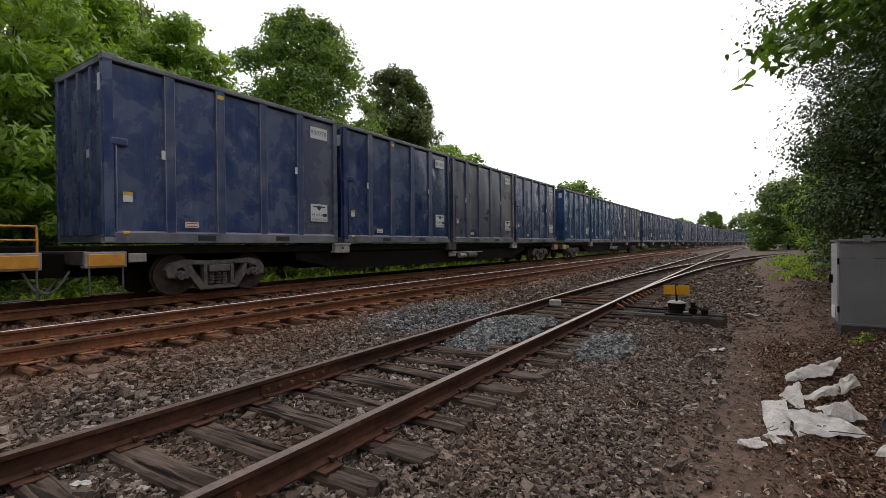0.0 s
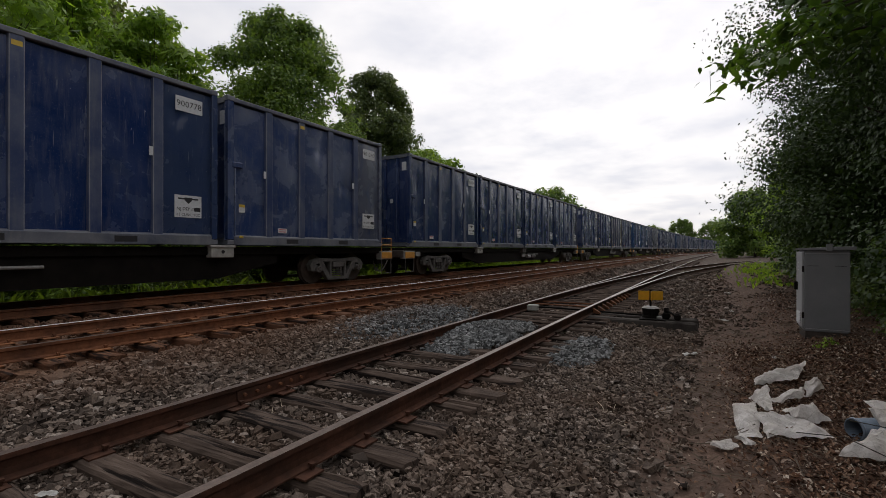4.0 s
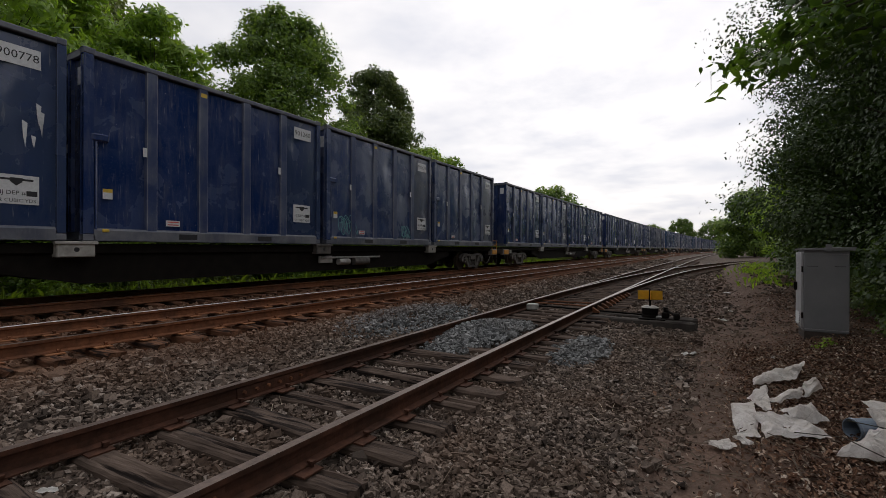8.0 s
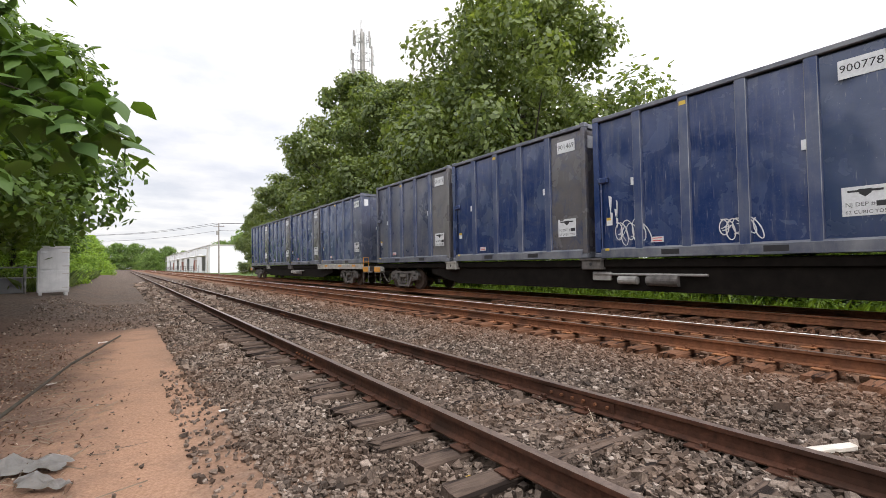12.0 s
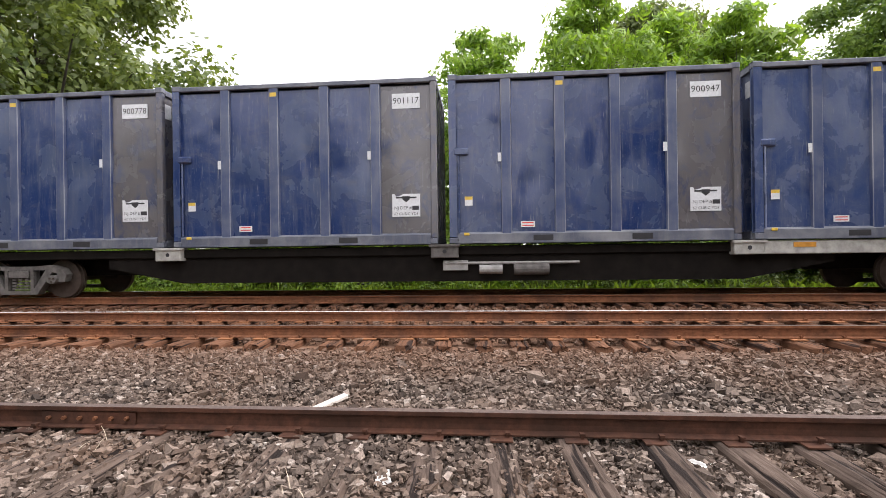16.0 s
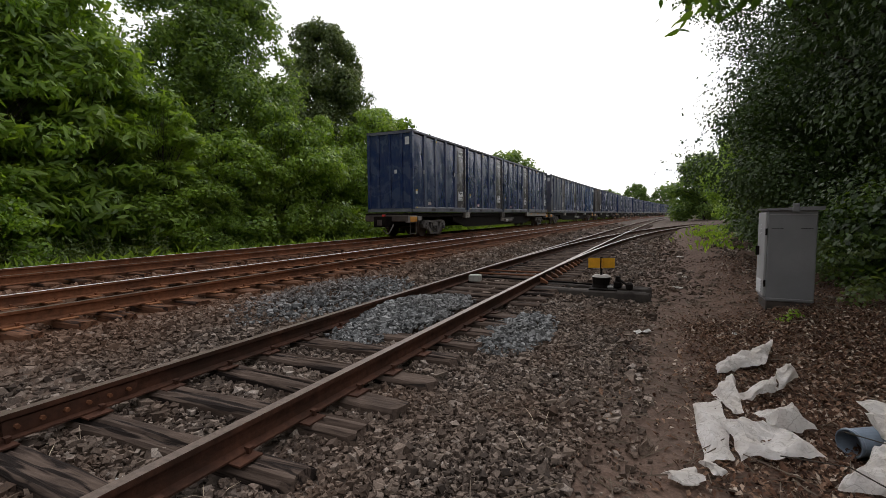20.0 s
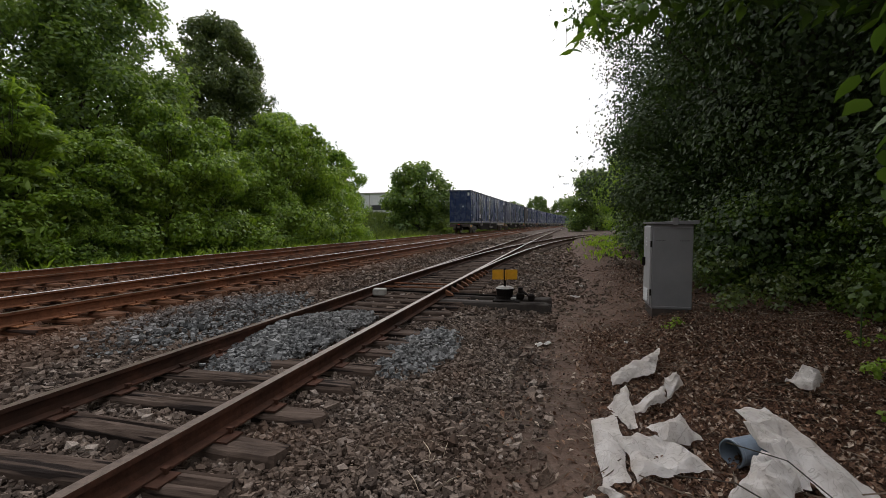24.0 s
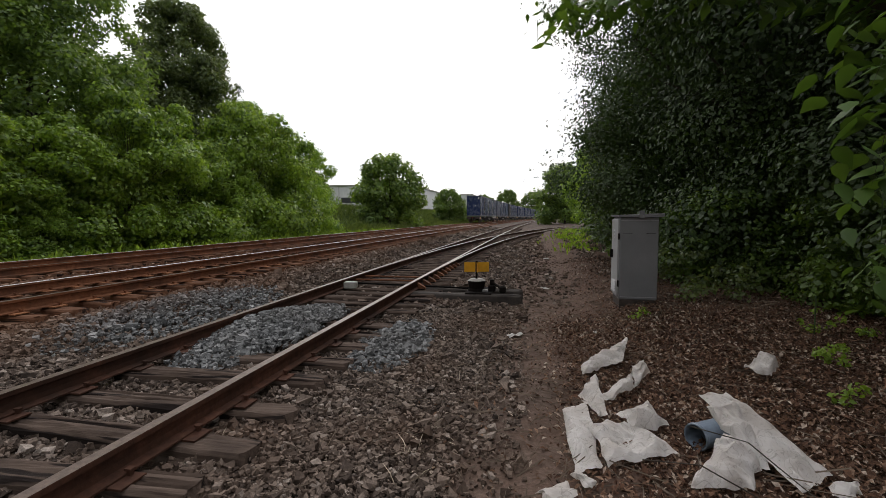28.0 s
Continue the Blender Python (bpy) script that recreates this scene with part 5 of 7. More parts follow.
def trunk_bm(rnd, h, r0, clumps, lean=0.03):
    bm = bmesh.new()
    n, pts = 7, []
    for i in range(n + 1):
        u = i / n
        pts.append(Vector((lean * h * u * u * rnd.uniform(0.7, 1.3) + rnd.uniform(-0.05, 0.05), rnd.uniform(-0.05, 0.05) * h * 0.05, h * u)))
    pts[0] = Vector((0, 0, -0.3))
    for i in range(n):
        tube(bm, pts[i], pts[i + 1], r0 * (1 - 0.88 * i / n), r0 * (1 - 0.88 * (i + 1) / n), 8, False)
    for c in clumps[:: max(1, len(clumps) // 34)]:
        k = min(n - 1, max(1, int(n * (c[2] / h) * 0.62)))
        a, e = pts[k], Vector(c[:3])
        m = (a + e) / 2 + Vector((0, 0, 0.06 * h * rnd.uniform(0.0, 0.8)))
        q = r0 * (1 - 0.88 * k / n) * 0.45
        tube(bm, a, m, q, q * 0.6, 6, False)
        tube(bm, m, e, q * 0.6, q * 0.2, 5, False)
    return bm


def tree(name, label, h, r, low, leaves, size, material, seed, clumps=110, shape="round", trunk=0.16, category="tree", long=1.6, s0=0.19, press=0.66):
    rnd = random.Random(seed)
    cl = crown_clumps(rnd, h, r, low, clumps, shape, s0, press)
    t = thing(name, label, category)
    part("trunk", trunk_bm(rnd, h * 0.88, trunk, cl), M_BARK, t)
    part("crown", leaf_cloud("crown", cl, leaves, size, material, seed, long=long), None, t)
    return t


PLACED = set()


def place(proto, x, y, s=1.0, turn=0.0, sz=None, label="", z=None):
    m = pose(x, y, (base_z(x, y) if z is None else z) - 0.05, 0, 0, turn)
    if proto.name in PLACED:
        c = copy_thing(proto, m)
    else:
        PLACED.add(proto.name)
        c = proto
        c.matrix_basis = m
    c.scale = (s, s, sz or s)
    if label:
        c["label"] = label
    return c


T_ROUND = tree("deciduous_tree", "tall broad-leaved tree in full green leaf behind the tracks", 12, 3.9, 1.2, 34000, 0.16, M_LEAF_FRESH, 1, 150, press=0.85)
T_TOWER = tree("deciduous_tree", "upright fresh green tree with feathery pointed crown", 16.5, 4.9, 1.6, 105000, 0.135, M_LEAF_COOL, 7, 420, "tower", 0.2, s0=0.15, press=0.9)
T_DARK = tree("deciduous_tree", "dark green dense egg-shaped tree behind the shrubs", 16, 4.3, 2.0, 90000, 0.14, M_LEAF_DUSTY, 2, 420, "tower", 0.22, s0=0.14, press=0.95)
T_BUSH = tree("shrub", "dense green shrub on the track verge", 5.0, 2.8, 0.1, 19000, 0.105, M_LEAF_BRIGHT, 3, 110, "bush", 0.06, "shrub", s0=0.17)
T_BUSH_DARK = tree("shrub", "dense dark green shrub on the track verge", 5.0, 2.8, 0.1, 19000, 0.105, M_LEAF_FRESH, 13, 110, "bush", 0.06, "shrub", s0=0.17)
T_BUSH_SHADE = tree("shrub", "green shrub in the shade beside the path", 5.0, 2.8, 0.1, 19000, 0.105, M_LEAF_MID, 14, 90, "bush", 0.06, "shrub", s0=0.20, press=0.5)
T_OAK = tree("oak_tree", "large spreading oak with open olive-green crown", 19, 8.6, 3.0, 84000, 0.23, M_LEAF_OLIVE, 4, 270, trunk=0.36, category="tree", s0=0.15, press=0.8)
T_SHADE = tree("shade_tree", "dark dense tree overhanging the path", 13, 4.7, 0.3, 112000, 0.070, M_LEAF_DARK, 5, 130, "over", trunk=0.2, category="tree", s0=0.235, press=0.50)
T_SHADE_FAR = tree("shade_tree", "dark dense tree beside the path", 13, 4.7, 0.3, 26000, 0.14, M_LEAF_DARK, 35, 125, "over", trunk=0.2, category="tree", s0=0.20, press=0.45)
T_OVER = tree("overhanging_tree", "leafy green tree whose boughs hang over the path", 8.0, 3.5, 2.7, 24000, 0.13, M_LEAF_MID, 15, 120, trunk=0.15)
T_MAPLE = tree("maple_tree", "low broad maple with bright outer leaves behind the tracks", 6.6, 3.6, 0.2, 46000, 0.125, M_LEAF_MAPLE, 21, 120, "bush", 0.10, "tree", long=1.3, s0=0.18)
T_CONE = tree("young_tree", "slender pointed light green young tree", 9.4, 2.0, 0.6, 14000, 0.13, M_LEAF_FRESH, 23, 130, "cone", 0.09, "tree", s0=0.22, press=0.85)
T_PLUME = tree("tree_of_heaven", "tall tree with layered sprays of long feathery leaves", 13.5, 4.0, 0.8, 34000, 0.13, M_LEAF_FRESH, 25, 190, "tower", 0.15, "tree", long=3.2, s0=0.20, press=0.5)
T_WEST = tree("deciduous_tree", "dense olive-green tree in the wood behind the tracks", 12, 4.1, 1.0, 44000, 0.145, M_LEAF_OLIVE, 27, 190, s0=0.16)
T_AIL = tree("tree_of_heaven", "slender sapling with long feathery bright green fronds", 9, 2.1, 1.5, 9000, 0.12, M_LEAF_BRIGHT, 6, 60, "tower", 0.08, "tree", long=3.6, s0=0.26)
T_FAR = tree("distant_tree", "distant green tree beyond the tracks", 10, 4.5, 0.3, 13000, 0.28, M_LEAF_COOL, 8, 110, trunk=0.2, category="tree", press=0.95)


def catalpa(name, label, reach, seed, h=8.0, leaf=1.0):
    """A tree with big heart-shaped leaves hanging from long boughs: (x, y, z) of the bough ends in its own space."""
    rnd = random.Random(seed)
    t = thing(name, label, "tree")
    bm = bmesh.new()
    pts = [Vector((0.05 * i * rnd.uniform(-1, 1), 0.05 * i * rnd.uniform(-1, 1), h * i / 6 - (0.3 if i == 0 else 0))) for i in range(7)]
    for i in range(6):
        tube(bm, pts[i], pts[i + 1], 0.17 * (1 - 0.12 * i), 0.17 * (1 - 0.12 * (i + 1)), 8, False)
    V, F = [], []
    pods = []
    for bx, by, bz in reach:
        a, e = pts[rnd.choice((2, 3, 4))], Vector((bx, by, bz))
        prev, n = a, 6
        for i in range(1, n + 1):
            u = i / n
            p = a.lerp(e, u) + Vector((0, 0, 0.7 * math.sin(math.pi * u)))
            tube(bm, prev, p, 0.05 * (1.1 - u), 0.05 * (1.1 - u - 1 / n) + 0.004, 6, False)
            if u > 0.25:
                for _ in range(44):
                    q = prev.lerp(p, rnd.random()) + Vector((max(-0.3, min(0.3, rnd.gauss(0, 0.18))), max(-0.3, min(0.3, rnd.gauss(0, 0.18))), max(-0.3, min(0.25, rnd.gauss(-0.05, 0.14)))))
                    s = leaf * rnd.uniform(0.07, 0.145)
                    az, dip = rnd.uniform(0, math.tau), rnd.uniform(-0.9, -0.1)
                    m = Matrix.Translation(q) @ Euler((rnd.uniform(-0.5, 0.5), -dip, az)).to_matrix().to_4x4()
                    i0 = len(V)
                    outline = ((0.0, 0.0, 0.0), (0.25, 0.42, -0.06), (0.75, 0.46, -0.10), (1.25, 0.22, -0.12), (1.7, 0.0, -0.26), (1.25, -0.22, -0.12), (0.75, -0.46, -0.10), (0.25, -0.42, -0.06))
                    V.extend(tuple(m @ Vector((x * s, y * s, z * s))) for x, y, z in outline)
                    V.append(tuple(m @ Vector((0.8 * s, 0, 0.03 * s))))
                    F.extend((i0 + 8, i0 + k, i0 + (k + 1) % 8) for k in range(8))
                if rnd.random() < 0.5:
                    q = p + Vector((rnd.gauss(0, 0.1), rnd.gauss(0, 0.1), -0.05))
                    pods.append(tube(bmesh.new(), q, q + Vector((rnd.gauss(0, 0.02), rnd.gauss(0, 0.02), -rnd.uniform(0.2, 0.4))), 0.006, 0.004, 5))
            prev = p
    part("trunk", bm, M_BARK, t)
    leaves = raw_mesh("foliage", np.array(V), np.array(F), M_LEAF_BIG)
    leaves.polygons.foreach_set("use_smooth", [True] * len(F))
    part("foliage", leaves, None, t, "large heart-shaped green leaves")
    for pod in pods:
        part("seed_pod", pod, M_LEAF_DARK, t)
    return t


M_LEAF_BIG = leafy("large_green_leaves", (0.032, 0.076, 0.018), (0.105, 0.190, 0.038), 0.55, 0.34)

# ---- things beside the tracks ----
def cabinet():
    """Grey signal cabinet: folded-steel body with a sloping cap, a louvred door on its side, on a dark plinth."""
    x0, x1, y0, y1, z0, z1 = 1.47, 2.09, 9.50, 10.10, 0.13, 1.46
    c = thing("signal_cabinet", "grey steel signal cabinet on a dark plinth under the trees", "cabinet")
    part("plinth", box(bmesh.new(), x0 + 0.03, x1 - 0.05, y0 + 0.02, y1 - 0.02, -0.25, z0, 0.01), M_DIRTY, c)
    part("body", box(bmesh.new(), x0 + 0.02, x1 - 0.02, y0 + 0.01, y1, z0, z1, 0.012), M_CABINET, c)
    part("cap", prism(bmesh.new(), [(x0 - 0.01, z1 + 0.002), (x1 + 0.04, z1 + 0.002), (x1 + 0.05, z1 + 0.06), (x0 - 0.02, z1 + 0.03)], "y", y0 - 0.03, y1 + 0.03), M_CABINET, c)
    part("lifting_lug", box(bmesh.new(), 1.76, 1.84, y0 - 0.045, y0 - 0.03, z1 - 0.02, z1 + 0.10, 0.004), M_CABINET, c)
    d = part("door", box(bmesh.new(), x0 - 0.012, x0 + 0.018, y0 + 0.04, y1 - 0.04, z0 + 0.06, z1 - 0.03, 0.006), M_CABINET_DOOR, c, "paler grey door")
    for z in (0.24, 0.28, 0.32, 0.36, 0.40):
        part("louvre", prism(bmesh.new(), [(x0 - 0.03, z), (x0 - 0.012, z), (x0 - 0.012, z + 0.025)], "y", y0 + 0.14, y1 - 0.14), M_CABINET_DOOR, d)
    for z in (1.12, 1.18, 1.24):
        part("vent", tube(bmesh.new(), (x0 - 0.012, y0 + 0.30, z), (x0 - 0.022, y0 + 0.30, z), 0.016, n=10), M_WHITE, d)
    part("handle", box(bmesh.new(), x0 - 0.06, x0 - 0.012, y1 - 0.20, y1 - 0.17, 0.78, 0.92, 0.006), M_BLACK, d)
    for z in (0.34, 1.10):
        part("hinge", tube(bmesh.new(), (x0 + 0.0, y0 + 0.012, z), (x0 + 0.0, y0 + 0.012, z + 0.10), 0.014, n=8), M_BLACK, c)
    for x in (1.60, 1.95):
        part("name_strip", box(bmesh.new(), x - 0.07, x + 0.07, y0 + 0.004, y0 + 0.010, 1.20, 1.206), M_BLACK, c)
    # seams of the folded front
    for z in (0.17, 1.40):
        part("seam", box(bmesh.new(), x0 + 0.03, x1 - 0.03, y0 + 0.004, y0 + 0.010, z, z + 0.008), M_CABINET_DOOR, c)


M_CABINET_DOOR = painted("pale_cabinet_door", (0.36, 0.36, 0.365), (0.42, 0.42, 0.42), 0.5)
cabinet()


def switch_stand():
    """Low switch stand with crossed yellow targets on two long ties."""
    s = thing("switch_stand", "low switch stand with yellow targets on two long dark ties", "switch stand")
    for y in (10.30, 10.92):
        part("head_tie", tie_mesh("head_tie", M_TIE_DARK, 2.35, 0.24, 0.17, int(y * 10)), None, s, at=pose(-1.22, y, 0.02))
    part("base_plate", box(bmesh.new(), -1.12, -0.62, 10.22, 11.02, 0.02, 0.045, 0.006), M_BLACK, s)
    bm = tube(bmesh.new(), (-0.93, 10.55, 0.045), (-0.93, 10.55, 0.10), 0.17, 0.15, 18)
    tube(bm, (-0.93, 10.55, 0.10), (-0.93, 10.55, 0.24), 0.15, 0.17, 18)
    part("housing", bm, M_BLACK, s)
    part("housing_lid", tube(bmesh.new(), (-0.93, 10.55, 0.24), (-0.93, 10.55, 0.275), 0.175, 0.12, 18), M_PEDESTAL, s, "pale worn lid")
    part("spindle", tube(bmesh.new(), (-0.93, 10.55, 0.27), (-0.93, 10.55, 0.62), 0.022, n=10), M_BLACK, s)
    for a, w in ((14, 0.24), (104, 0.13)):
        for sgn in (-1, 1):
            b = box(bmesh.new(), 0.025, w, -0.004, 0.004, -0.095, 0.095, 0.003)
            part("target", b, M_TARGET, s, "yellow target blade", at=pose(-0.93, 10.55, 0.50, 0, 0, a + (180 if sgn < 0 else 0)))
    bm = box(bmesh.new(), -0.70, -0.56, 10.44, 10.66, 0.045, 0.16, 0.02)
    tube(bm, (-0.63, 10.55, 0.15), (-0.63, 10.55, 0.26), 0.045, n=10)
    part("lever_pivot", bm, M_BLACK, s)
    part("lever", tube(bmesh.new(), (-0.63, 10.55, 0.22), (-0.42, 10.25, 0.12), 0.022, n=8), M_BLACK, s)
    part("lever_weight", box(bmesh.new(), -0.47, -0.35, 10.16, 10.30, 0.06, 0.19, 0.03), M_BLACK, s)
    part("lock_clip", box(bmesh.new(), -0.80, -0.70, 10.36, 10.44, 0.045, 0.09, 0.01), M_PIPE, s)


M_TIE_DARK = rusty("dark_creosoted_wood", (0.035, 0.030, 0.027), (0.075, 0.064, 0.056), (0.10, 0.088, 0.078), 8, 0.9)
M_TARGET = plain("yellow_target_paint", (0.72, 0.36, 0.012), 0.45, 0.0, 0.1, 12)
switch_stand()


def sheet(name, label, corners, seed, crumple=0.05, nu=30, nv=22, category="tarp"):
    """A crumpled sheet: four corners (x, y, height over the soil), creased in flat facets, its rim curled."""
    bm = bmesh.new()
    p00, p10, p11, p01 = [Vector(c) for c in corners]
    grid = []
    for i in range(nu + 1):
        u = i / nu
        line_v = []
        for j in range(nv + 1):
            v = j / nv
            p = p00 * (1 - u) * (1 - v) + p10 * u * (1 - v) + p11 * u * v + p01 * (1 - u) * v
            w = Vector((noise.noise(Vector((u * 3, v * 3, seed))), noise.noise(Vector((u * 3, v * 3, seed + 7.0))), 0))
            p += w * 0.035
            q = Vector((p.x * 3.4, p.y * 3.4, seed * 1.7))
            ridge = 1 - abs(noise.noise(q)) * 2.2
            fine = 1 - abs(noise.noise(q * 2.6 + Vector((4, 1, 0)))) * 2.0
            rim = min(u, 1 - u, v, 1 - v)
            up = 1.5 * crumple * (0.65 * ridge * min(1, rim * 5 + 0.35) + 0.32 * fine)
            swell = 1 - abs(noise.noise(Vector((p.x * 2.3, p.y * 2.3, seed * 3.1)))) * 1.8
            up += 1.1 * crumple * max(0.0, swell) * math.sin(math.pi * u) ** 0.6 * math.sin(math.pi * v) ** 0.6
            p.z += rough_z(p.x, p.y) + 0.035 + max(-0.015, up)
            line_v.append(bm.verts.new(p))
        grid.append(line_v)
    for i in range(nu):
        for j in range(nv):
            a, b, c, d = grid[i][j], grid[i + 1][j], grid[i + 1][j + 1], grid[i][j + 1]
            if (i * 7 + j * 3) % 2:
                bm.faces.new((a, b, c)); bm.faces.new((a, c, d))
            else:
                bm.faces.new((a, b, d)); bm.faces.new((b, c, d))
    bmesh.ops.solidify(bm, geom=bm.faces[:], thickness=0.005)
    return tagged(part(name, bm, M_TARP), label, category, group="torn sheets beside the path")


def tarp_material(name, clean, dirty):
    k = Nodes(name)
    v = k.coords(world=True)
    c = k.mix(k.ramp(k.noise(v, 3.5, 5, 0.65), (0.40, (0, 0, 0)), (0.72, (1, 1, 1))), clean, dirty)
    c = k.mix(k.ramp(k.noise(v, 22, 5, 0.7), (0.60, (0, 0, 0)), (0.80, (0.5, 0.5, 0.5))), c, (0.42, 0.35, 0.29))
    # dark crease lines: dirt, and painted shade that the soft light leaves out
    crease_shade = k.add("ShaderNodeTexVoronoi", Scale=7.0)
    crease_shade.feature = "DISTANCE_TO_EDGE"
    bent = k.add("ShaderNodeVectorMath")
    k.link(v, bent.inputs[0])
    k.link(k.noise(v, 4, 3), bent.inputs[1])
    k.link(bent.outputs[0], crease_shade.inputs["Vector"])
    c = k.mix(k.ramp(crease_shade.outputs["Distance"], (0.0, (0.5, 0.5, 0.5)), (0.035, (0, 0, 0))), c, (0.30, 0.255, 0.21))
    wv = k.add("ShaderNodeTexVoronoi", Scale=13.0)
    k.link(v, wv.inputs["Vector"])
    k.bump(k.mix(0.5, wv.outputs["Distance"], k.noise(v, 55, 3)), 0.6, 0.012)
    return k.done(c, 0.72)


M_TARP = tarp_material("dirty_white_woven_sheet", (0.86, 0.83, 0.80), (0.64, 0.585, 0.53))
M_TARP_GREY = tarp_material("dirty_grey_sheet", (0.30, 0.29, 0.28), (0.20, 0.18, 0.165))
for seed, crumple, label, corners in (
        (1, 0.03, "narrow strip of dirty white woven sheet on the soil", ((0.32, 5.55, 0), (0.53, 5.72, 0), (0.51, 4.72, 0), (0.32, 4.58, 0))),
        (2, 0.05, "large crumpled dirty white sheet with torn edges", ((0.49, 5.22, 0.01), (0.81, 5.28, 0.06), (1.02, 4.93, 0.0), (0.54, 4.71, 0.0))),
        (3, 0.06, "creased white sheet bunched over the leaves", ((0.71, 5.44, 0.03), (0.97, 5.54, 0.10), (1.07, 5.29, 0.01), (0.79, 5.18, 0.05))),
        (4, 0.05, "folded off-white strip trailing over the soil", ((0.58, 6.63, 0.0), (1.20, 7.43, 0.08), (1.03, 6.78, 0.03), (0.58, 6.41, 0.0))),
        (5, 0.05, "twisted off-white strip lying in a loop", ((0.48, 5.91, 0.0), (0.69, 6.34, 0.03), (0.65, 5.42, 0.01), (0.58, 5.41, 0.0))),
        (6, 0.05, "twisted off-white strip lying in a loop", ((0.66, 5.84, 0.0), (1.01, 6.32, 0.06), (1.00, 6.08, 0.02), (0.69, 5.74, 0.0))),
        (7, 0.05, "small curled scrap of white sheet", ((1.05, 6.46, 0.10), (1.16, 6.48, 0.12), (1.21, 6.44, 0.0), (1.01, 6.14, 0.0))),
        (8, 0.035, "long quilted white sheet lying over a pipe", ((1.31, 5.46, 0.20), (1.56, 5.61, 0.19), (1.89, 4.88, 0.0), (1.58, 4.61, 0.0))),
        (9, 0.06, "bunched white sheet folded over the pipe", ((1.31, 5.30, 0.16), (1.57, 5.45, 0.16), (1.50, 4.80, 0.01), (1.39, 4.74, 0.0))),
        (10, 0.07, "crumpled white sheet beside a blue-grey pipe", ((1.33, 5.04, 0.10), (1.45, 4.83, 0.04), (1.29, 4.52, 0.0), (0.97, 4.55, 0.0))),
        (11, 0.02, "flat scrap of grey-white sheet on the soil", ((0.08, 4.36, 0), (0.26, 4.49, 0), (0.32, 4.36, 0), (0.20, 4.25, 0))),
        (12, 0.02, "small scrap of grey sheet among twigs", ((0.30, 4.55, 0), (0.36, 4.61, 0), (0.43, 4.49, 0), (0.38, 4.44, 0))),
        (13, 0.03, "grey end of a sheet under the leaves", ((1.78, 4.74, 0.0), (1.96, 4.76, 0.01), (1.86, 4.61, 0.0), (1.74, 4.62, 0.0)))):
    sheet("torn_sheet", label, corners, seed, crumple)
for seed, label, corners in ((14, "grey crumpled sheet beside the bare soil", ((0.92, -5.85, 0), (0.94, -5.50, 0), (0.45, -5.30, 0), (0.40, -5.52, 0))),
                             (15, "flat grey torn sheet on the soil", ((0.74, -5.26, 0), (0.70, -5.06, 0), (0.36, -4.88, 0), (0.40, -5.04, 0)))):
    ob = sheet("torn_sheet", label, corners, seed, 0.05)
    ob.data.materials[0] = M_TARP_GREY
sheet("plastic_bag", "crumpled pale plastic bag on dry leaves", ((2.09, 6.56, 0.02), (2.29, 6.67, 0.08), (2.42, 6.61, 0.02), (2.23, 6.36, 0.01)), 16, 0.10, category="bag")


def pipe_piece():
    bm = bmesh.new()
    n, rings = 26, []
    a, b = Vector((1.17, 5.08, 0.0)), Vector((1.42, 5.24, 0.0))
    q = (b - a).to_track_quat("Z", "Y")
    for u, r in ((0, 0.082), (0, 0.090), (0.05, 0.094), (0.1, 0.088), (1, 0.088), (1, 0.080), (0, 0.080)):
        p = a.lerp(b, u) + Vector((0, 0, rough_z(1.25, 5.05) + 0.10))
        rings.append([bm.verts.new(p + q @ Vector((r * math.cos(i * math.tau / n), r * math.sin(i * math.tau / n), 0))) for i in range(n)])
    for r0, r1 in zip(rings, rings[1:]):
        for i in range(n):
            bm.faces.new((r0[i], r0[(i + 1) % n], r1[(i + 1) % n], r1[i]))
    tagged(part("pipe_piece", bm, plain("blue_grey_plastic", (0.16, 0.20, 0.25), 0.45, 0.0, 0.25, 8)), "short blue-grey plastic pipe under the white sheet", "pipe")


pipe_piece()


def scrap(label, x, y, w, d, h, turn, material, name="scrap", z=None):
    """A small bent scrap of litter."""
    rnd = random.Random(int(x * 100 + y * 10))
    bm = bmesh.new()
    n, m = 5, 3
    g = [[bm.verts.new(((i / n - 0.5) * w, (j / m - 0.5) * d, h * (abs(noise.noise(Vector((i * 0.9, j * 1.1, x)))) + 0.3 * rnd.random()))) for j in range(m + 1)] for i in range(n + 1)]
    for i in range(n):
        for j in range(m):
            bm.faces.new((g[i][j], g[i + 1][j], g[i + 1][j + 1], g[i][j + 1]))
    bmesh.ops.solidify(bm, geom=bm.faces[:], thickness=0.006)
    ob = part(name, bm, material, at=pose(x, y, (rough_z(x, y) if z is None else z) + 0.02, 0, 0, turn))
    return tagged(ob, label, "litter")


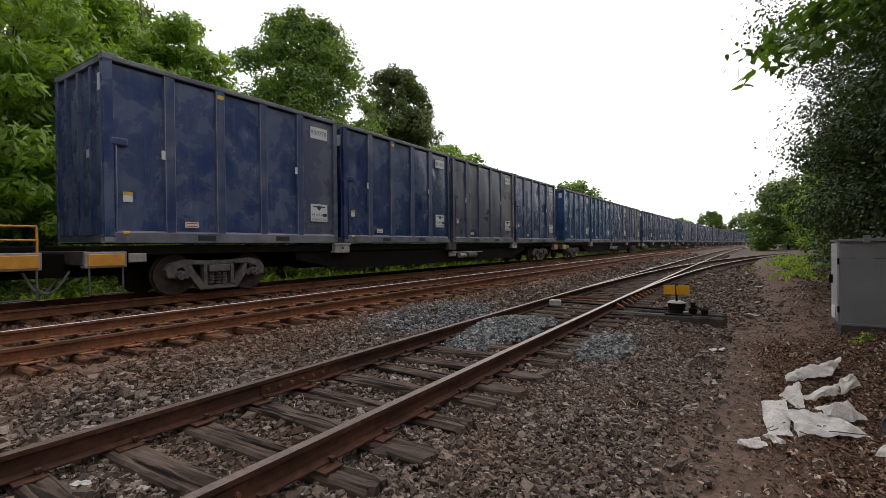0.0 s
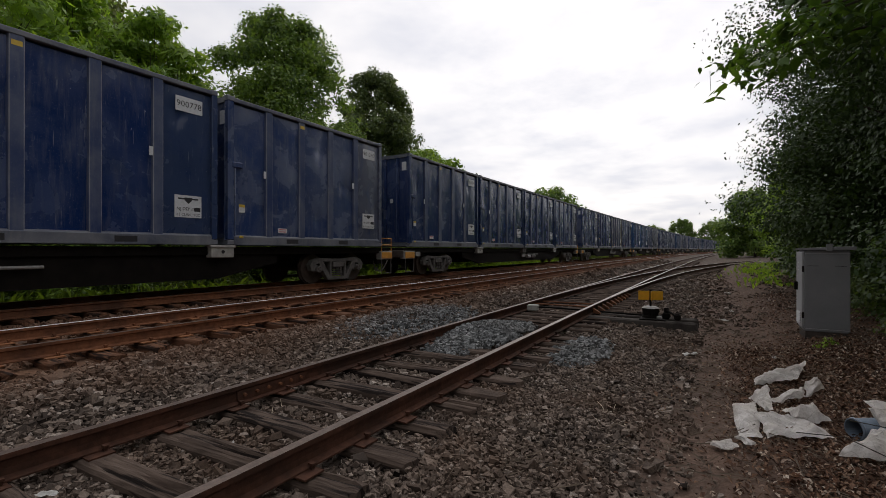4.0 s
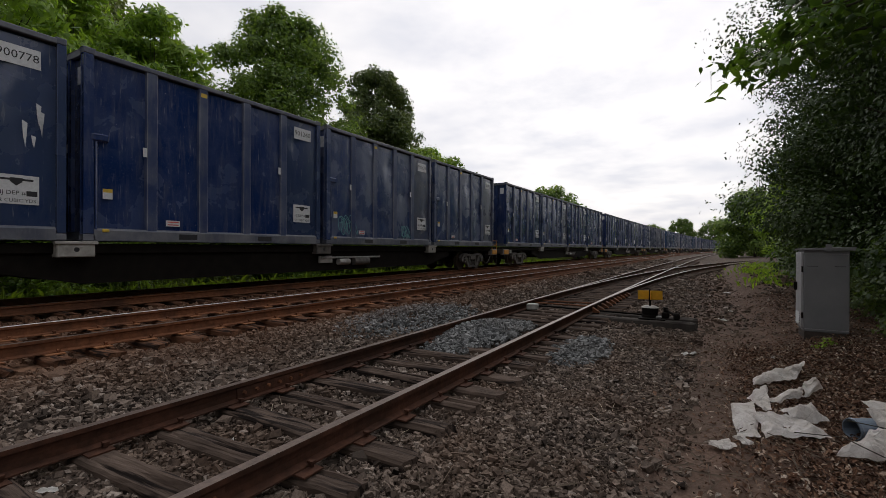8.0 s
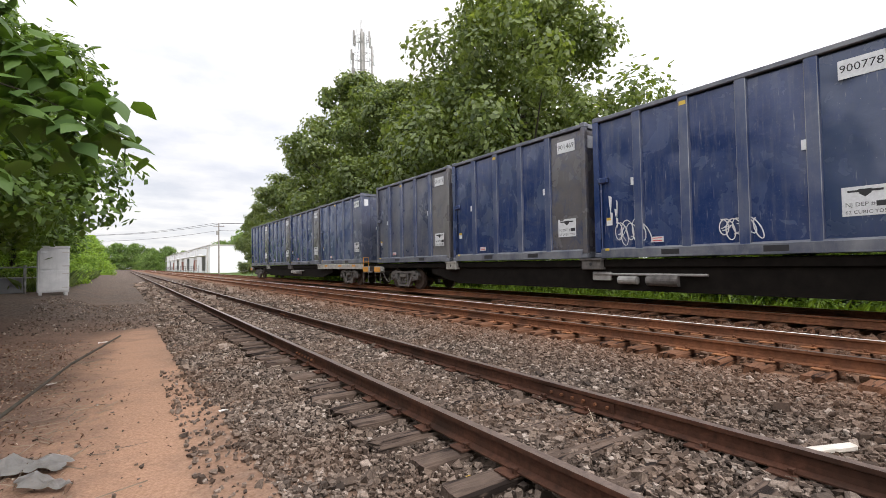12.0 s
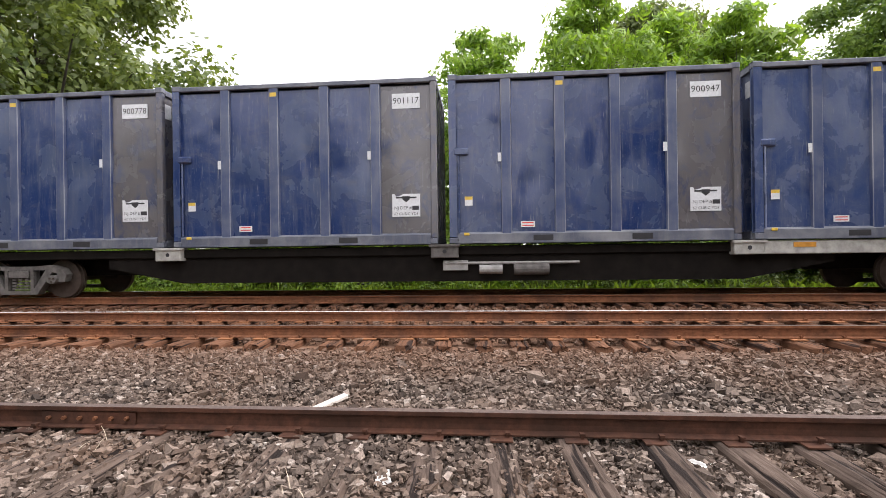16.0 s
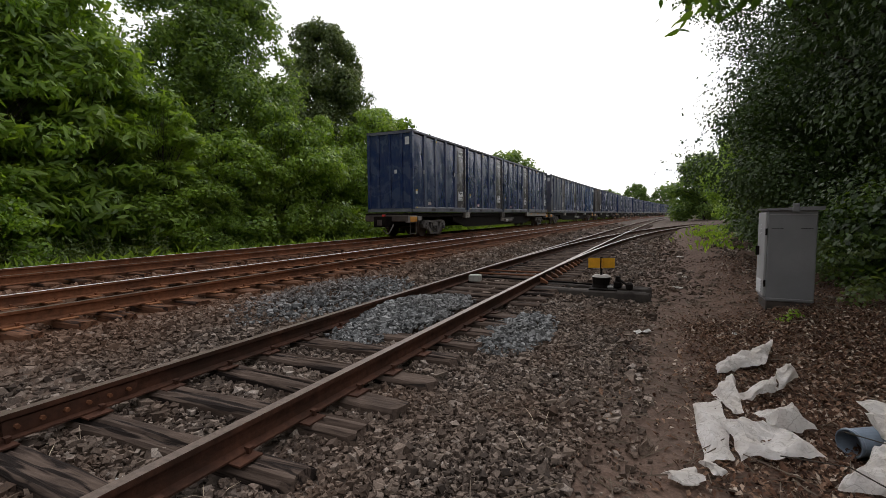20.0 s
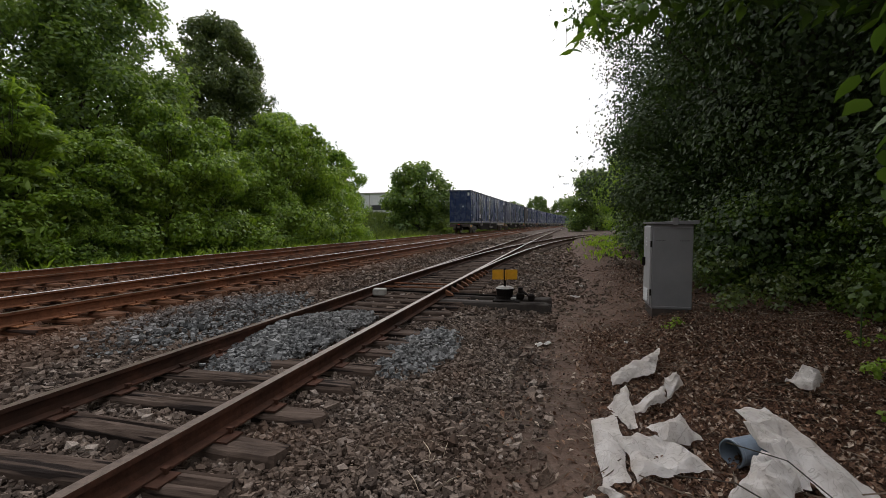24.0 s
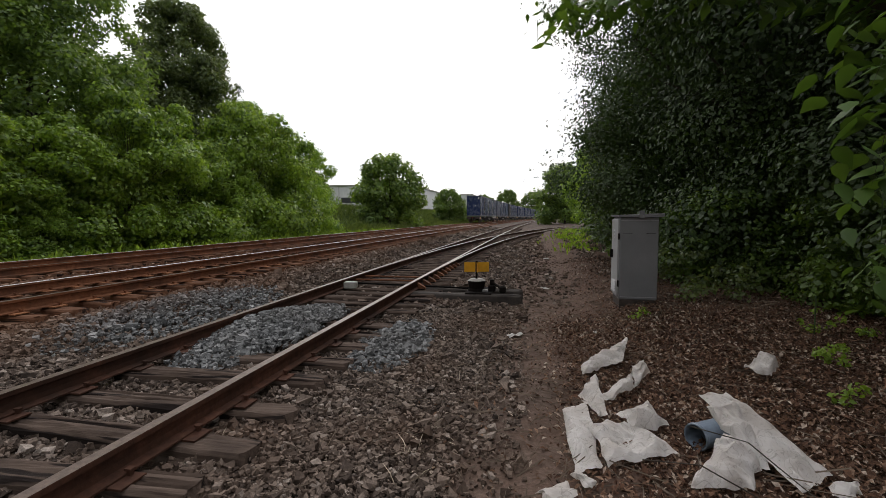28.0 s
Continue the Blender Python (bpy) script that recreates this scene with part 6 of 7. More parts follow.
M_PAPER = plain("scuffed_white_paper", (0.66, 0.65, 0.62), 0.7, 0.0, 0.2, 15)
for label, x, y, w, d, h, turn in (("crumpled white paper on the gravel", -0.12, 7.85, 0.20, 0.13, 0.08, 20), ("white paper scrap between the rails", -3.2, 2.30, 0.10, 0.06, 0.03, 60),
                                   ("white scrap beside the siding rail", -3.45, 1.25, 0.13, 0.07, 0.04, 30), ("white scrap beside the siding rail", -2.7, 2.9, 0.07, 0.05, 0.03, 0),
                                   ("pale litter beside the path", 0.42, 12.2, 0.22, 0.15, 0.06, 0), ("pale litter beside the path", 0.65, 14.0, 0.18, 0.12, 0.05, 40),
                                   ("pale litter beside the path", 0.75, 19.5, 0.25, 0.2, 0.07, 80), ("white litter on the ballast", -5.9, -1.0, 0.08, 0.05, 0.03, 10),
                                   ("grey flat scrap between the rails", -3.1, -0.9, 0.20, 0.10, 0.02, 15), ("white scrap on the path", -0.87, -6.1, 0.10, 0.05, 0.03, 10),
                                   ("pale litter on the soil", 0.9, -9.0, 0.14, 0.09, 0.03, 50), ("pale litter on the soil", 0.4, -13.0, 0.2, 0.1, 0.04, 0),
                                   ("white scrap on the leaves", 1.1, 7.4, 0.16, 0.10, 0.05, 30), ("white scrap on the leaves", 0.95, 8.2, 0.09, 0.06, 0.04, 70)):
    scrap(label, x, y, w, d, h, turn, M_PAPER)
scrap("orange-brown leaf clump by the rail", -2.02, -3.05, 0.16, 0.12, 0.10, 10, M_YELLOW)
tagged(part("wood_offcut", box(bmesh.new(), -0.04, 0.04, -0.24, 0.24, 0, 0.05, 0.012), plain("pale_wood", (0.55, 0.50, 0.44), 0.8), at=pose(-4.55, -1.75, rough_z(-4.55, -1.75) + 0.02, 4, 0, 58)), "pale wooden offcut on the ballast", "wood")
tagged(part("pale_block", box(bmesh.new(), -0.13, 0.13, -0.09, 0.09, 0, 0.14, 0.02), M_PEDESTAL, at=pose(-3.48, 10.5, 0.02, 0, 0, 8)), "pale concrete block beside the switch point", "block")


def branch(points, r, label):
    bm = bmesh.new()
    for a, b in zip(points, points[1:]):
        tube(bm, a, b, r, r * 0.8, 6)
    tagged(part("fallen_branch", bm, M_BARK), label, "branch")


branch([(1.3, -5.2, -0.1), (1.1, -6.6, 0.02), (0.7, -9.5, 0.05), (0.1, -13.0, 0.0)], 0.02, "thin bare fallen branch on the soil")
branch([(0.72, 4.62, 0.0), (1.0, 4.5, 0.06), (1.25, 4.22, 0.02)], 0.004, "thin bare twig over the torn sheets")
branch([(1.15, 5.1, 0.02), (1.35, 4.75, 0.10), (1.5, 4.3, 0.02)], 0.004, "thin dark twig over the torn sheets")

# ---- the far ends of the place ----


def west_cabinet():
    c = thing("equipment_cabinet", "tall silver equipment cabinet on short feet beside the path", "cabinet", at=pose(2.72, -28.2, base_z(2.7, -28.2), 0, 0, 8))
    for x in (-0.45, 0.45):
        for y in (-0.35, 0.35):
            part("foot", box(bmesh.new(), x - 0.06, x + 0.06, y - 0.06, y + 0.06, -0.1, 0.12, 0.01), M_CABINET_LIGHT, c)
    part("body", box(bmesh.new(), -0.56, 0.56, -0.45, 0.45, 0.12, 2.15, 0.015), M_CABINET_LIGHT, c)
    part("cap", prism(bmesh.new(), [(-0.60, 2.15), (0.60, 2.15), (0.56, 2.24), (-0.56, 2.24)], "y", -0.49, 0.49), M_CABINET_LIGHT, c)
    for k, z in enumerate((0.20, 1.18)):
        d = part("door", box(bmesh.new(), -0.52, 0.50, 0.45, 0.475, z, z + 0.90, 0.006), M_CABINET_LIGHT, c)
        for zz in (z + 0.12, z + 0.75):
            part("hinge_bar", box(bmesh.new(), -0.58, -0.30, 0.475, 0.49, zz, zz + 0.04), M_PEDESTAL, d)
    part("label_plate", box(bmesh.new(), 0.22, 0.44, 0.475, 0.482, 1.92, 2.02), M_WHITE, c)
    part("lifting_eye", tube(bmesh.new(), (0.0, 0.0, 2.23), (0.0, 0.0, 2.32), 0.05, n=10), M_CABINET_LIGHT, c)


def west_gate():
    g = thing("metal_gate", "weathered metal gate with a grey panel beside the cabinet", "gate", at=pose(4.55, -30.0, base_z(4.5, -30.0), 0, 0, 6))
    for x in (-1.6, -0.62, 0.62):
        part("post", tube(bmesh.new(), (x, 0, -0.2), (x, 0, 1.35), 0.055, n=10), M_PIPE, g)
    for z in (0.75, 1.25):
        part("bar", tube(bmesh.new(), (-1.6, 0, z), (0.62, 0, z), 0.035, n=8), M_PIPE, g)
    part("panel", box(bmesh.new(), -0.55, 0.55, -0.02, 0.02, 0.02, 0.78, 0.008), M_CABINET, g, "grey steel panel")


def warehouse():
    """Long white flat-roofed building beyond the tracks."""
    x0, x1, y0, y1, h = -33.0, -22.0, -330.0, -158.0, 8.2
    b = thing("warehouse", "long white flat-roofed building beyond the tracks", "building")
    part("wall", box(bmesh.new(), x0, x1, y0, y1, -0.6, h), M_WALL, b)
    part("roof", box(bmesh.new(), x0 - 0.2, x1 + 0.2, y0 - 0.2, y1 + 0.2, h, h + 0.35, 0.05), M_PEDESTAL, b)
    for k in range(7):
        y = y1 - 10 - k * 22
        part("dock_opening" if k % 2 == 0 else "brick_panel", box(bmesh.new(), x1, x1 + 0.06, y - 8, y, 0.4, 5.0 if k % 2 == 0 else 4.2), M_DARK_GLASS if k % 2 == 0 else M_BRICK, b)
        part("canopy", box(bmesh.new(), x1, x1 + 2.2, y - 9, y + 1, 5.2, 5.6, 0.05), M_WALL, b)
    f = thing("fence", "low dark fence before the white building", "fence")
    for k in range(24):
        part("post", box(bmesh.new(), -19.05, -18.95, -160 - k * 6 - 0.05, -160 - k * 6 + 0.05, -0.3, 2.1), M_DIRTY, f)
    for z in (0.4, 1.1, 1.9):
        part("rail", box(bmesh.new(), -19.03, -18.97, -300, -160, z, z + 0.08), M_DIRTY, f)


M_DARK_GLASS = plain("dark_opening", (0.03, 0.032, 0.035), 0.4)
M_BRICK = plain("red_brick_panel", (0.26, 0.10, 0.075), 0.85)


def east_building():
    b = thing("industrial_building", "pale grey industrial building behind the grassy bank", "building")
    part("wall", box(bmesh.new(), -75.0, -30.0, 118.0, 160.0, 0.0, 9.6), M_WALL, b)
    part("roof", box(bmesh.new(), -75.3, -29.7, 117.7, 160.3, 9.6, 10.0, 0.05), M_PEDESTAL, b)
    for k in range(8):
        part("panel_joint", box(bmesh.new(), -72.0 + k * 5.6, -71.85 + k * 5.6, 117.93, 118.0, 0.0, 9.6), M_PEDESTAL, b)
    for k in range(3):
        part("window_band", box(bmesh.new(), -60 + k * 11, -55 + k * 11, 117.94, 118.0, 5.2, 6.6), M_DARK_GLASS, b)
    c = thing("industrial_building", "distant pale block behind the train", "building")
    part("wall", box(bmesh.new(), -32.0, -26.5, 225.0, 245.0, 0.0, 12.2), M_WALL, c)
    part("roof", box(bmesh.new(), -32.3, -26.2, 224.7, 245.3, 12.2, 12.6, 0.05), M_PEDESTAL, c)


def utility_pole(x, y, h, label="tall grey utility pole with a crossarm"):
    p = thing("utility_pole", label, "pole", at=pose(x, y, base_z(x, y)))
    part("pole", tube(bmesh.new(), (0, 0, -0.5), (0, 0, h), 0.17, 0.11, 10), M_POLE, p)
    part("crossarm", box(bmesh.new(), -1.1, 1.1, -0.06, 0.06, h - 0.75, h - 0.6, 0.01), M_POLE, p)
    for u in (-0.95, -0.45, 0.45, 0.95):
        part("insulator", tube(bmesh.new(), (u, 0, h - 0.6), (u, 0, h - 0.42), 0.045, 0.03, 8), M_PEDESTAL, p)
    part("transformer", tube(bmesh.new(), (0.32, 0, h - 2.6), (0.32, 0, h - 1.7), 0.22, n=12), M_PIPE, p)


M_POLE = plain("weathered_pole_wood", (0.20, 0.18, 0.16), 0.9, 0.0, 0.3, 3)


def lamp_post(x, y):
    p = thing("street_lamp", "grey street lamp with a curved arm", "street lamp", at=pose(x, y, base_z(x, y)), group="lamps along the platform")
    part("pole", tube(bmesh.new(), (0, 0, -0.3), (0, 0, 7.5), 0.11, 0.07, 8), M_PEDESTAL, p)
    bm, prev = bmesh.new(), Vector((0, 0, 6.8))
    for i in range(1, 6):
        u = i / 5
        q = Vector((-2.6 * u, 0.6 * u, 6.8 + 0.9 * math.sin(u * 1.5)))
        tube(bm, prev, q, 0.05, n=6)
        prev = q
    part("arm", bm, M_PEDESTAL, p)
    part("lamp_head", box(bmesh.new(), -3.2, -2.5, 0.4, 0.75, 7.55, 7.72, 0.04), M_PEDESTAL, p)


def wire(a, b, sag, parent):
    """One hanging wire as a single thin tube."""
    bm, rings, n = bmesh.new(), [], 14
    a, b = Vector(a), Vector(b)
    side = (b - a).cross(Vector((0, 0, 1))).normalized()
    for i in range(n + 1):
        u = i / n
        q = a.lerp(b, u) - Vector((0, 0, sag * 4 * u * (1 - u)))
        rings.append([bm.verts.new(q + side * (0.035 * math.cos(k * math.tau / 5)) + Vector((0, 0, 0.035 * math.sin(k * math.tau / 5)))) for k in range(5)])
    for r0, r1 in zip(rings, rings[1:]):
        for k in range(5):
            bm.faces.new((r0[k], r0[(k + 1) % 5], r1[(k + 1) % 5], r1[k]))
    part("wire", bm, M_INK, parent)


def cell_tower():
    """Tall mast with crowded aerials on three platforms, behind the oak."""
    t = thing("radio_mast", "tall grey radio mast crowded with white aerials behind the trees", "radio mast", at=pose(-25.6, -55.0, 0))
    part("mast", tube(bmesh.new(), (0, 0, -0.5), (0, 0, 32.0), 0.55, 0.30, 12), M_PIPE, t)
    rnd2 = random.Random(3)
    for z, r in ((31.2, 1.15), (28.8, 1.5), (26.6, 1.4)):
        p = new("platform")
        p.parent = t
        bm = bmesh.new()
        for i in range(12):
            a, b = i * math.tau / 12, (i + 1) * math.tau / 12
            tube(bm, (r * math.cos(a), r * math.sin(a), z), (r * math.cos(b), r * math.sin(b), z), 0.05, n=5)
            if i % 3 == 0:
                tube(bm, (0, 0, z), (r * math.cos(a), r * math.sin(a), z), 0.05, n=5)
        part("ring", bm, M_PIPE, p)
        for i in range(12):
            a = i * math.tau / 12 + rnd2.uniform(-0.1, 0.1)
            x, y, hh = r * math.cos(a), r * math.sin(a), rnd2.uniform(0.7, 1.15)
            part("aerial", box(bmesh.new(), x - 0.10, x + 0.10, y - 0.08, y + 0.08, z - hh, z + hh, 0.02), M_WHITE if i % 2 else M_PIPE, p)
    for k in range(4):
        part("whip_aerial", tube(bmesh.new(), (0.2 * k - 0.3, 0.1, 31.5), (0.2 * k - 0.3, 0.1, 33.0 + 0.4 * k), 0.03, n=5), M_PIPE, t)


west_cabinet()
west_gate()
warehouse()
east_building()
utility_pole(-17.3, -112.0, 11.5)
utility_pole(16.0, -170.0, 12.0, "grey utility pole half hidden by trees")
for k in range(7):
    lamp_post(-18.2, -135.0 - k * 24)
cell_tower()
wires = thing("overhead_wires", "thin dark overhead wires between the poles", "wires")
for dz, dx in ((0.0, -0.9), (0.0, 0.9), (-1.6, 0.0)):
    wire((-17.3 + dx, -112.0, 11.2 + dz), (16.0 + dx, -170.0, 11.6 + dz), 1.2, wires)
    wire((-17.3 + dx, -112.0, 11.2 + dz), (-40.0 + dx, -60.0, 11.0 + dz), 1.0, wires)

# ---- planting ----
rnd = random.Random(11)


def row(protos, spots, lo=0.85, hi=1.15):
    for i, (x, y, s) in enumerate(spots):
        place(protos[i % len(protos)], x, y, s * rnd.uniform(0.95, 1.05), rnd.uniform(0, 360), s * rnd.uniform(lo, hi))


# behind the tracks, ahead
place(T_TOWER, -23.7, 20.3, 1.03, 0, 0.99)
place(T_DARK, -26.4, 33.4, 1.10, 30, 1.10)
place(T_OAK, -30.0, 11.0, 0.62, 20, 0.86)
row([T_PLUME], [(-19.0, 4.6, 0.80), (-21.5, 8.5, 0.85), (-19.2, 10.2, 0.78), (-22.0, 13.0, 0.72), (-18.8, 0.0, 0.72), (-28.0, 14.0, 0.78)])
row([T_ROUND], [(-19.6, -4.5, 0.70), (-30.0, 26.0, 0.85), (-21.0, 28.5, 0.60), (-20.5, 33.0, 0.75), (-18.7, 38.6, 0.66)])
row([T_AIL], [(-18.2, 8.0, 1.0), (-18.3, 10.6, 0.98), (-17.4, 13.0, 0.8), (-17.8, 6.6, 0.85), (-17.2, -3.0, 0.86), (-17.6, -6.0, 0.84), (-17.3, -8.8, 0.86)])
row([T_MAPLE], [(-18.3, 13.4, 0.78), (-18.4, 16.4, 0.92), (-17.7, 19.6, 0.95), (-18.2, 22.9, 1.0), (-17.9, 29.4, 1.25)])
row([T_CONE], [(-20.2, 22.4, 1.0), (-19.9, 25.6, 0.97)])
row([T_BUSH_DARK, T_BUSH], [(-16.6, 6.4, 0.80), (-16.9, 26.2, 0.85), (-17.0, 33.6, 1.0), (-16.6, 15.0, 0.45), (-16.4, 24.2, 0.42), (-18.6, 36.5, 1.1), (-21.2, 41, 1.0)])
row([T_BUSH], [(-16.4, 3.0, 0.55), (-16.6, -1.2, 0.7), (-16.5, -5.0, 0.75), (-16.8, -9.0, 0.75), (-16.5, -13.0, 0.8), (-17, -17, 0.9), (-17, -22, 1.0)])
# the big oak and the wood behind the tracks, the other way
place(T_OAK, -22.5, -23.0, 1.0, 60, 1.02)
place(T_OAK, -24.0, -33.0, 0.9, 140, 0.92)
row([T_WEST], [(-21.0, -29.0, 1.5), (-20.5, -36.0, 1.6), (-19.8, -44.0, 1.6), (-19.0, -55.0, 1.45), (-18.6, -67.0, 1.2), (-18.6, -80.0, 0.9)])
row([T_BUSH_DARK], [(-17.5, -28, 1.2), (-17.6, -34, 1.3), (-17.6, -41, 1.3), (-17.8, -50, 1.4), (-18, -60, 1.5)])
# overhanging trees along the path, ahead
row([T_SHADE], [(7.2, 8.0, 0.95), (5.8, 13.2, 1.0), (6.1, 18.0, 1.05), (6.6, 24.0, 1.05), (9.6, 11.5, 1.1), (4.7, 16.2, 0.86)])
row([T_ROUND], [(9.2, 31.0, 0.95), (10.5, 40.0, 0.95), (12.0, 52.0, 1.05)])
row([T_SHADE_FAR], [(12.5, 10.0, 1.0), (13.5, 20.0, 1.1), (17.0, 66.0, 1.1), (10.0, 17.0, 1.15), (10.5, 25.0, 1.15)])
row([T_BUSH_SHADE], [(4.9, 12.6, 0.72), (4.6, 16.5, 0.75), (5.2, 21.0, 0.9), (6.0, 27.0, 1.0), (7.2, 35.0, 1.1), (9.8, 46.0, 1.2), (5.6, 9.2, 0.55), (13.5, 58.0, 1.3)])
row([T_ROUND], [(6.9, 45.0, 0.72), (7.6, 54.0, 0.80), (9.6, 64.0, 0.85), (7.4, 36.0, 0.55)])
row([T_FAR], [(6.6, 86.0, 1.1), (9.5, 98.0, 1.0), (13.0, 108.0, 1.1), (13.5, 130.0, 1.2), (19.0, 152.0, 1.3), (28.0, 180.0, 1.4), (40.0, 215.0, 1.6), (19, 92, 1.2)])
# along the path, the other way
row([T_SHADE_FAR], [(6.4, -12.0, 0.62), (7.5, -19.0, 0.7), (7.6, -34.0, 0.72), (9.5, -26.0, 0.75), (8.0, -45.0, 0.8), (8.5, -60.0, 0.8), (9.0, -78.0, 0.85), (8.6, -4.0, 0.35), (9.5, 2.0, 0.35)])
row([T_BUSH, T_BUSH_DARK], [(4.8, -33.0, 0.65), (5.2, -40.0, 0.8), (5.4, -48.0, 0.9), (5.6, -58.0, 0.95), (5.8, -70.0, 1.0), (6.0, -86.0, 1.1), (6.4, -110, 1.4), (6.8, -140, 1.6)])
place(T_OVER, 3.9, -15.0, 1.0, 0)
row([T_OVER], [(4.6, -20.5, 0.95), (5.0, -9.5, 0.9), (5.6, -27.0, 1.1), (5.2, -36.0, 0.95)])
# far trees
place(T_FAR, -17.5, 59.0, 1.0, 40, 0.92)
row([T_FAR], [(-13.5, 108.0, 0.45), (-16.0, 96.0, 0.75), (-16.0, 135.0, 0.5), (-13.0, 165.0, 0.7), (-6.0, 215.0, 0.5), (-1.0, 238.0, 0.5), (5.0, 260.0, 0.55), (12.0, 275.0, 0.6), (22.0, 300.0, 0.8), (-30.0, 62.0, 0.6), (-23.0, 83.0, 0.55)])
for i in range(26):
    y = -150 - i * 16
    place(T_FAR, -34 - rnd.uniform(0, 25) - i * 1.2, y, rnd.uniform(1.4, 2.0), rnd.uniform(0, 360))
for i in range(10):
    place(T_FAR, -14.5 - rnd.uniform(0, 3), -350 - i * 24, rnd.uniform(1.0, 1.4), rnd.uniform(0, 360))
for i in range(16):
    place(T_FAR, -130 + i * 17, -640 - rnd.uniform(0, 30), rnd.uniform(2.2, 3.0), rnd.uniform(0, 360))
for i in range(16):
    place(T_FAR, -150 + i * 22, 420 + rnd.uniform(0, 30), rnd.uniform(1.6, 2.4), rnd.uniform(0, 360))
# boughs over the camera's way
CATALPA_A = catalpa("catalpa_tree", "catalpa with large heart-shaped leaves and hanging pods", [(-3.9, 2.0, 4.2), (-3.6, 2.4, 4.5), (-3.4, 1.6, 4.8), (-3.2, 0.6, 5.2), (-3.0, 1.4, 5.4), (-2.6, 3.4, 5.4), (-1.9, -0.6, 3.6), (-2.2, -1.5, 2.3), (-2.1, -1.4, 1.7), (-2.4, 1.6, 5.6), (1.5, 1.5, 5.0), (-2.0, -1.3, 1.0), (-1.2, -1.2, 2.9), (-4.1, 3.6, 5.0), (-3.9, 4.0, 5.2)], 31)
CATALPA_A.matrix_basis = pose(4.3, 6.6, base_z(4.3, 6.6))
CATALPA_B = catalpa("catalpa_tree", "catalpa bough with large drooping green leaves over the path", [(-4.5, 0.5, 3.0), (-4.4, 0.2, 3.3), (-4.2, 0.3, 2.8), (-4.0, 0.3, 3.6), (-3.5, -0.6, 4.2), (-3.6, 0.8, 2.5), (-3.4, 0.0, 2.9), (-3.0, 0.2, 1.9), (-2.5, 1.0, 4.6), (-3.6, 0.4, 4.0), (-3.2, 0.5, 3.4), (-3.8, 0.6, 4.6), (-2.6, 0.4, 2.6), (-1.5, 1.0, 3.0)], 32, leaf=1.55)
CATALPA_B.matrix_basis = pose(4.6, -6.6, base_z(4.6, -6.6))


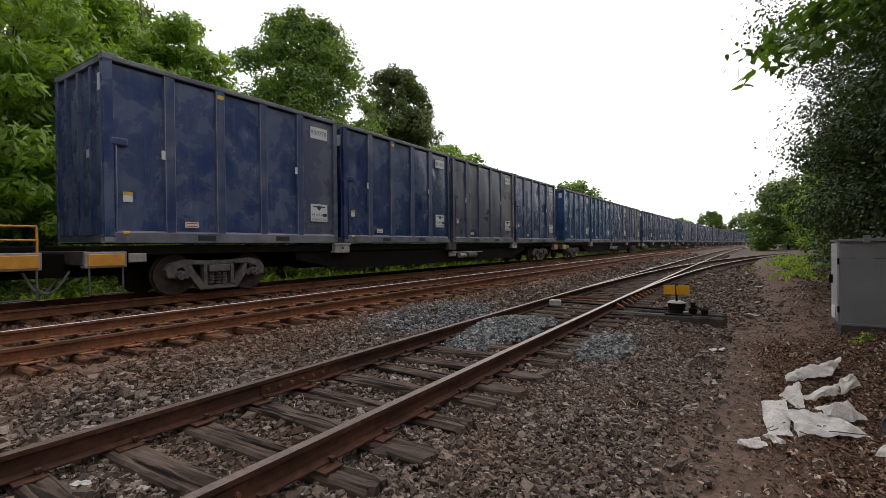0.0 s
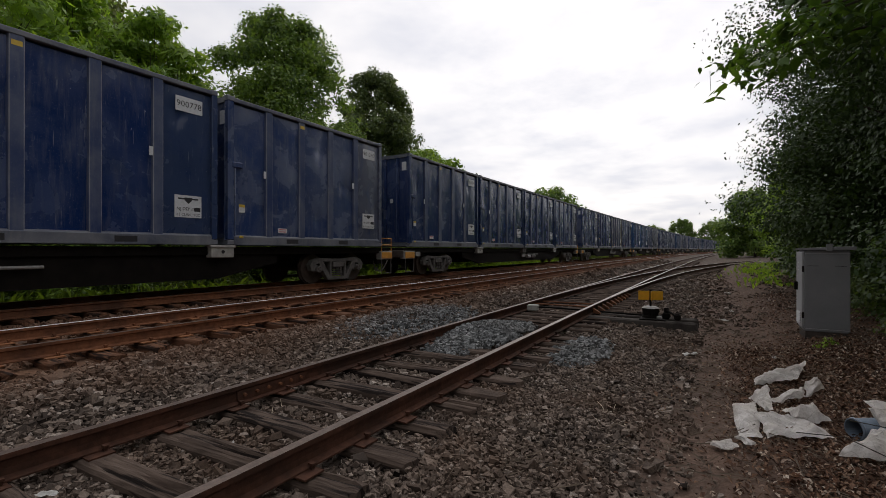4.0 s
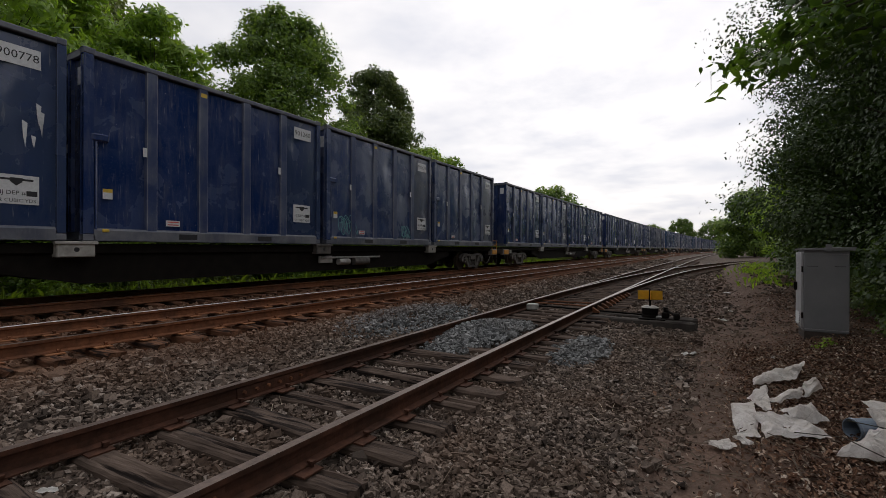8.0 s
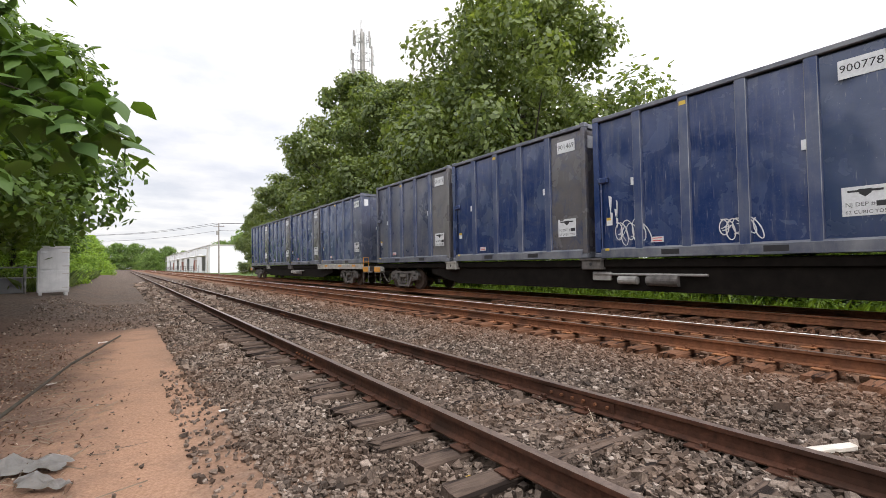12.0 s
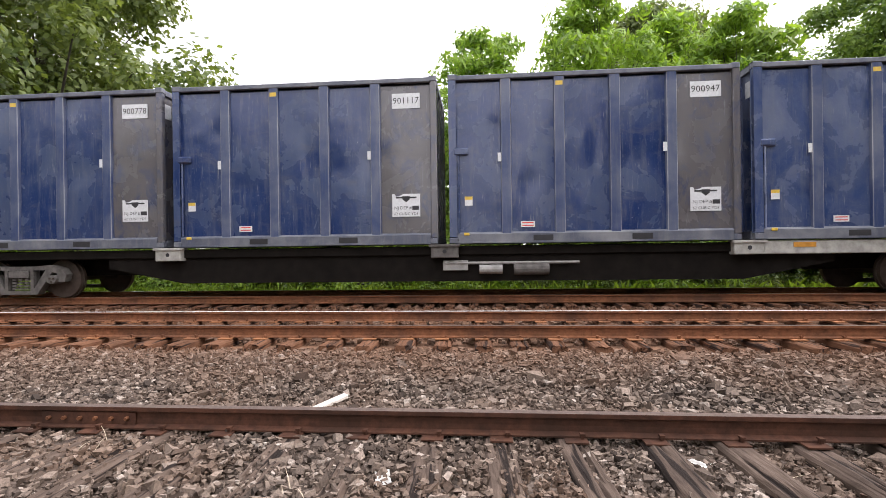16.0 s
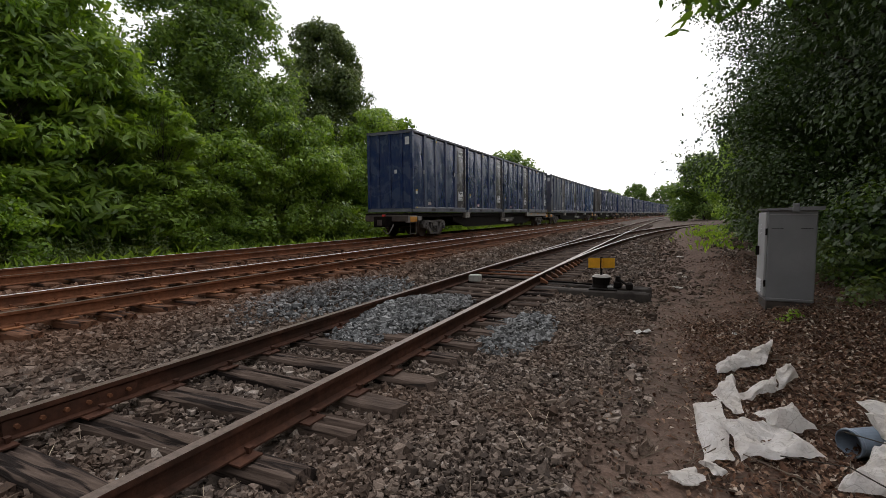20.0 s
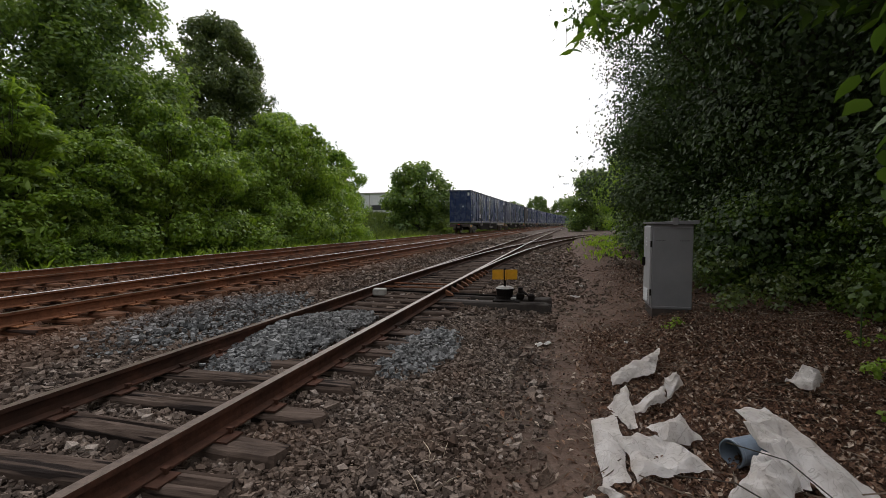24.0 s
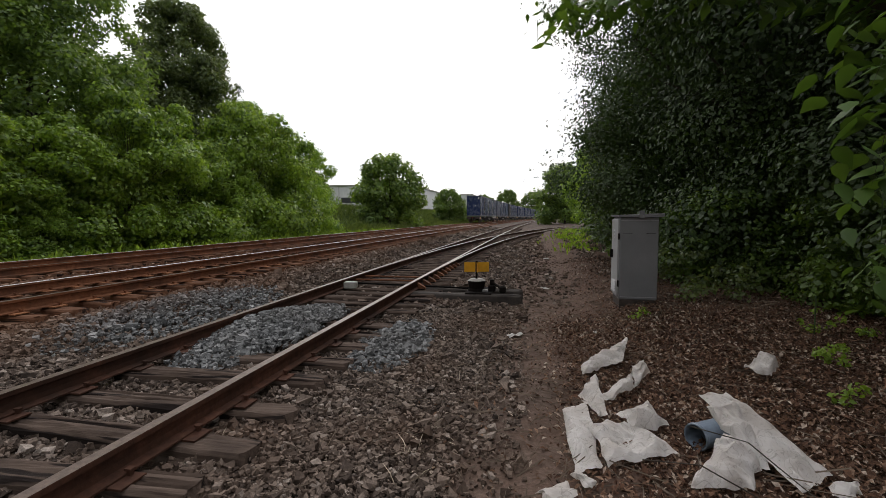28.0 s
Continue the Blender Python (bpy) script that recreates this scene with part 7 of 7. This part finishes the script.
def verge():
    """Bright low weeds along the far track, grass on the bank, tufts by the path."""
    rng = np.random.default_rng(9)
    def tufts(name, label, x, y, hgt, material, wid):
        n = len(x)
        z = np.array([base_z(a, b) for a, b in zip(x, y)])
        a = rng.uniform(0, math.tau, n)
        h = hgt * rng.uniform(0.4, 1.2, n)
        lean = rng.normal(0, 0.35, (n, 2)) * h[:, None]
        s = np.stack([-np.sin(a), np.cos(a), np.zeros(n)], 1) * (wid * rng.uniform(0.6, 1.3, n))[:, None]
        p = np.stack([x, y, z + h * rng.uniform(0, 0.4, n)], 1)
        mid = p + np.stack([lean[:, 0] * 0.4, lean[:, 1] * 0.4, h * 0.55], 1)
        tip = p + np.stack([lean[:, 0], lean[:, 1], h * 0.85], 1)
        v = np.stack([p, mid + s, tip, mid - s], 1).reshape(-1, 3)
        i = np.arange(n)[:, None] * 4
        f = np.concatenate([i + np.array([[0, 1, 2]]), i + np.array([[0, 2, 3]])])
        tagged(new(name, raw_mesh(name, v, f, material)), label, "weeds", kind="stuff")
    y = rng.uniform(-30, 45, 15000)
    x = rng.uniform(-16.2, -13.2, 15000) + np.array([bend(q) for q in y])
    tufts("verge_weeds", "bright green low weeds along the far track", x, y, 0.40, M_LEAF_BRIGHT, 0.035)
    y = rng.uniform(36, 130, 16000)
    x = rng.uniform(-30, -14.0, 16000) + np.array([bend(q) for q in y]) * 0.8
    tufts("bank_grass", "tall pale green grass on the bank", x, y, 0.9, M_LEAF_GRASS, 0.06)
    cl = []
    for _ in range(260):
        a, b = rng.uniform(-17.6, -14.6), rng.uniform(1.0, 12.0)
        h = rng.uniform(0.5, 1.7) * (0.55 + 0.2 * (-14.6 - a))
        cl += [(a, b, base_z(a, b) + h * u, 0.10 + 0.16 * (1 - u), 0.2) for u in (0.2, 0.5, 0.8, 1.0)]
    tagged(new("tall_weeds", leaf_cloud("tall_weeds", cl, 15000, 0.045, M_LEAF_GRASS, 46, long=3.2)), "tall feathery weeds before the trees", "weeds", kind="stuff")
    y = np.concatenate([rng.normal(31, 2.2, 220), rng.normal(22, 1.2, 70), rng.normal(42, 3, 420)])
    x = np.concatenate([rng.normal(2.6, 0.6, 220), rng.normal(2.0, 0.3, 70), rng.normal(4.4, 0.9, 420)])
    tufts("path_weeds", "small yellow-green weeds beside the spur", x, y, 0.28, M_LEAF_BRIGHT, 0.06)
    y, x = rng.uniform(-75, -30, 5000), rng.uniform(2.6, 5.2, 5000)
    tufts("roadside_grass", "yellow-green tall grass beside the path", x, y, 0.8, M_LEAF_GRASS, 0.05)
    cl = []
    for cx, cy, r, k in ((3.1, 7.0, 0.30, 7), (4.6, 8.9, 0.45, 12), (2.7, 6.0, 0.15, 3), (3.5, 6.3, 0.3, 5), (3.6, 7.9, 0.4, 6), (1.6, 8.6, 0.15, 2)):
        for _ in range(k):
            a, b = cx + rng.normal(0, r * 0.6), cy + rng.normal(0, r * 0.6)
            cl.append((a, b, rough_z(a, b) + rng.uniform(0.05, 0.16), rng.uniform(0.05, 0.10), 0.05))
    tagged(new("ground_weeds", leaf_cloud("ground_weeds", cl, 900, 0.034, M_LEAF_BRIGHT, 45, long=1.3)), "small green weeds among the fallen leaves", "weeds", kind="stuff")
    cl = []
    for _ in range(90):
        a, b = rng.uniform(2.5, 5.0), rng.uniform(9.6, 13.5)
        cl.append((a, b, base_z(a, b) + rng.uniform(0.05, 0.25 + 0.16 * (b - 8)), rng.uniform(0.12, 0.3), rng.uniform(0.08, 0.2)))
    tagged(new("undergrowth", leaf_cloud("undergrowth", cl, 5000, 0.05, M_LEAF_DUSTY, 44)), "dark green undergrowth beside the cabinet", "shrubs", kind="stuff")


M_LEAF_GRASS = leafy("grass_blades", (0.050, 0.085, 0.022), (0.135, 0.180, 0.055), 0.6, 0.35)
verge()


# ---- what moves ----
def run(t):
    """Place of the train's rear end along the line at t seconds: it slows a little on its way."""
    return -156.85 + t * (9.5828 + t * (-0.029212 + t * (-0.0017129 + t * (9.056e-05 - 1.3647e-06 * t))))


def motions():
    for ob, off, z in TRAIN:
        rows = []
        for i in range(15):
            t = 2.0 * i
            y = run(t) + off
            rows.append((t, pose(FAR_X + bend(y), y, FAR_Z + z, 0, 0, -heading(y))))
        walk(ob, rows)
    # the wheels of the cars that pass near roll with the train
    steps_n = 440
    for ob, off, z in TRAIN:
        if not ob.name.startswith("flat_car") or off > 9.5 * CAR_PITCH:
            continue
        for bogie in ob.children:
            if not bogie.name.startswith("truck"):
                continue
            for wheel in bogie.children:
                if wheel.name.startswith("wheelset"):
                    p = wheel.location.copy()
                    walk(wheel, [(28.0 * i / steps_n, pose(p.x, p.y, p.z, -math.degrees((run(28.0 * i / steps_n) - run(0)) / WHEEL_R), 0, 0)) for i in range(steps_n + 1)])


motions()
